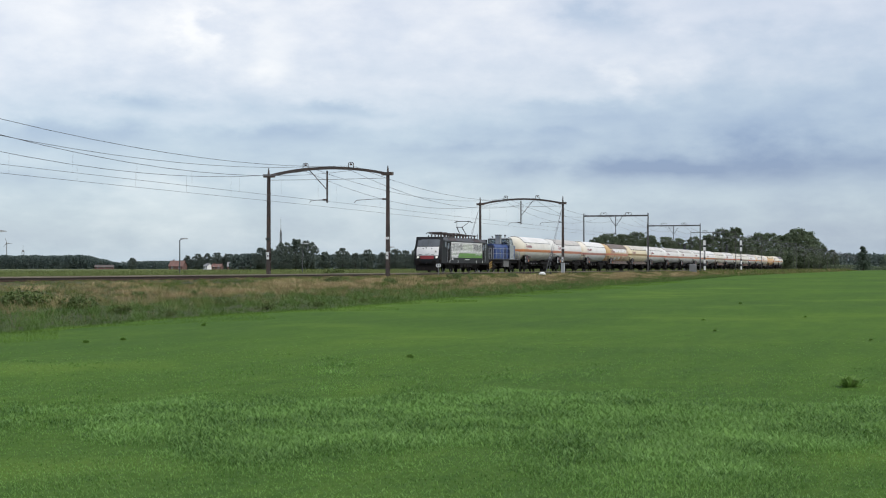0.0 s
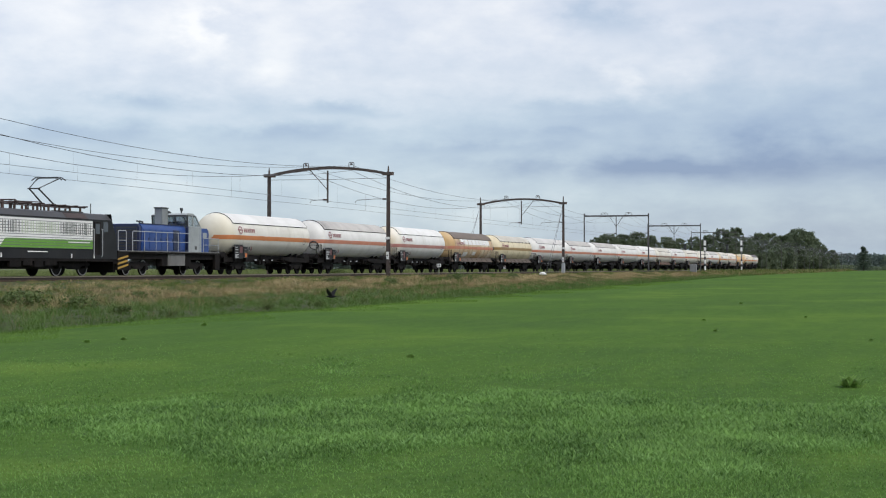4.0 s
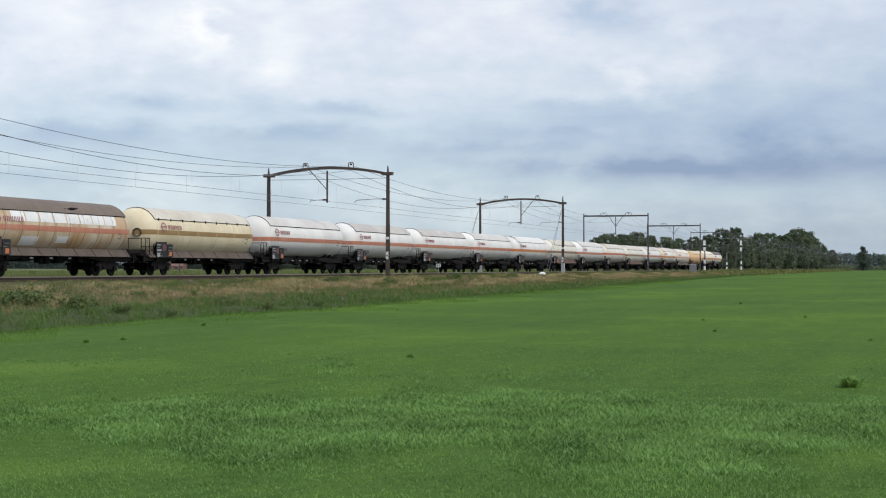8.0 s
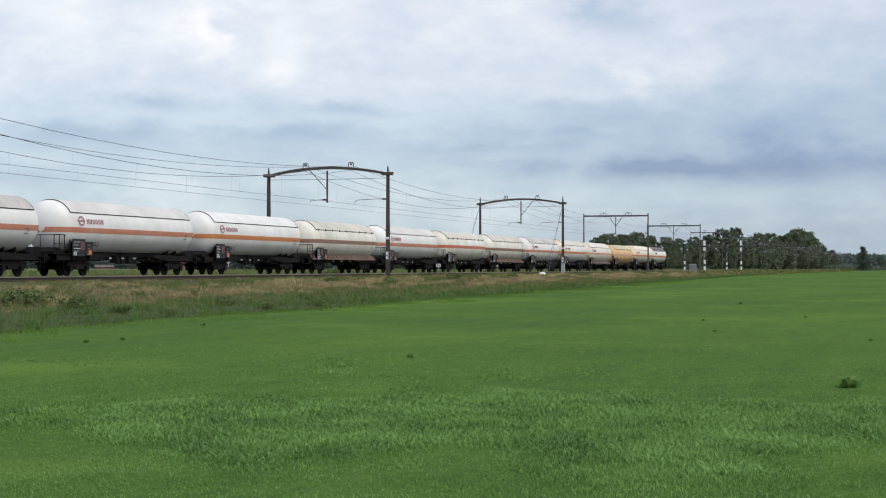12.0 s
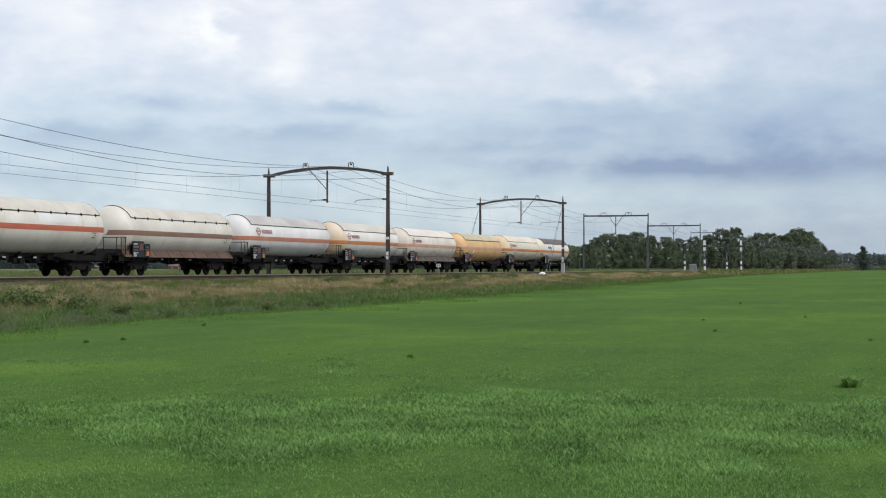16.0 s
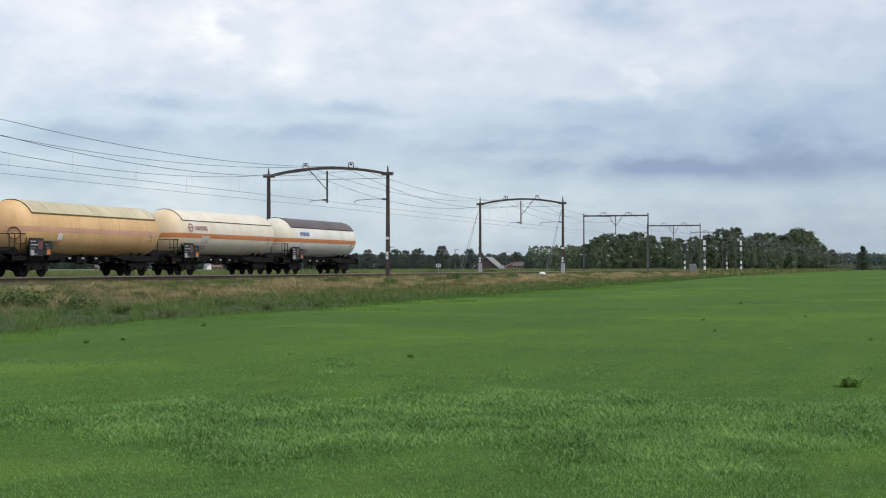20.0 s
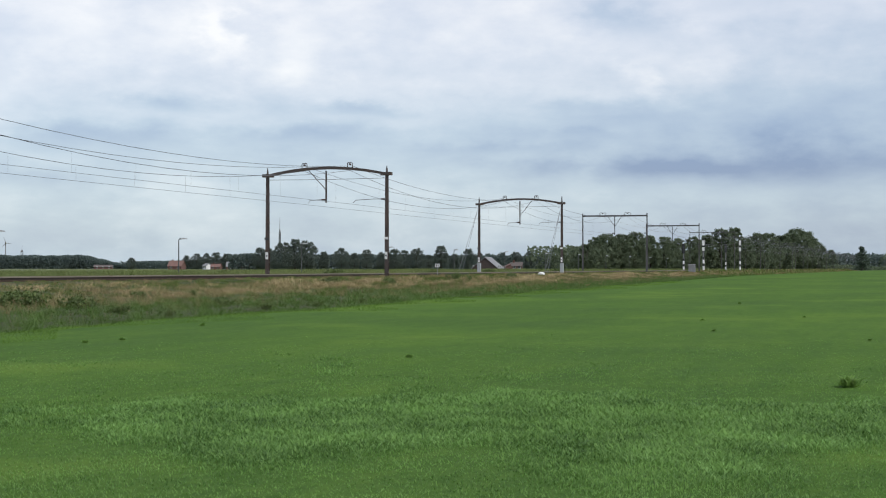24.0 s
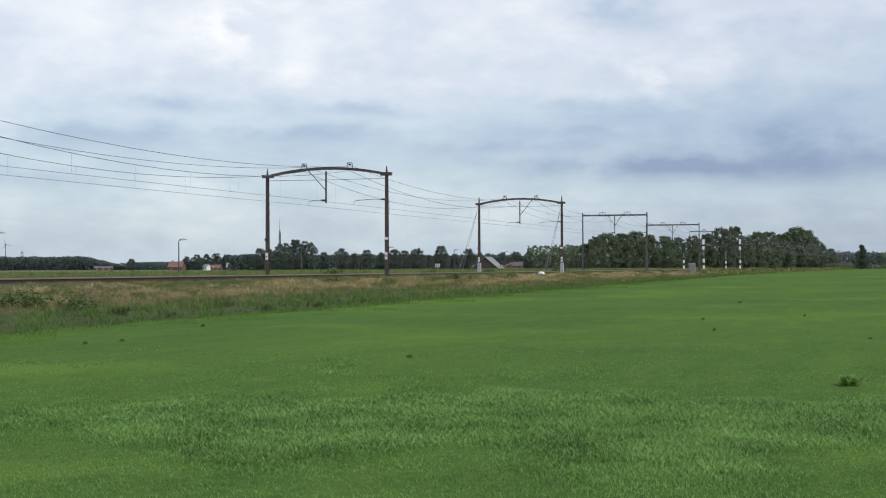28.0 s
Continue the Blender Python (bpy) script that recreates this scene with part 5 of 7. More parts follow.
    for x, y in ((9.9, 0.8), (9.95, 0.2), (10.8, 0.5)):
        part("horn", Mesh().tube([(x, y, 4.14), (x, y, 4.27), (x - 0.3, y, 4.32)], 0.06, 6), INK, w)
    part("beacon", Mesh().tube([(10.1, -0.7, 4.14), (10.1, -0.7, 4.34)], 0.05, 6).tube([(10.1, -0.7, 4.34), (10.1, -0.7, 4.52)], 0.11, 8), INK, w)
    # railings along the walkway
    for s in (-1, 1):
        y = s * 1.46
        for xa, xb in ((0.2, 1.2), (2.0, 9.7)):
            m = Mesh().tube([(xa, y, 1.56), (xa, y, 2.7), (xa + 0.08, y, 2.78), (xb - 0.08, y, 2.78), (xb, y, 2.7), (xb, y, 1.56)], 0.028, 6)
            m.tube([(xa, y, 2.18), (xb, y, 2.18)], 0.022, 5)
            n = max(1, int((xb - xa) / 1.5))
            for k in range(1, n):
                x = xa + (xb - xa) * k / n
                m.tube([(x, y, 1.56), (x, y, 2.78)], 0.022, 5)
            part("railing", m, SILVER, w, "silver tube railing")
        m = Mesh().tube([(11.9, y, 1.56), (11.9, y, 2.5), (L - 0.4, y, 2.5), (L - 0.4, y, 1.56)], 0.028, 6).tube([(12.9, y, 1.56), (12.9, y, 2.5)], 0.022, 5).tube([(11.9, y, 2.05), (L - 0.4, y, 2.05)], 0.022, 5)
        part("railing", m, SILVER, w, "silver tube railing")
        for xs in (0.1, L - 0.9):
            step = part("steps", Mesh().box(xs, xs + 1.3 if xs < 1 else xs + 0.7, s * 1.38 - 0.1, s * 1.38 + 0.1, 0.35, 1.5), BLACK, w, "boarding steps")
            for k in range(3):
                z = 0.4 + 0.27 * k
                if xs > 1:
                    break
                part("hazard_stripe", Mesh().prism([(xs, z), (xs + 1.3, z + 0.22), (xs + 1.3, z + 0.34), (xs, z + 0.12)], s * 1.485 - 0.006, s * 1.485 + 0.006), YELLOW, step, "yellow hazard stripe")
    part("fuel_tank", Mesh().box(6.9, 9.3, -1.38, 1.38, 0.62, 1.46), FUEL_GREY, w, "grey fuel tank")
    part("battery_box", Mesh().box(6.1, 6.8, -1.35, -0.9, 0.6, 1.05).box(9.4, 10.2, -1.35, -0.9, 0.6, 1.05), BLACK, w)
    for xb in (3.4, L - 3.4):
        bogie(w, xb, 2.2, 0.5)
    for s, x in ((-1, 0.3), (1, L - 0.3)):
        part("buffer_beam", Mesh().box(min(x, x - s * 0.2), max(x, x - s * 0.2), -1.4, 1.4, 0.75, 1.5), BLACK, w)
        buffers(w, x, s)
    TRAIN.append((w, 19.1, L))


electric_loco()
diesel_loco()
build_wagons()


# ---- sky: a drifting layer of bright cloud on a far dome ----
# single large banks: bearing and height in radians, half width, half height, strength
GREY_BANKS = [
    (1.517, 0.1168, 0.194, 0.1567, -0.17), (1.438, 0.0659, 0.090, 0.0067, -0.20), (1.506, 0.0748, 0.075, 0.0090, -0.15), (1.420, 0.0632, 0.060, 0.0034, -0.08), (1.090, 0.1083, 0.030, 0.0052, -0.22),
    (1.094, 0.1184, 0.045, 0.0168, -0.07), (1.209, 0.1058, 0.037, 0.0045, -0.23), (1.499, 0.0633, 0.101, 0.0097, -0.13), (1.372, 0.1667, 0.018, 0.0093, -0.18), (1.394, 0.1573, 0.024, 0.0067, -0.13),
    (1.361, 0.1082, 0.037, 0.0048, -0.13), (1.387, 0.0995, 0.045, 0.0052, -0.10), (1.033, 0.0847, 0.067, 0.0071, -0.20), (1.002, 0.0608, 0.032, 0.0075, -0.16), (1.182, 0.0869, 0.045, 0.0056, -0.17),
    (1.298, 0.0791, 0.037, 0.0041, -0.16), (1.350, 0.0877, 0.045, 0.0037, -0.10), (1.364, 0.0677, 0.041, 0.0041, -0.10), (1.141, 0.1589, 0.015, 0.0149, -0.10), (1.058, 0.0446, 0.025, 0.0041, -0.05),
]
WHITE_BANKS = [
    (1.445, 0.0476, 0.101, 0.0056, 0.05), (1.401, 0.1266, 0.014, 0.0157, 0.16), (1.453, 0.1578, 0.045, 0.0097, 0.12), (1.438, 0.1331, 0.020, 0.0119, 0.14), (1.119, 0.1549, 0.016, 0.0194, 0.20),
    (1.167, 0.1342, 0.041, 0.0224, 0.10), (1.030, 0.1451, 0.048, 0.0224, 0.07), (1.316, 0.1421, 0.060, 0.0224, 0.07), (1.167, 0.0332, 0.157, 0.0157, 0.05), (1.338, 0.0389, 0.037, 0.0045, 0.05),
    (1.242, 0.0613, 0.060, 0.0075, 0.06), (1.105, 0.0604, 0.045, 0.0067, 0.05),
]


def cloud_material():
    mt = bpy.data.materials.new("bright_cloud")
    mt.use_nodes = True
    nd, ln = mt.node_tree.nodes, mt.node_tree.links
    nd.clear()
    co = nd.new("ShaderNodeTexCoord").outputs["Object"]
    nm = nd.new("ShaderNodeVectorMath")
    nm.operation = "NORMALIZE"
    ln.new(co, nm.inputs[0])
    way = nm.outputs[0]
    sep = nd.new("ShaderNodeSeparateXYZ")
    ln.new(way, sep.inputs[0])

    def calc(op, a, b):
        m = nd.new("ShaderNodeMath")
        m.operation = op
        for sock, val in zip(m.inputs, (a, b)):
            if isinstance(val, (int, float)):
                sock.default_value = val
            else:
                ln.new(val, sock)
        return m.outputs[0]

    a = tex_noise(nd, ln, way, 5.6, 6, (1, 1, 2.1), 0.5)
    b = tex_noise(nd, ln, way, 14.0, 7, (1, 1, 2.0), 0.56)
    ragged = tex_noise(nd, ln, way, 26.0, 5, (1, 1, 2.0), 0.55)
    az = calc("ARCTAN2", sep.outputs[0], sep.outputs[1])
    az = calc("ADD", az, calc("MULTIPLY", calc("SUBTRACT", ragged, 0.5), 0.09))
    el = calc("ADD", sep.outputs[2], calc("MULTIPLY", calc("SUBTRACT", b, 0.5), 0.03))
    tall = ramp(nd, ln, sep.outputs[2], [(0.0, (0.50,) * 3), (0.045, (0.53,) * 3), (0.07, (0.50,) * 3), (0.095, (0.56,) * 3), (0.125, (0.72,) * 3), (0.17, (0.84,) * 3), (0.5, (0.62,) * 3), (1.0, (0.55,) * 3)])
    total = calc("ADD", calc("MULTIPLY", calc("SUBTRACT", a, 0.5), 0.36), calc("ADD", calc("MULTIPLY", calc("SUBTRACT", b, 0.5), 0.60), tall))
    for c_az, c_el, w, h, s in GREY_BANKS + WHITE_BANKS:
        u = calc("DIVIDE", calc("SUBTRACT", az, c_az), w)
        v = calc("DIVIDE", calc("SUBTRACT", el, c_el), h)
        d2 = calc("ADD", calc("MULTIPLY", u, u), calc("MULTIPLY", v, v))
        total = calc("ADD", total, calc("MULTIPLY", calc("POWER", 2.718, calc("MULTIPLY", d2, -1.0)), s))
    # long low wisps near the horizon
    wisp = tex_noise(nd, ln, way, 24.0, 6, (1, 1, 3.6), 0.58)
    low = ramp(nd, ln, sep.outputs[2], [(0.0, (0.2,) * 3), (0.06, (0.3,) * 3), (0.13, (0.1,) * 3)])
    total = calc("ADD", total, calc("MULTIPLY", calc("SUBTRACT", wisp, 0.5), low))
    col = ramp(nd, ln, total, [(0.0, (0.0, 0.022, 0.02)), (0.25, (0.125, 0.15, 0.115)), (0.5, (0.262, 0.284, 0.205)), (0.75, (0.468, 0.447, 0.325)), (1.0, (0.73, 0.66, 0.455))])
    # low down the cloud is seen through more blue air
    air = ramp(nd, ln, sep.outputs[2], [(0.0, (0.44, 0.54, 0.625)), (0.06, (0.475, 0.515, 0.55)), (0.12, (0.5, 0.5, 0.5))])
    col = mix(nd, ln, 1.0, mix(nd, ln, 1.0, col, air, "MULTIPLY"), (2.0, 2.0, 2.0), "MULTIPLY")
    em = nd.new("ShaderNodeEmission")
    ln.new(col, em.inputs["Color"])
    em.inputs["Strength"].default_value = 1.0
    tr = nd.new("ShaderNodeBsdfTransparent")
    add = nd.new("ShaderNodeAddShader")
    ln.new(em.outputs[0], add.inputs[0])
    ln.new(tr.outputs[0], add.inputs[1])
    out = nd.new("ShaderNodeOutputMaterial")
    ln.new(add.outputs[0], out.inputs["Surface"])
    mt.cycles.emission_sampling = "NONE"
    return mt


def cloud_dome():
    m, n, k = Mesh(), 48, 14
    for i in range(k):
        el = radians(-1.0 + 91.0 * i / k)
        m.v += [(4450 * math.cos(el) * math.cos(2 * math.pi * j / n), 4450 * math.cos(el) * math.sin(2 * math.pi * j / n), 4450 * math.sin(el)) for j in range(n)]
    m.v.append((0, 0, 4450))
    m.f = [(i * n + j, i * n + (j + 1) % n, (i + 1) * n + (j + 1) % n, (i + 1) * n + j) for i in range(k - 1) for j in range(n)]
    m.f += [((k - 1) * n + j, (k - 1) * n + (j + 1) % n, k * n) for j in range(n)]
    return tagged(part("cloud_backdrop", m, cloud_material()), "grey and white layered clouds drifting over a pale sky", "sky", kind="structure")


CLOUDS = cloud_dome()


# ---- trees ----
# distance haze is put into the next three leaf colours, paler and bluer
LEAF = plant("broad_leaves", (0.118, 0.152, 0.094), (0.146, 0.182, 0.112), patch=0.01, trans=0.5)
LEAF_ROW = plant("haze_tinted_row_leaves", (0.106, 0.136, 0.116), (0.130, 0.160, 0.134), patch=0.01, trans=0.5)
LEAF_FAR = plant("haze_tinted_far_leaves", (0.092, 0.124, 0.114), (0.112, 0.148, 0.134), patch=0.03, trans=0.45)
NEEDLE = plant("dark_needles", (0.052, 0.076, 0.058), (0.088, 0.120, 0.084), patch=0.2, trans=0.3)
BARK = surface("tree_bark", (0.075, 0.058, 0.045), 0.9, 0, 0.35, 2, 20, relief=0.6)


def leaf_cloud(rng, centres, radii, count, size):
    """Many small leaf faces on and in a set of uneven clumps."""
    pick = rng.integers(0, len(centres), count)
    d = rng.normal(size=(count, 3))
    d /= np.linalg.norm(d, axis=1, keepdims=True)
    c = centres[pick] + d * radii[pick] * np.minimum(np.abs(rng.normal(size=(count, 1))), 1.5) * 0.85
    a = rng.normal(size=(count, 3))
    a /= np.linalg.norm(a, axis=1, keepdims=True)
    b = np.cross(a, rng.normal(size=(count, 3)))
    b /= np.linalg.norm(b, axis=1, keepdims=True)
    s = size * (0.5 + rng.random((count, 1)))
    v = np.stack([c - a * s, c + b * s * 0.62, c + a * s, c - b * s * 0.62], 1).reshape(-1, 3)
    return v, np.arange(count * 4).reshape(-1, 4)


def tree(seed, height, spread, low, leaves, kind="broad", leaf=None):
    """A tree of unit make-up: tapered trunk, limbs, and a crown of leaf clumps with gaps."""
    rng = np.random.default_rng(seed)
    conifer = kind == "conifer"
    t = thing("tree", "dark rounded tree standing alone at the meadow's end" if kind == "lone" else "broad-leaved tree with dense dark green crown", "tree", "" if kind == "lone" else "trees beyond the railway")
    m = Mesh().tube([(0, 0, -0.3), (0.1 * rng.normal(), 0.1 * rng.normal(), height * 0.3), (0.2 * rng.normal(), 0.2 * rng.normal(), height * 0.75)], height * 0.022, 7, height * 0.006)
    part("trunk", m, BARK, t)
    n = 30 if conifer else 230
    f = rng.random(n)
    ang = rng.random(n) * 2 * np.pi
    z = height * (low + (0.93 - low) * f)
    if conifer:
        reach = spread * (1.02 - f) * (0.6 + 0.5 * rng.random(n))
        size = np.clip(spread * 0.42 * (1.1 - f), 0.4, None)
    else:
        reach = spread * np.sin(np.pi * np.clip(0.18 + 0.72 * f, 0, 1)) * (0.15 + 0.78 * rng.random(n) ** 0.6)
        size = spread * (0.07 + 0.14 * rng.random(n)) * (1.08 - 0.4 * f)
    if kind == "lone":
        reach = spread * (1.05 - f) ** 0.55 * (0.1 + 0.7 * rng.random(n))
        size = spread * (0.22 + 0.12 * rng.random(n)) * (1.15 - 0.75 * f)
    centres = np.stack([reach * np.cos(ang), reach * np.sin(ang), z], 1)
    radii = np.stack([size, size, size * 0.8], 1)
    for c in centres[:5]:
        zb = max(height * 0.12, c[2] - abs(reach.mean()) * 1.1)
        part("limb", Mesh().tube([(0, 0, zb), (c[0] * 0.55, c[1] * 0.55, (zb + c[2]) / 2 + 0.2), tuple(c)], height * 0.009, 5, height * 0.003), BARK, t)
    v, q = leaf_cloud(rng, centres, radii, leaves, height * 0.0135)
    crown = new("crown", big_mesh("crown", v, q, [leaf or (NEEDLE if conifer else LEAF)]))
    crown.parent = t
    return t


ROW = [(607.6, 269.5, 10.1), (645.7, 281.9, 10.2), (601.4, 256.0, 12.2), (607.5, 253.0, 13.7), (613.7, 249.8, 13.3), (653.1, 257.7, 8.9), (646.2, 246.4, 10.3),
       (657.3, 244.2, 8.3), (640.1, 231.9, 9.7), (661.1, 231.7, 8.6), (653.3, 223.2, 10.0), (664.1, 222.0, 9.6), (646.7, 210.5, 10.2), (686.4, 217.5, 7.5),
       (611.7, 188.3, 10.8), (670.8, 200.0, 7.8), (653.5, 188.4, 9.9), (693.5, 194.4, 8.5)]
WOOD = [(462.5, 95.0, 8.8), (483.0, 96.3, 11.3), (494.0, 94.7, 12.6), (500.3, 91.0, 12.6), (511.6, 88.3, 13.4), (518.1, 84.4, 12.5), (529.5, 81.3, 12.3),
        (540.9, 78.0, 11.9), (562.6, 75.7, 13.0), (584.2, 73.4, 14.0), (595.9, 69.4, 16.5), (607.5, 65.5, 17.4), (629.1, 63.5, 13.8), (691.6, 64.3, 17.0)]
WOOD += [(733.9, 62.9, 18.2), (797.1, 61.5, 18.5), (860.7, 58.7, 23.2), (882.6, 55.5, 22.5), (925.2, 53.0, 18.1), (978.1, 51.1, 14.4), (1031.3, 48.1, 13.3),
         (523.0, 102.3, 11.1), (534.3, 99.6, 12.1), (557.2, 93.3, 12.5), (590.2, 87.7, 12.0), (623.7, 81.1, 12.8), (657.4, 73.5, 16.3), (731.3, 71.1, 15.8),
         (837.0, 67.5, 18.4), (921.1, 66.4, 22.1)]
MIDDLE = [(791.2, 217.0, 9.0), (774.0, 204.6, 9.4), (776.2, 197.5, 10.0), (759.0, 185.6, 10.3), (780.6, 183.2, 10.0), (743.7, 167.2, 9.2), (686.9, 147.8, 10.2), (589.6, 123.9, 9.8)]
FARM = [(806.2, 440.4, 7.4), (906.4, 454.8, 9.5), (908.4, 448.3, 10.7), (919.5, 446.3, 11.1), (912.2, 435.9, 11.4), (914.1, 429.8, 10.7), (915.9, 424.1, 10.3), (899.6, 409.0, 10.5)]


def plant_trees():
    rnd = random.Random(3)
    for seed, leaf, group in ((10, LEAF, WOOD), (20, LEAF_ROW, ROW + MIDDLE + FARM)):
        models = [tree(seed + k, 12.0, (4.8, 4.2, 5.4, 4.5, 5.0, 4.0)[k], (0.05, 0.07, 0.03, 0.06, 0.03, 0.05)[k], 22000, leaf=leaf) for k in range(6)]
        used = set()
        for x, y, h in group:
            k = rnd.randrange(6) if len(used) == 6 else len(used)
            made = copy_thing(models[k], Matrix.Identity(4)) if k in used else models[k]
            used.add(k)
            s = h * 1.03 / 12.0
            made.matrix_basis = pose(x, y, ground_z(x, y) - 0.05, 0, 0, rnd.random() * 360) @ Matrix.Diagonal((s * 1.02, s * 1.02, s, 1))
    t = tree(40, 12.4, 4.4, 0.02, 9000, "lone", NEEDLE)
    t.matrix_basis = pose(933.5, 25.6, 0) @ Matrix.Diagonal((1.6, 1.6, 1.22, 1))
    t = tree(41, 10.0, 5.0, 0.08, 2500)
    t.matrix_basis = pose(836.0, 10.2, 0)


plant_trees()


def wood_belt(name, label, points, depth, height, count, leaf_size, seed, material, low=0.0):
    """A far wood: a long mass of leaf faces with an uneven top."""
    rng = np.random.default_rng(seed)
    pts = np.array(points, float)
    seg = np.linalg.norm(np.diff(pts, axis=0), axis=1)
    s = np.concatenate([[0], np.cumsum(seg)])
    u = rng.random(count) * s[-1]
    x, y = np.interp(u, s, pts[:, 0]), np.interp(u, s, pts[:, 1])
    d = rng.random(count) * depth
    across = np.array([-(pts[-1] - pts[0])[1], (pts[-1] - pts[0])[0]])
    across /= np.linalg.norm(across)
    x, y = x + across[0] * d, y + across[1] * d
    top = height * (0.88 + 0.02 * np.sin(u * 0.11 + 2 * np.sin(u * 0.037)) + 0.03 * np.sin(u * 0.43 + d * 0.1 + seed) + 0.05 * rng.random(count))
    if low:
        top = top * np.clip(np.minimum(u, s[-1] - u) / low, 0.25, 1)
    z = top * rng.random(count) ** 0.75
    c = np.stack([x, y, z + ground_np(x, y)], 1)
    a = rng.normal(size=(count, 3))
    a /= np.linalg.norm(a, axis=1, keepdims=True)
    b = np.cross(a, rng.normal(size=(count, 3)))
    b /= np.linalg.norm(b, axis=1, keepdims=True)
    q = leaf_size * (0.5 + rng.random((count, 1)))
    v = np.stack([c - a * q, c + b * q * 0.7, c + a * q, c - b * q * 0.7], 1).reshape(-1, 3)
    tagged(new(name, big_mesh(name, v, np.arange(count * 4).reshape(-1, 4), [material])), label, "woodland", kind="stuff")


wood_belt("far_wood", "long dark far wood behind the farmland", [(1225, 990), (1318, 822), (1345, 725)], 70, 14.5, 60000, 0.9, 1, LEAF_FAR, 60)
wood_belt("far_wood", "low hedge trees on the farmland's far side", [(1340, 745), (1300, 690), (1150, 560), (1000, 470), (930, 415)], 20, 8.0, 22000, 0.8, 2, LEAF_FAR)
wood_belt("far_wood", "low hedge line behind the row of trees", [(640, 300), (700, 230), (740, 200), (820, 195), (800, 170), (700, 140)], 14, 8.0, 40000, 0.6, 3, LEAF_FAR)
wood_belt("far_wood", "undergrowth along the edge of the wood", [(462, 97), (520, 86), (600, 68), (700, 64), (860, 58), (1040, 50)], 18, 8.5, 34000, 0.6, 4, LEAF)
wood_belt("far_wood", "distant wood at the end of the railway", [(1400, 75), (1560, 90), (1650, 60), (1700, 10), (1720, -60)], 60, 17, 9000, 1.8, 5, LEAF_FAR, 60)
wood_belt("far_wood", "hedge at the meadow's far end", [(905, 38), (980, 30), (1050, 16), (1060, -30)], 10, 2.6, 3500, 0.6, 6, LEAF)


# ---- street lamps along the lane beyond the railway ----
def street_lamp():
    p = thing("street_lamp", "slim grey street lamp with flat head beyond the railway", "street lamp", "street lamps along the lane")
    part("post", Mesh().tube([(0, 0, 0), (0, 0, 1.2), (0, 0, 3.75)], 0.075, 8, 0.045), LAMP_GREY, p)
    part("arm", Mesh().tube([(0, 0, 3.7), (0.1, 0, 3.77), (0.35, 0, 3.8)], 0.035, 6), LAMP_GREY, p)
    part("lamp_head", Mesh().prism([(0.2, 3.77), (0.95, 3.81), (0.95, 3.87), (0.5, 3.93), (0.2, 3.89)], -0.14, 0.14), SILVER, p, "flat light grey lamp head")
    return p


first = street_lamp()
for k in range(12):
    x = 96.5 + 29.5 * k
    m = pose(x, 64.0, 0.4, 0, 0, -18)
    if k == 0:
        first.matrix_basis = m
    else:
        copy_thing(first, m)


# ---- signals, cabinet, marker stones and small signs by the railway ----
def signal(x, y, height, boards):
    """A signal: boards lists the white boards as (bottom, top) over the rails; without them it has a round-topped black head."""
    p = thing("railway_signal", "railway signal with white boards on a black backing" if boards else "railway signal with black head on a banded post", "railway signal", "signals beside the track", m=pose(x, y, RAIL - 0.4))
    part("post", Mesh().tube([(0, 0, -0.3), (0, 0, height)], 0.09, 8), GALV, p)
    head = part("signal_head", Mesh().prism([(-0.34, height - 1.9), (0.34, height - 1.9), (0.34, height + 0.2), (0.2, height + 0.4), (-0.2, height + 0.4), (-0.34, height + 0.2)], -0.1, 0.1, "x"), INK, p, "black signal head")
    if boards:
        for z0, z1 in boards:
            part("board", Mesh().box(-0.15, -0.11, -0.25, 0.25, z0 + 0.4, z1 + 0.4), WHITE, p, "white board")
    else:
        for k in range(3):
            z = height - 1.5 + 0.55 * k
            part("hood", Mesh().tube([(-0.1, 0, z), (-0.38, 0, z + 0.02)], 0.17, 10), INK, head)
    for k in range(2):
        part("band", Mesh().tube([(0, 0, 0.5 + 1.3 * k), (0, 0, 1.25 + 1.3 * k)], 0.2, 8), WHITE, p, "white band on the post")
        part("dark_band", Mesh().tube([(0, 0, 1.25 + 1.3 * k), (0, 0, 1.8 + 1.3 * k)], 0.19, 8), INK, p, "black band on the post")
    part("base_box", Mesh().box(-0.3, 0.3, -0.3, 0.3, -0.3, 0.15), CONCRETE, p)
    ladder = part("ladder", Mesh().tube([(0.3, -0.18, 0), (0.3, -0.18, height - 1.9)], 0.02, 4), GALV, p)
    part("ladder_rail", Mesh().tube([(0.3, 0.18, 0), (0.3, 0.18, height - 1.9)], 0.02, 4), GALV, ladder)


signal(305.0, 40.0 + bend(305), 6.2, [(3.95, 4.65), (5.0, 6.0)])
signal(367.0, 39.8 + bend(367), 7.3, [(4.5, 5.4), (5.9, 7.1)])
signal(435.0, 51.5 + bend(435), 7.2, None)
signal(356.0, 51.6 + bend(356), 6.2, None)

cab = thing("relay_cabinet", "grey metal relay cabinet beside the track", "cabinet", m=pose(282.0, 39.0 + bend(282), RAIL - 0.45))
part("body", Mesh().box(-0.4, 0.4, -0.6, 0.6, 0.1, 1.55), GALV, cab)
part("roof", Mesh().prism([(-0.46, 1.55), (0.46, 1.55), (0.38, 1.66), (-0.38, 1.66)], -0.66, 0.66), GALV, cab)
part("plinth", Mesh().box(-0.38, 0.38, -0.58, 0.58, -0.3, 0.1), CONCRETE, cab)
for y in (-0.3, 0.3):
    part("door", Mesh().box(-0.425, -0.4, y - 0.27, y + 0.27, 0.18, 1.48), GALV, cab)

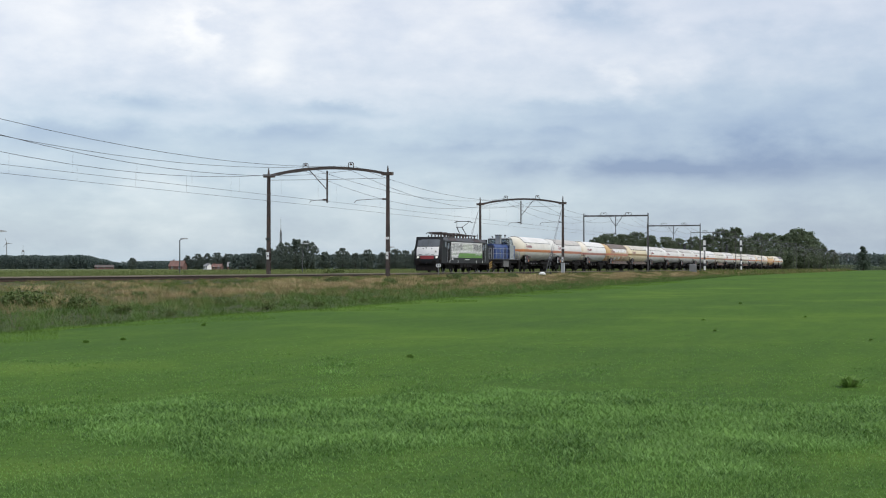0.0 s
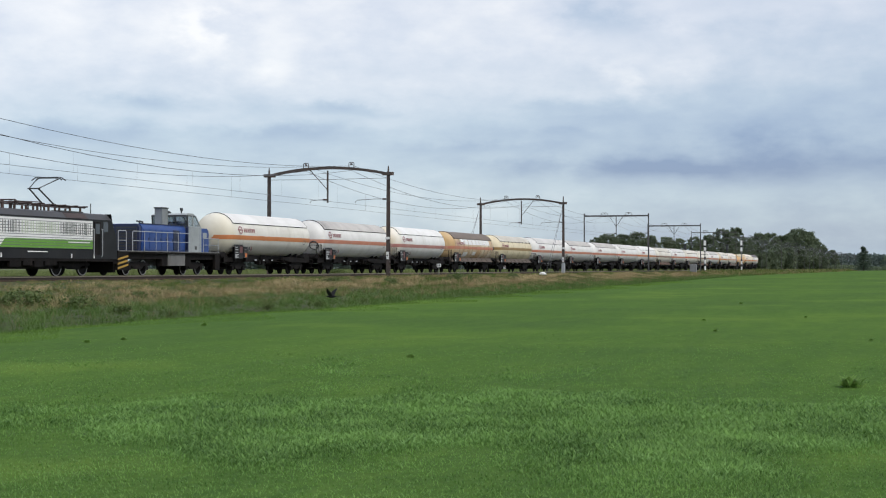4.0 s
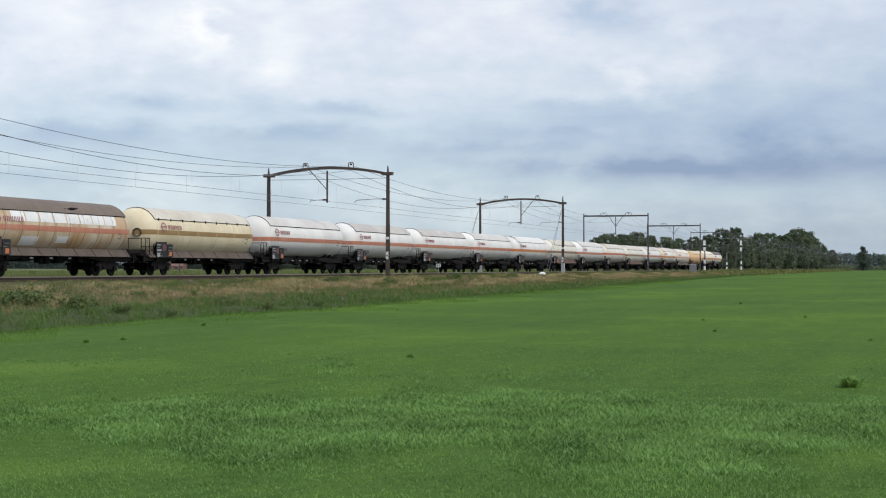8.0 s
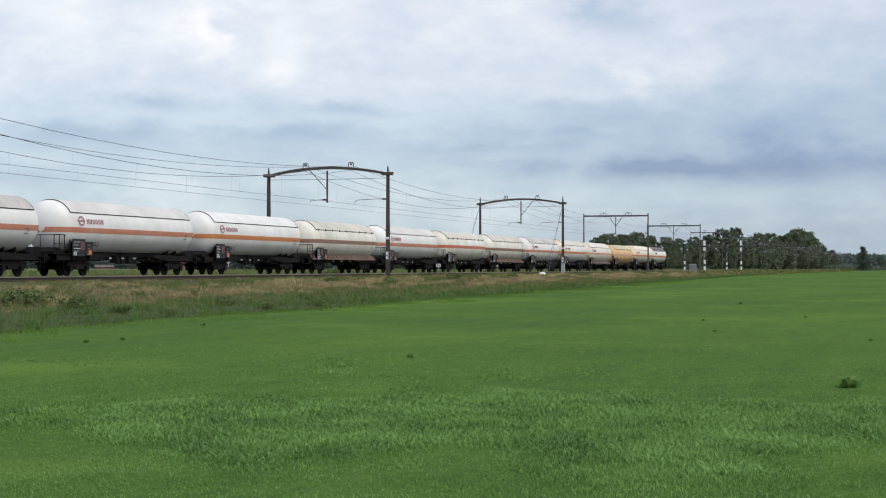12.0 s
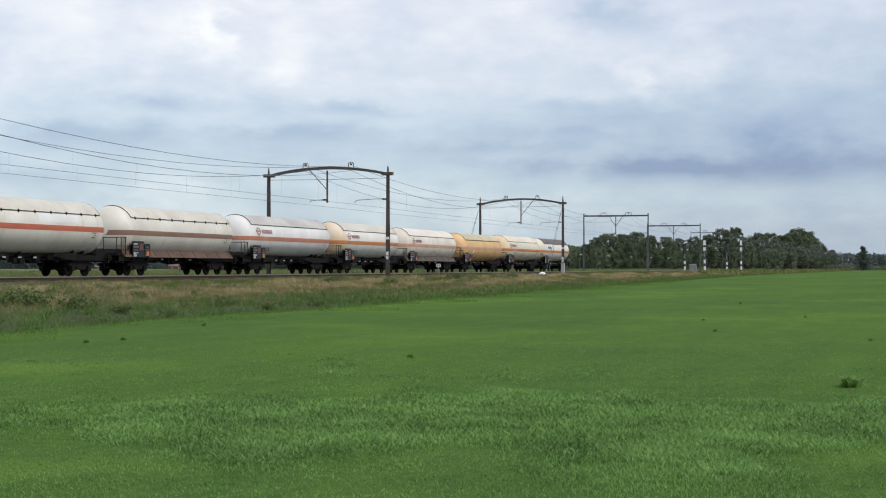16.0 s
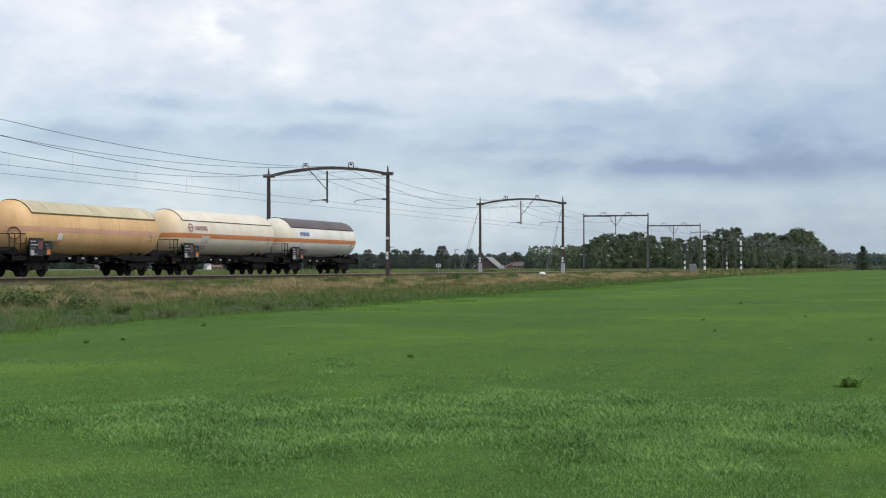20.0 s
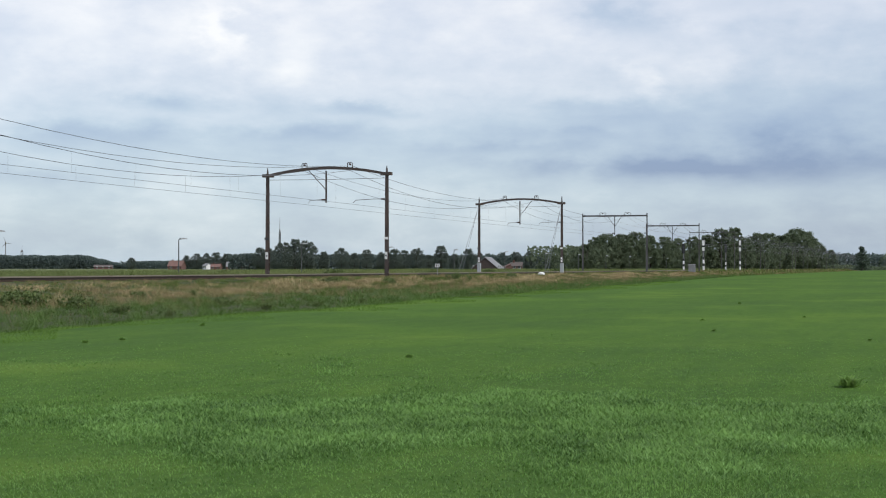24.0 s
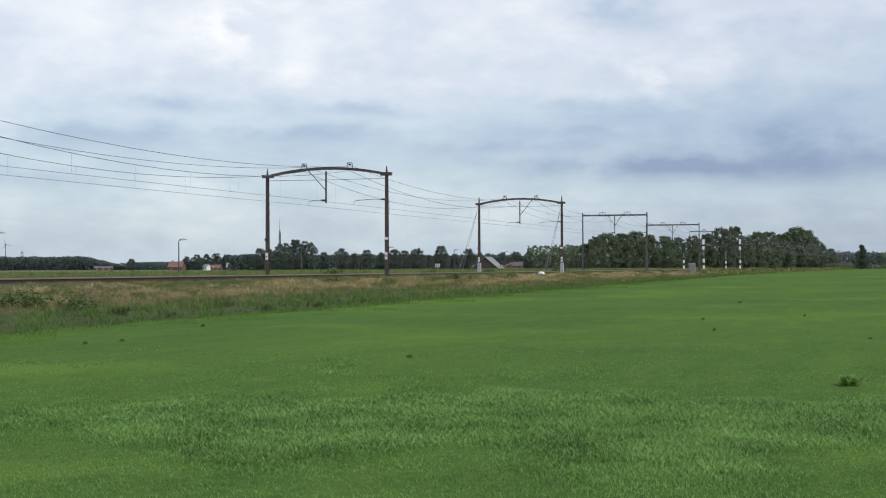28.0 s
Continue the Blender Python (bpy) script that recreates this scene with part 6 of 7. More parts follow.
stone = thing("marker_stone", "rounded white painted concrete block in the verge", "concrete block", m=pose(166.0, 39.3, RAIL - 0.42))
part("block", Mesh().lathe_x([(-0.45, 0.2), (-0.4, 0.34), (-0.2, 0.42), (0.2, 0.42), (0.4, 0.34), (0.45, 0.2)], 0, 0.05, 14), WHITE, stone)

sign = thing("track_sign", "small white sign on a thin post by the track", "sign", m=pose(128.9, 40.0, RAIL - 0.5))
part("post", Mesh().tube([(0, 0, -0.2), (0, 0, 1.35)], 0.03, 6), GALV, sign)
plate = part("plate", Mesh().box(-0.03, -0.01, -0.2, 0.2, 1.06, 1.36), WHITE, sign, "white plate")
part("bars", Mesh().box(-0.036, -0.03, -0.12, -0.04, 1.12, 1.3).box(-0.036, -0.03, 0.04, 0.12, 1.12, 1.3), INK, plate, "dark bars of a number")


# ---- farms in the distance ----
def house(x, y, spin, length, depth, eaves, ridge, wall, roof, label, chimney=True, name="farmhouse"):
    p = thing(name, label, "house" if name == "farmhouse" else "barn", "farm buildings", m=pose(x, y, 0.35, 0, 0, spin))
    h = depth / 2
    part("wall", Mesh().prism([(-h, 0), (h, 0), (h, eaves), (0, ridge - 0.15), (-h, eaves)], -length / 2, length / 2, "x"), wall, p)
    for s in (-1, 1):
        part("roof", Mesh().prism([(0, ridge), (s * (h + 0.4), eaves - 0.25), (s * (h + 0.4), eaves - 0.1), (0, ridge + 0.18)], -length / 2 - 0.3, length / 2 + 0.3, "x"), roof, p)
    n = max(2, int(length / 3.5))
    for s in (-1, 1):
        for k in range(n):
            xc = -length / 2 + length * (k + 0.5) / n
            win = part("window", Mesh().box(xc - 0.55, xc + 0.55, s * h - 0.05, s * h + 0.05, 0.9, 2.2), WHITE, p, "white framed window")
            part("pane", Mesh().box(xc - 0.45, xc + 0.45, s * h - 0.06, s * h + 0.06, 1.0, 2.1), GLASS, win)
    if chimney:
        part("chimney", Mesh().box(length * 0.25, length * 0.25 + 0.7, -0.35, 0.35, ridge - 0.5, ridge + 0.9), BRICK_RED, p)


house(858.8, 437.5, 96, 9, 8, 2.4, 5.6, BRICK_RED, TILE_RED, "red-roofed farmhouse among trees")
house(872.8, 417.0, 100, 6, 6, 2.0, 3.6, BRICK_RED, TILE_RED, "low house with orange-red tiles")
house(880.0, 427.0, 60, 4, 4, 2.6, 3.9, WHITE, TILE_GREY, "small white outbuilding with grey roof", False)
house(869.0, 400.3, 110, 14, 9, 2.2, 4.8, BRICK_RED, TILE_GREY, "dark-roofed farmhouse beside trees")
house(979.4, 557.9, 115, 13, 7, 1.9, 3.2, BRICK_RED, TILE_OLD, "long low grey farm shed", False, "barn")
house(501.9, 137.6, 5, 12, 8.6, 1.2, 4.8, GEAR_BROWN, TILE_GREY, "barn with a steep pale grey roof", False, "barn")
house(600.6, 152.3, 100, 4, 4, 2.1, 3.4, BRICK_RED, TILE_OLD, "dark red brick house behind the field")
house(640.0, 165.0, 20, 12, 6, 1.8, 3.0, BRICK_RED, BRICK_RED, "long low brick outbuilding", False)


def lattice_mast(x, y, height, wide, label, name):
    p = thing(name, label, "mast", m=pose(x, y, 0.3))
    m = Mesh()
    for sx, sy in ((-1, -1), (1, -1), (1, 1), (-1, 1)):
        m.tube([(sx * wide, sy * wide, 0), (sx * wide * 0.5, sy * wide * 0.5, height * 0.72)], 0.16, 5)
    for k in range(12):
        z, z2 = height * 0.06 * k, height * 0.06 * (k + 1)
        a, b = wide * (1 - 0.5 * z / (height * 0.72)), wide * (1 - 0.5 * z2 / (height * 0.72))
        m.tube([(-a, -a, z), (b, -b, z2)], 0.09, 4).tube([(a, -a, z), (a * 0.97, b, z2)], 0.09, 4)
    part("lattice", m, INK, p)
    part("spire", Mesh().tube([(0, 0, height * 0.7), (0, 0, height)], 0.2, 6, 0.06), GALV, p)
    part("antenna", Mesh().box(-wide * 0.8, wide * 0.8, -0.3, 0.3, height * 0.68, height * 0.76), GALV, p)


lattice_mast(924.5, 395.9, 35.0, 0.7, "tall thin steel radio mast behind trees", "radio_mast")
lattice_mast(2273.9, 1452.3, 42.0, 3.0, "far steel tower beyond the wood", "tower")
wt = thing("wind_turbine", "small grey wind turbine far beyond the wood", "wind turbine", m=pose(2614.2, 1706.7, 0.3, 0, 0, 40))
part("tower", Mesh().tube([(0, 0, 0), (0, 0, 50)], 1.1, 10, 0.7), GALV, wt)
part("nacelle", Mesh().box(-3, 3, -1.4, 1.4, 49.2, 52), WHITE, wt)
for k in range(3):
    a = radians(20 + 120 * k)
    part("blade", Mesh().tube([(-3.4, 0, 50.6), (-3.4, 5 * math.sin(a), 50.6 + 5 * math.cos(a)), (-3.4, 11 * math.sin(a), 50.6 + 11 * math.cos(a))], 0.7, 6, 0.25), GALV, wt)


# ---- grass ----
def blades(rng, x, y, height, width, lean, kite=True, a=None):
    """Grass blades at points of the ground, each bent to one side: kites with a broad middle, or plain slivers."""
    n = len(x)
    z = ground_np(x, y) - 0.02
    a = rng.random(n) * 2 * np.pi if a is None else a
    l = lean * height * (0.3 + rng.random(n))
    side = np.stack([np.cos(a + np.pi / 2), np.sin(a + np.pi / 2), np.zeros(n)], 1) * (width * 0.5)[:, None]
    base = np.stack([x, y, z], 1)
    out = np.stack([np.cos(a), np.sin(a), np.zeros(n)], 1)
    up = np.array([0, 0, 1.0])
    tip = base + out * l[:, None] + up * height[:, None]
    if not kite:
        v = np.stack([base - side, base + side, tip], 1).reshape(-1, 3)
        return v, np.arange(n * 3).reshape(-1, 3)
    mid = base + out * (l * 0.32)[:, None] + up * (height * 0.66)[:, None]
    v = np.stack([base, mid - side, mid + side, tip], 1).reshape(-1, 3)
    k = np.arange(n)[:, None] * 4
    return v, np.concatenate([k + np.array([0, 2, 1]), k + np.array([1, 2, 3])], 0)


def waves(x, y, s, seed):
    return 0.5 + 0.25 * np.sin(x * s + seed + 1.7 * np.sin(y * s * 0.8 + seed)) + 0.25 * np.sin(y * s * 1.35 - x * s * 0.4 + 2 * seed)


PLUME = plant("pale_plumes", (0.25, 0.19, 0.095), (0.56, 0.45, 0.25), patch=0.3, rough=0.8, trans=0.35)
BRIGHT = plant("broad_bright_blades", (0.098, 0.220, 0.052), (0.250, 0.415, 0.135), patch=0.9, trans=0.4)
FRESH = plant("fresh_rim_blades", (0.078, 0.155, 0.024), (0.140, 0.245, 0.042), patch=0.3, trans=0.4)
GRASS = plant("meadow_blades", (0.044, 0.112, 0.024), (0.195, 0.345, 0.090), patch=0.9, trans=0.45)
TALL_GREEN = plant("verge_green_blades", (0.046, 0.086, 0.015), (0.122, 0.176, 0.036), patch=0.3, trans=0.35)
STRAW = plant("dry_straw_blades", (0.140, 0.105, 0.050), (0.375, 0.292, 0.152), patch=0.3, rough=0.8, trans=0.3)
WEED = plant("dark_bramble", (0.050, 0.082, 0.026), (0.110, 0.152, 0.046), patch=0.5, trans=0.15)
DOCK = plant("dock_leaves", (0.120, 0.220, 0.050), (0.200, 0.330, 0.080), patch=0.5, trans=0.45)
SEEDING = plant("seeding_grass_heads", (0.125, 0.100, 0.052), (0.245, 0.195, 0.110), patch=0.4, rough=0.8, trans=0.3)
LUSH_VERGE = plant("lush_verge_blades", (0.050, 0.104, 0.022), (0.108, 0.186, 0.042), patch=0.4, trans=0.35)
CROP = plant("arable_crop_leaves", (0.070, 0.108, 0.030), (0.185, 0.220, 0.078), patch=0.05, trans=0.3)


def grow(name, label, material, v, f, category="grass"):
    tagged(new(name, big_mesh(name, v, f, [material])), label, category, kind="stuff")


def meadow():
    rng = np.random.default_rng(21)
    # the near part of the meadow, in front of the stand; it thins out with distance
    n = 700000
    d = 8.5 + 34.0 * rng.random(n) ** 1.35
    b = radians(HEADING) + (rng.random(n) - 0.5) * radians(38)
    x, y = d * np.sin(b), d * np.cos(b)
    lush = waves(x, y, 0.36, 1.0) * 0.4 + waves(x, y, 1.1, 2.0) * 0.3 + waves(x, y, 3.3, 2.6) * 0.3
    band = np.exp(-(np.abs(d - 15.7 + 0.8 * np.sin(b * 23.0)) / 2.9) ** 4)
    lush = np.clip((lush - 0.60) * 2.0 + 1.1 * band, 0, 1)
    keep = rng.random(n) < (0.42 + 0.52 * lush) * np.clip((38 - d) / 22, 0, 1) ** 1.6
    keep &= y < np.interp(x, [31, 50], [20.6, 21.2]) - 0.4
    x, y, lush, d = x[keep], y[keep], lush[keep], d[keep]
    m = len(x)
    h = (0.034 + 0.046 * lush) * (0.5 + 0.8 * rng.random(m)) * np.clip(1.5 - d / 44, 0.5, 1)
    w = (0.006 + (0.004 + 0.013 * lush) * rng.random(m)) * np.clip(d / 15, 0.9, 2.4)
    v, f = blades(rng, x, y, h, w, 0.9)
    grow("meadow_grass", "lush green meadow grass, uneven in height", GRASS, v, f)
    # broad bright blades in the lush band
    pick = (lush > 0.45) & (d < 26) & (rng.random(m) < 0.26 * lush)
    x, y, d = x[pick], y[pick], d[pick]
    m = len(x)
    v, f = blades(rng, x, y, 0.045 + 0.040 * rng.random(m), (0.008 + 0.008 * rng.random(m)) * np.clip(d / 15, 0.9, 1.6), 1.1)
    grow("meadow_grass", "broad bright blades in the lush part of the meadow", BRIGHT, v, f)


def tussocks(rng, x, y, count, h, w, spread):
    """Points and leans of blades that spring from tussocks."""
    k = np.repeat(np.arange(len(x)), count)
    n = len(k)
    a = rng.random(n) * 2 * np.pi
    r = np.abs(rng.normal(size=n)) * spread[k]
    return x[k] + r * np.cos(a), y[k] + r * np.sin(a), h[k] * (0.5 + 0.75 * rng.random(n)), w[k] * (0.6 + 0.8 * rng.random(n)), a + rng.normal(size=n) * 0.6


def verge():
    rng = np.random.default_rng(22)
    def strip(n, far_end, power):
        x = 24 + (far_end - 24) * rng.random(n) ** power
        e = np.interp(x, [31, 50, 109, 311, 600, 1200], [21.6, 21.9, 24.1, 32.4, 31.5, 24.5])
        dd = np.maximum(0, x - 150.0)
        f = rng.random(n)
        return x, e - 0.5 + (41.0 - 0.0095 * dd * dd / (dd + 60) - e + 0.5) * f, f
    def spots(x, y):
        return waves(x * 0.6, y, 0.5, 7.0) * 0.4 + waves(x * 0.5, y, 1.3, 7.7) * 0.35 + waves(x, y, 3.1, 3.1) * 0.25
    # a low thatch over all of it
    n = 380000
    x, y, f = strip(n, 320, 1.7)
    far = np.clip(x / 60, 0.8, 3.2)
    dry = rng.random(n) < np.interp(f, [0, 0.2, 0.45, 0.7, 0.85, 1], [0.02, 0.15, 0.6, 0.65, 0.4, 0.35]) * np.clip(6.0 * spots(x, y) - 2.4, 0.06, 1)
    h = (0.07 + 0.15 * spots(x, y)) * (0.5 + 0.75 * rng.random(n)) * np.interp(f, [0, 0.1, 0.3, 0.8, 1.0], [1.0, 1.2, 0.9, 0.7, 0.45]) * (1 + 1.3 * np.clip((x - 55) / 60, 0, 1) * np.clip((f - 0.75) * 4, 0, 1))
    w = (0.007 + 0.007 * rng.random(n)) * far
    low_side = f < 0.30 + 0.10 * np.sin(x * 0.8)
    for part_of, mt, name, label in ((~dry & low_side, LUSH_VERGE, "verge_grass", "lush tall green grass along the meadow's edge"), (~dry & ~low_side, TALL_GREEN, "verge_grass", "rough tall olive green grass on the railway verge"), (dry, STRAW, "dry_grass", "matted straw-coloured grass on the railway verge")):
        v, q = blades(rng, x[part_of], y[part_of], h[part_of], w[part_of], 1.1, False)
        grow(name, label, mt, v, q)
    # tussocks
    n = 11500
    x, y, f = strip(n, 340, 1.6)
    far = np.clip(x / 60, 0.8, 3.0)
    dry = rng.random(n) < np.interp(f, [0, 0.2, 0.42, 0.7, 0.85, 1], [0.0, 0.15, 0.75, 0.8, 0.5, 0.3]) * np.clip(6.5 * spots(x, y) - 2.5, 0.06, 1)
    low = np.interp(f, [0, 0.12, 0.6, 0.85, 1.0], [0.9, 1.1, 0.85, 0.6, 0.3])
    h = (0.10 + 0.22 * rng.random(n)) * low * (1 + 1.3 * np.clip((x - 55) / 60, 0, 1) * np.clip((f - 0.75) * 4, 0, 1))
    w = (0.007 + 0.006 * rng.random(n)) * far
    low_side = f < 0.30 + 0.10 * np.sin(x * 0.8)
    for part_of, mt, name, label, k in ((~dry & low_side, LUSH_VERGE, "verge_grass", "lush grass tussocks along the meadow's edge", 54), (~dry & ~low_side, TALL_GREEN, "verge_grass", "green grass tussocks on the railway verge", 54), (dry, STRAW, "dry_grass", "pale seeding grass tussocks on the railway verge", 60)):
        xs, ys, hs, ws, an = tussocks(rng, x[part_of], y[part_of], k, h[part_of] * (1.0 if k == 54 else 1.2), w[part_of] * (1.0 if k == 54 else 0.8), np.full(part_of.sum(), 0.16))
        v, q = blades(rng, xs, ys, hs, ws, 1.1, False, an)
        grow(name, label, mt, v, q)
    # a haze of seed heads on thin stalks between the green and the straw
    n = 40000
    x, y, f = strip(n, 260, 1.6)
    ok = rng.random(n) < np.interp(f, [0, 0.1, 0.3, 0.55, 0.8], [0.05, 0.35, 1.0, 0.5, 0.0]) * np.clip(2.4 * spots(x + 9, y * 1.3) - 0.5, 0.05, 1)
    x, y = x[ok], y[ok]
    n = len(x)
    v, q = blades(rng, x, y, 0.20 + 0.22 * rng.random(n), (0.006 + 0.006 * rng.random(n)) * np.clip(x / 60, 0.8, 2.6), 0.7)
    grow("seeding_grass", "brownish seed heads over the verge grass", SEEDING, v, q)
    # pale plumes standing in clumps out of the rough grass
    n = 2100
    x, y, f = strip(n, 250, 1.5)
    ok = (f > 0.33) & (f < 0.85) & (spots(x, y) > 0.48)
    x, y = x[ok], y[ok]
    n = len(x)
    xs, ys, hs, ws, an = tussocks(rng, x, y, 50, 0.16 + 0.22 * rng.random(n), 0.009 * np.clip(x / 60, 0.9, 2.6), 0.16 + 0.34 * rng.random(n))
    v, q = blades(rng, xs, ys, hs, ws, 1.25, True, an)
    grow("dry_grass", "pale feathery grass plumes on the railway verge", PLUME, v, q)
    # short fresh grass along the meadow's rim
    n = 60000
    x = 26 + 150 * rng.random(n) ** 1.5
    e = np.interp(x, [31, 50, 109, 311], [21.6, 21.9, 24.1, 32.4])
    y = e - 0.1 - (2.4 + 1.3 * np.sin(x * 0.5)) * rng.random(n)
    v, q = blades(rng, x, y, 0.04 + 0.06 * rng.random(n), (0.008 + 0.007 * rng.random(n)) * np.clip(x / 50, 0.8, 2.6), 1.0, False)
    grow("meadow_grass", "short fresh yellow-green grass along the meadow's rim", FRESH, v, q)
    # the far reach of the verge
    n = 26000
    x, y, f = strip(n, 900, 1.0)
    ok = x > 300
    x, y, f = x[ok], y[ok], f[ok]
    n = len(x)
    dry = rng.random(n) < 0.05 + 0.45 * spots(x * 0.3, y)
    h, w = 0.25 + 0.35 * rng.random(n), 0.12 + 0.1 * rng.random(n)
    for part_of, mt, name, label in ((~dry, TALL_GREEN, "verge_grass", "far green verge grass"), (dry, STRAW, "dry_grass", "far straw-coloured verge grass")):
        v, q = blades(rng, x[part_of], y[part_of], h[part_of], w[part_of], 0.8, False)
        grow(name, label, mt, v, q)


WEED_SPOTS = [(20.7, 0.74, 0.19), (24.6, 8.14, 0.08), (46.2, 5.93, 0.09), (67.4, 7.04, 0.11), (28.2, 16.49, 0.09), (29.6, 16.4, 0.09), (36.9, 18.03, 0.10), (37.2, 4.5, 0.08), (49.3, 3.12, 0.08), (16.6, 4.85, 0.05), (33.1, 0.76, 0.06)]


def weeds():
    rng = np.random.default_rng(31)
    rnd = random.Random(4)
    model = None
    for x, y, s in WEED_SPOTS:
        if model is None:
            model = b = thing("weed_tuft", "small dark weed tuft in the meadow", "weed", "weeds in the meadow")
            n = 120
            a = rng.random(n) * 2 * np.pi
            ln_ = 0.5 + 0.6 * rng.random(n)
            hh = 0.35 + 0.75 * rng.random(n)
            base = np.stack([0.25 * rng.normal(size=n), 0.25 * rng.normal(size=n), np.zeros(n)], 1)
            out = np.stack([np.cos(a), np.sin(a), np.zeros(n)], 1)
            side = np.stack([-np.sin(a), np.cos(a), np.zeros(n)], 1) * 0.11
            tip = base + out * ln_[:, None] + np.array([0, 0, 1.0]) * hh[:, None]
            mid = base + out * (ln_ * 0.4)[:, None] + np.array([0, 0, 1.0]) * (hh * 0.7)[:, None]
            v = np.stack([base, mid - side, tip, mid + side], 1).reshape(-1, 3)
            ob = new("leaves", big_mesh("leaves", v, np.arange(n * 4).reshape(-1, 4), [DOCK]))
            ob.parent = model
        else:
            b = copy_thing(model, Matrix.Identity(4))
        b.matrix_basis = pose(x, y, ground_z(x, y) - 0.01, 0, 0, rnd.random() * 360) @ Matrix.Diagonal((s * 0.9, s * 0.9, s * 0.85, 1))


weeds()


def brambles():
    rng = np.random.default_rng(23)
    rnd = random.Random(8)
    model = None
    spots = [(43.5, 27.7, 0.62), (43.8, 26.0, 0.50), (54.9, 29.6, 0.34), (42.3, 23.5, 0.30), (59.4, 29.5, 0.32), (51.5, 24.3, 0.36), (42.6, 27.9, 0.40), (62.4, 35.7, 0.22), (51.7, 22.7, 0.28), (57.0, 22.8, 0.30), (63.3, 23.2, 0.26), (43.4, 22.4, 0.22), (57.3, 35.2, 0.25), (78.0, 32.6, 0.25),
             (88, 34, 0.6), (97, 33.5, 0.5), (118, 35, 0.7), (140, 36, 0.6), (140, 54, 1.0), (171, 54, 0.8), (196, 53.5, 0.9), (236, 53, 1.0)]
    for k, (x, y, s) in enumerate(spots):
        if model is None:
            model = thing("bramble_bush", "low dark green bramble bush in the verge", "bush", "bushes in the verge")
            c = np.concatenate([rng.normal(size=(12, 2)) * 0.55, 0.15 + 0.5 * rng.random((12, 1))], 1)
            v, q = leaf_cloud(rng, c, np.full((12, 3), 0.34), 900, 0.07)
            ob = new("leaves", big_mesh("leaves", v, q, [WEED]))
            ob.parent = model
            st = Mesh()
            for p in c:
                st.tube([(0, 0, -0.1), (p[0] * 0.5, p[1] * 0.5, p[2] * 0.8), tuple(p)], 0.014, 4)
            part("stem_clump", st, BARK, model)
            b = model
        else:
            b = copy_thing(model, Matrix.Identity(4))
        b.matrix_basis = pose(x, y, ground_z(x, y), 0, 0, rnd.random() * 360) @ Matrix.Diagonal((s * 1.2, s * 1.2, s, 1))


def arable():
    rng = np.random.default_rng(24)
    n = 260000
    x = 55 + 620 * rng.random(n) ** 1.4
    y = 58 + 75 * rng.random(n) ** 1.6 + np.array([0.0])
    far = np.clip(x / 90, 0.8, 4.0)
    h = (0.52 + 0.46 * rng.random(n)) * (0.8 + 0.3 * waves(x, y, 0.2, 9.0))
    v, q = blades(rng, x, y, h, (0.028 + 0.03 * rng.random(n)) * far, 0.9, False)
    grow("arable_crop", "knee-high pale green crop in the field beyond the railway", CROP, v, q, "crop")


meadow()
verge()
brambles()
arable()


# ---- a dark bird over the verge ----
FEATHER = matt("dark_feathers", (0.02, 0.02, 0.022), 0.7, 0, 0.3, 8, 40)


def build_bird():
    b = thing("bird", "dark crow-sized bird flying low along the train", "bird")
    prof = [(-0.24, 0.008), (-0.2, 0.022), (-0.16, 0.035), (-0.1, 0.045), (0.0, 0.06), (0.1, 0.05), (0.18, 0.025), (0.24, 0.01)]
    part("body", Mesh().lathe_x(prof, 0, 0, 12), FEATHER, b)
    part("tail", Mesh().prism([(0.18, -0.02), (0.18, 0.02), (0.38, 0.07), (0.40, 0.0), (0.38, -0.07)], -0.006, 0.006, "z"), FEATHER, b)
    part("beak", Mesh().tube([(-0.23, 0, 0), (-0.29, 0, -0.008)], 0.012, 6, 0.003), INK, b)
    wings = []
    for s in (-1, 1):
        outline = [(-0.1, 0.02), (-0.13, 0.18), (-0.08, 0.3), (0.0, 0.43), (0.05, 0.42), (0.07, 0.27), (0.09, 0.02)]
        wings.append((part("wing", Mesh().prism([(x, s * y) for x, y in outline], -0.007, 0.007, "z"), FEATHER, b), s))
    return b, wings


BIRD, BIRD_WINGS = build_bird()
# lift of the wings in degrees, tenth by tenth, while the bird climbs
WING_BEAT = [20, -25, 40, -40, 45, -15, 35, -25, 20, -5, -30, 10, 5, 25, 40, 15]
BIRD_PATH = [(0, 97.4, 22.5, 1.20), (0.8, 85.4, 21.2, 1.17), (1.4, 75.5, 19.8, 1.16), (1.9, 67.6, 18.2, 1.09), (2.1, 64.2, 17.5, 0.87), (2.2, 62.7, 17.1, 0.79), (2.3, 61.2, 16.9, 0.64),
             (2.4, 59.7, 16.7, 0.17), (2.6, 58.7, 16.8, 0.22), (2.8, 57.6, 16.9, 0.24), (3.0, 56.5, 17.1, 0.26), (3.2, 55.3, 17.5, 0.18), (3.4, 54.1, 18.1, 0.11), (3.6, 53.8, 18.9, 0.16),
             (4.4, 55.4, 24.1, 0.98), (5.2, 56.6, 30.2, 2.6), (5.6, 57.0, 32.6, 3.59), (6.0, 56.6, 33.7, 4.76), (6.4, 56.4, 34.3, 5.81), (6.8, 56.4, 34.5, 6.58)]
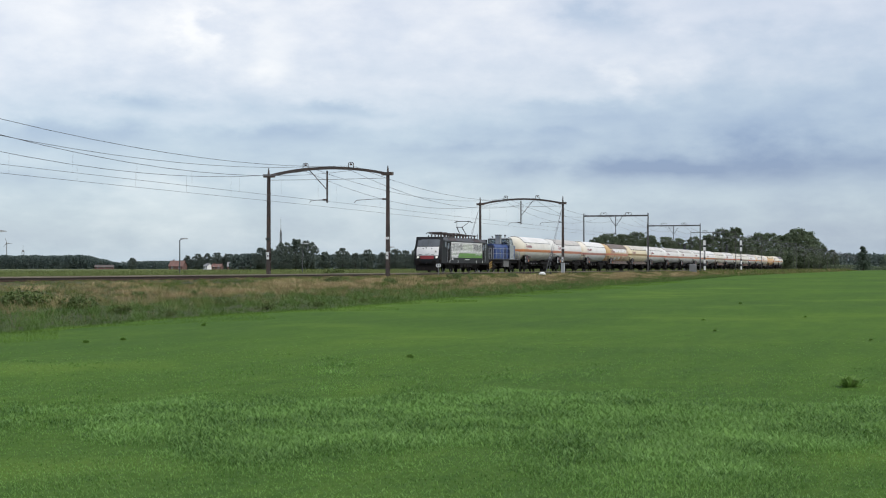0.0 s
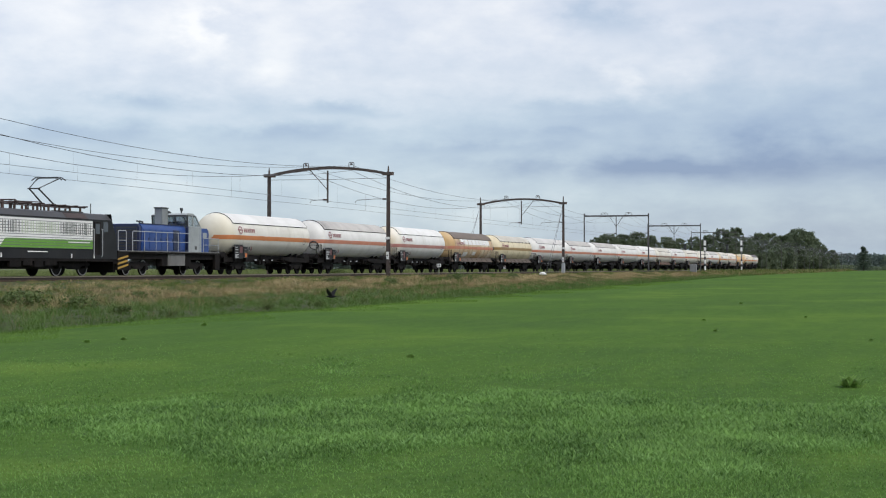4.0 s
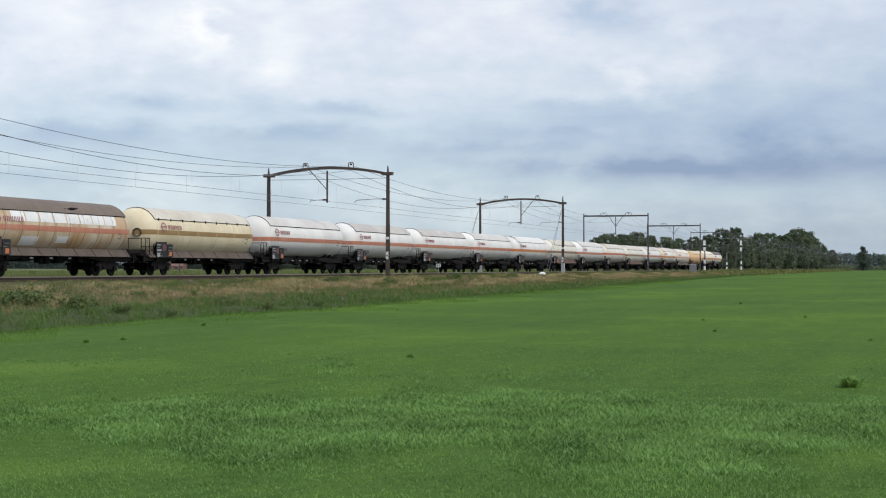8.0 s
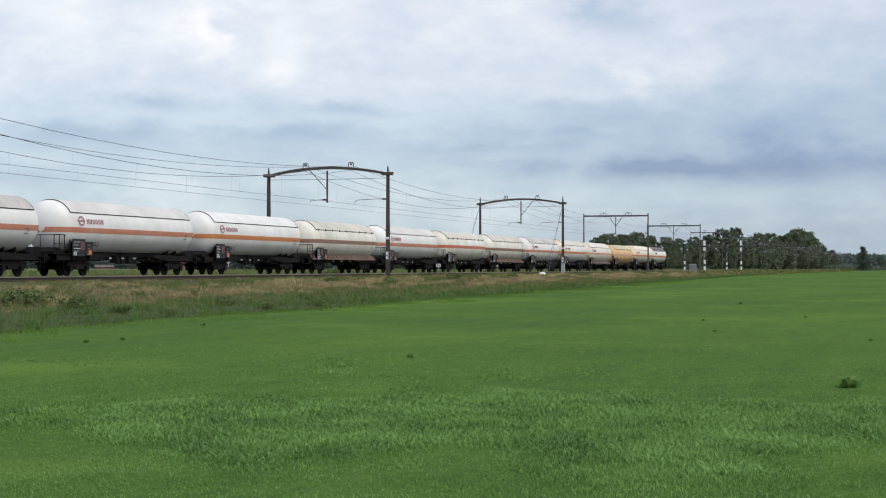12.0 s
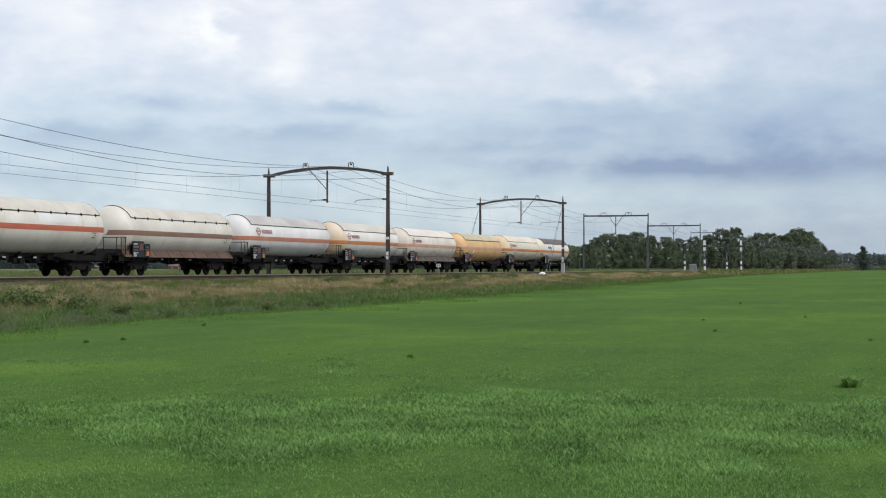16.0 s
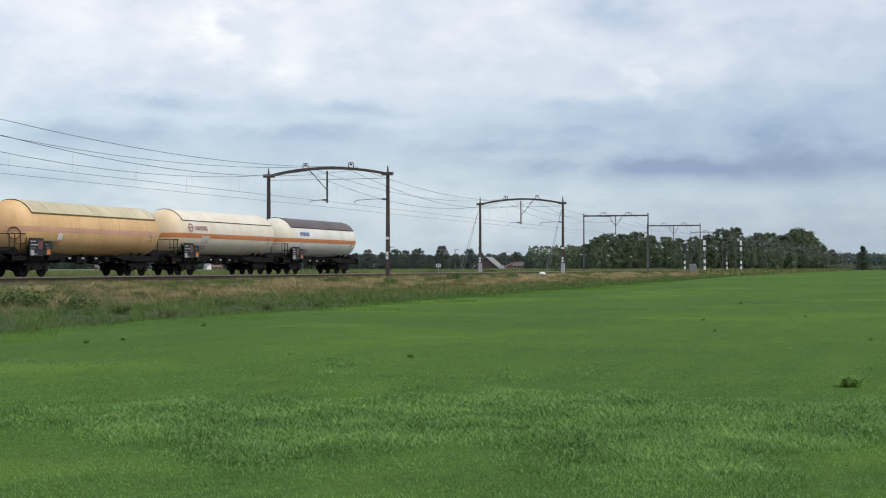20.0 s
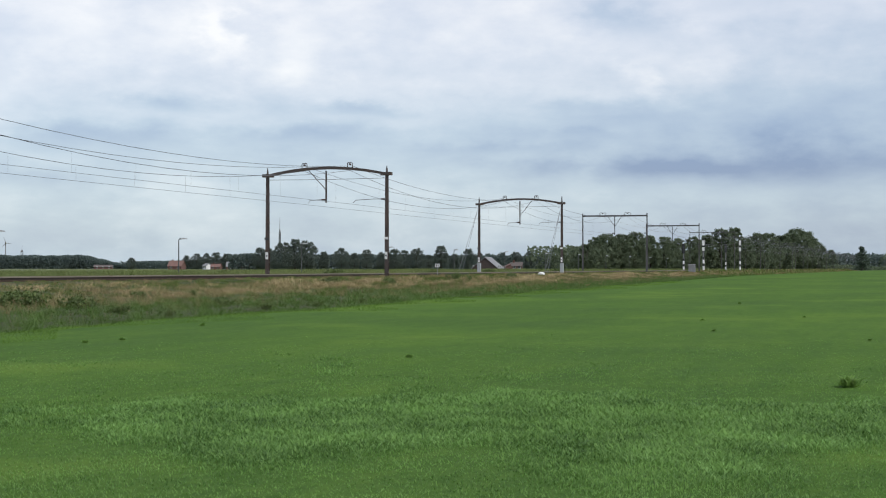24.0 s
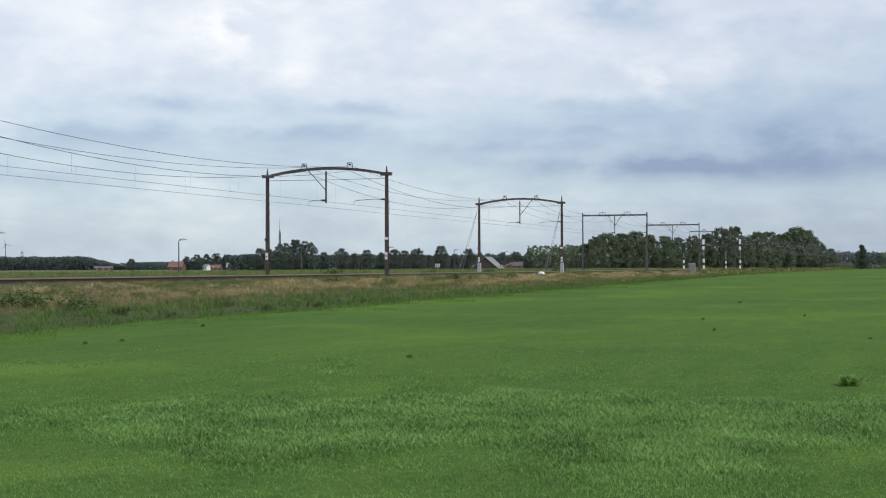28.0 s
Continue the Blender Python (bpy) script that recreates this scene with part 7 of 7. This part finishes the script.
BIRD_PATH += [(7.0, 56.3, 34.8, 6.62), (7.4, 56.3, 34.6, 6.24), (7.8, 56.4, 34.2, 4.88), (8.1, 56.7, 33.5, 3.69), (8.4, 57.1, 32.0, 3.23), (8.8, 59.1, 28.9, 3.26),
              (9.3, 61.2, 25.5, 3.48), (9.6, 63.0, 23.2, 3.41), (9.9, 65.7, 21.0, 3.16), (10.2, 69.7, 18.3, 2.8), (10.5, 73.7, 15.4, 2.85), (10.8, 78.9, 12.0, 3.16),
              (11.1, 84.4, 7.9, 3.61), (11.4, 89.8, 4.0, 3.84), (11.6, 93.5, 2.0, 4.25), (12.2, 102.2, -5.9, 4.94), (13.5, 123.4, -27.2, 6.25)]


# ---- sleepers: the nearer ones of the near track singly, the rest together ----
def sleepers():
    track = next(o for o in scene.objects if o.name == "track")
    far_track = next(o for o in scene.objects if o.name == "track.001")
    prof = Mesh().prism([(-0.14, -0.16), (0.14, -0.16), (0.11, 0.0), (-0.11, 0.0)], -1.26, 1.26).data("sleeper", SLEEPER, 0)
    for k in range(290):
        x = 32 + 0.6 * k
        ob = new("sleeper", prof)
        ob.parent = track
        ob.matrix_basis = pose(x, NEAR_TRACK + bend(x), 0.915, 0, 0, turn(x))
    for tr, yc, x0 in ((track, NEAR_TRACK, 32 + 0.6 * 290), (far_track, FAR_TRACK, 32)):
        m = Mesh()
        x = x0
        while x < 420:
            m.box(x - 0.12, x + 0.12, yc + bend(x) - 1.26, yc + bend(x) + 1.26, 0.75, 0.915)
            x += 0.6
        tagged(part("sleepers", m, SLEEPER, tr, smooth=0), kind="stuff")


sleepers()


# ---- everything that moves ----
def motions():
    # the train: constant speed, along the line of the track
    for ob, offset, length in TRAIN:
        rows = []
        for k in range(0, 29):
            x = 148.9 + offset - SPEED * k
            mid = x + length / 2
            a = turn(mid)
            rows.append((k, Matrix.Translation((mid, FAR_TRACK + bend(mid), RAIL)) @ pose(0, 0, 0, 0, 0, a) @ Matrix.Translation((-length / 2, 0, 0))))
        walk(ob, rows)
    # wheels roll: the wheelsets of one size share their keys
    rolled = {}
    for wheel, r in WHEELS:
        if r not in rolled:
            walk(wheel, [(k / FPS, Matrix.Rotation(-SPEED * k / FPS / r, 4, "Y")) for k in range(28 * FPS + 1)])
            rolled[r] = wheel.animation_data
        else:
            wheel.rotation_mode = "QUATERNION"
            keys = wheel.animation_data_create()
            keys.action = rolled[r].action
            keys.action_slot = rolled[r].action_slot
    # clouds drift slowly to the right
    walk(CLOUDS, [(0, pose(0, 0, 0, 0, 0, 0.55)), (28, pose(0, 0, 0, 0, 0, -0.55))])
    # the bird: comes in low over the verge, rises, circles and leaves
    rows = []
    angle = 20.0
    for (t, x, y, z), (t2, x2, y2, z2) in zip(BIRD_PATH[:-1], BIRD_PATH[1:]):
        want = math.degrees(math.atan2(-(y2 - y), -(x2 - x)))
        if math.hypot(x2 - x, y2 - y) < 0.45:
            want = angle
        step = (want - angle + 180) % 360 - 180
        angle += max(-75, min(75, step))
        rows.append((t, x, y, z, angle))
    rows.append((13.5, *BIRD_PATH[-1][1:], angle))
    rows.append((28.0, 350.0, -230.0, 22.0, angle))
    walk(BIRD, [(t, pose(x, y, z, 0, 0, a)) for t, x, y, z, a in rows])
    for wing, s in BIRD_WINGS:
        rows = []
        for k in range(127):
            t = 0.1 * k
            a = 8 - 38 * math.sin(2 * math.pi * 2.7 * t)
            if 5.65 < t < 7.25:
                a = WING_BEAT[k - 57]
            elif 7.25 < t < 9.65:
                a = 5 + 3 * math.sin(3 * t)
            rows.append((t, pose(0, 0, 0, a * s)))
        rows.append((28.0, pose(0, 0, 0, 0)))
        walk(wing, rows)


motions()
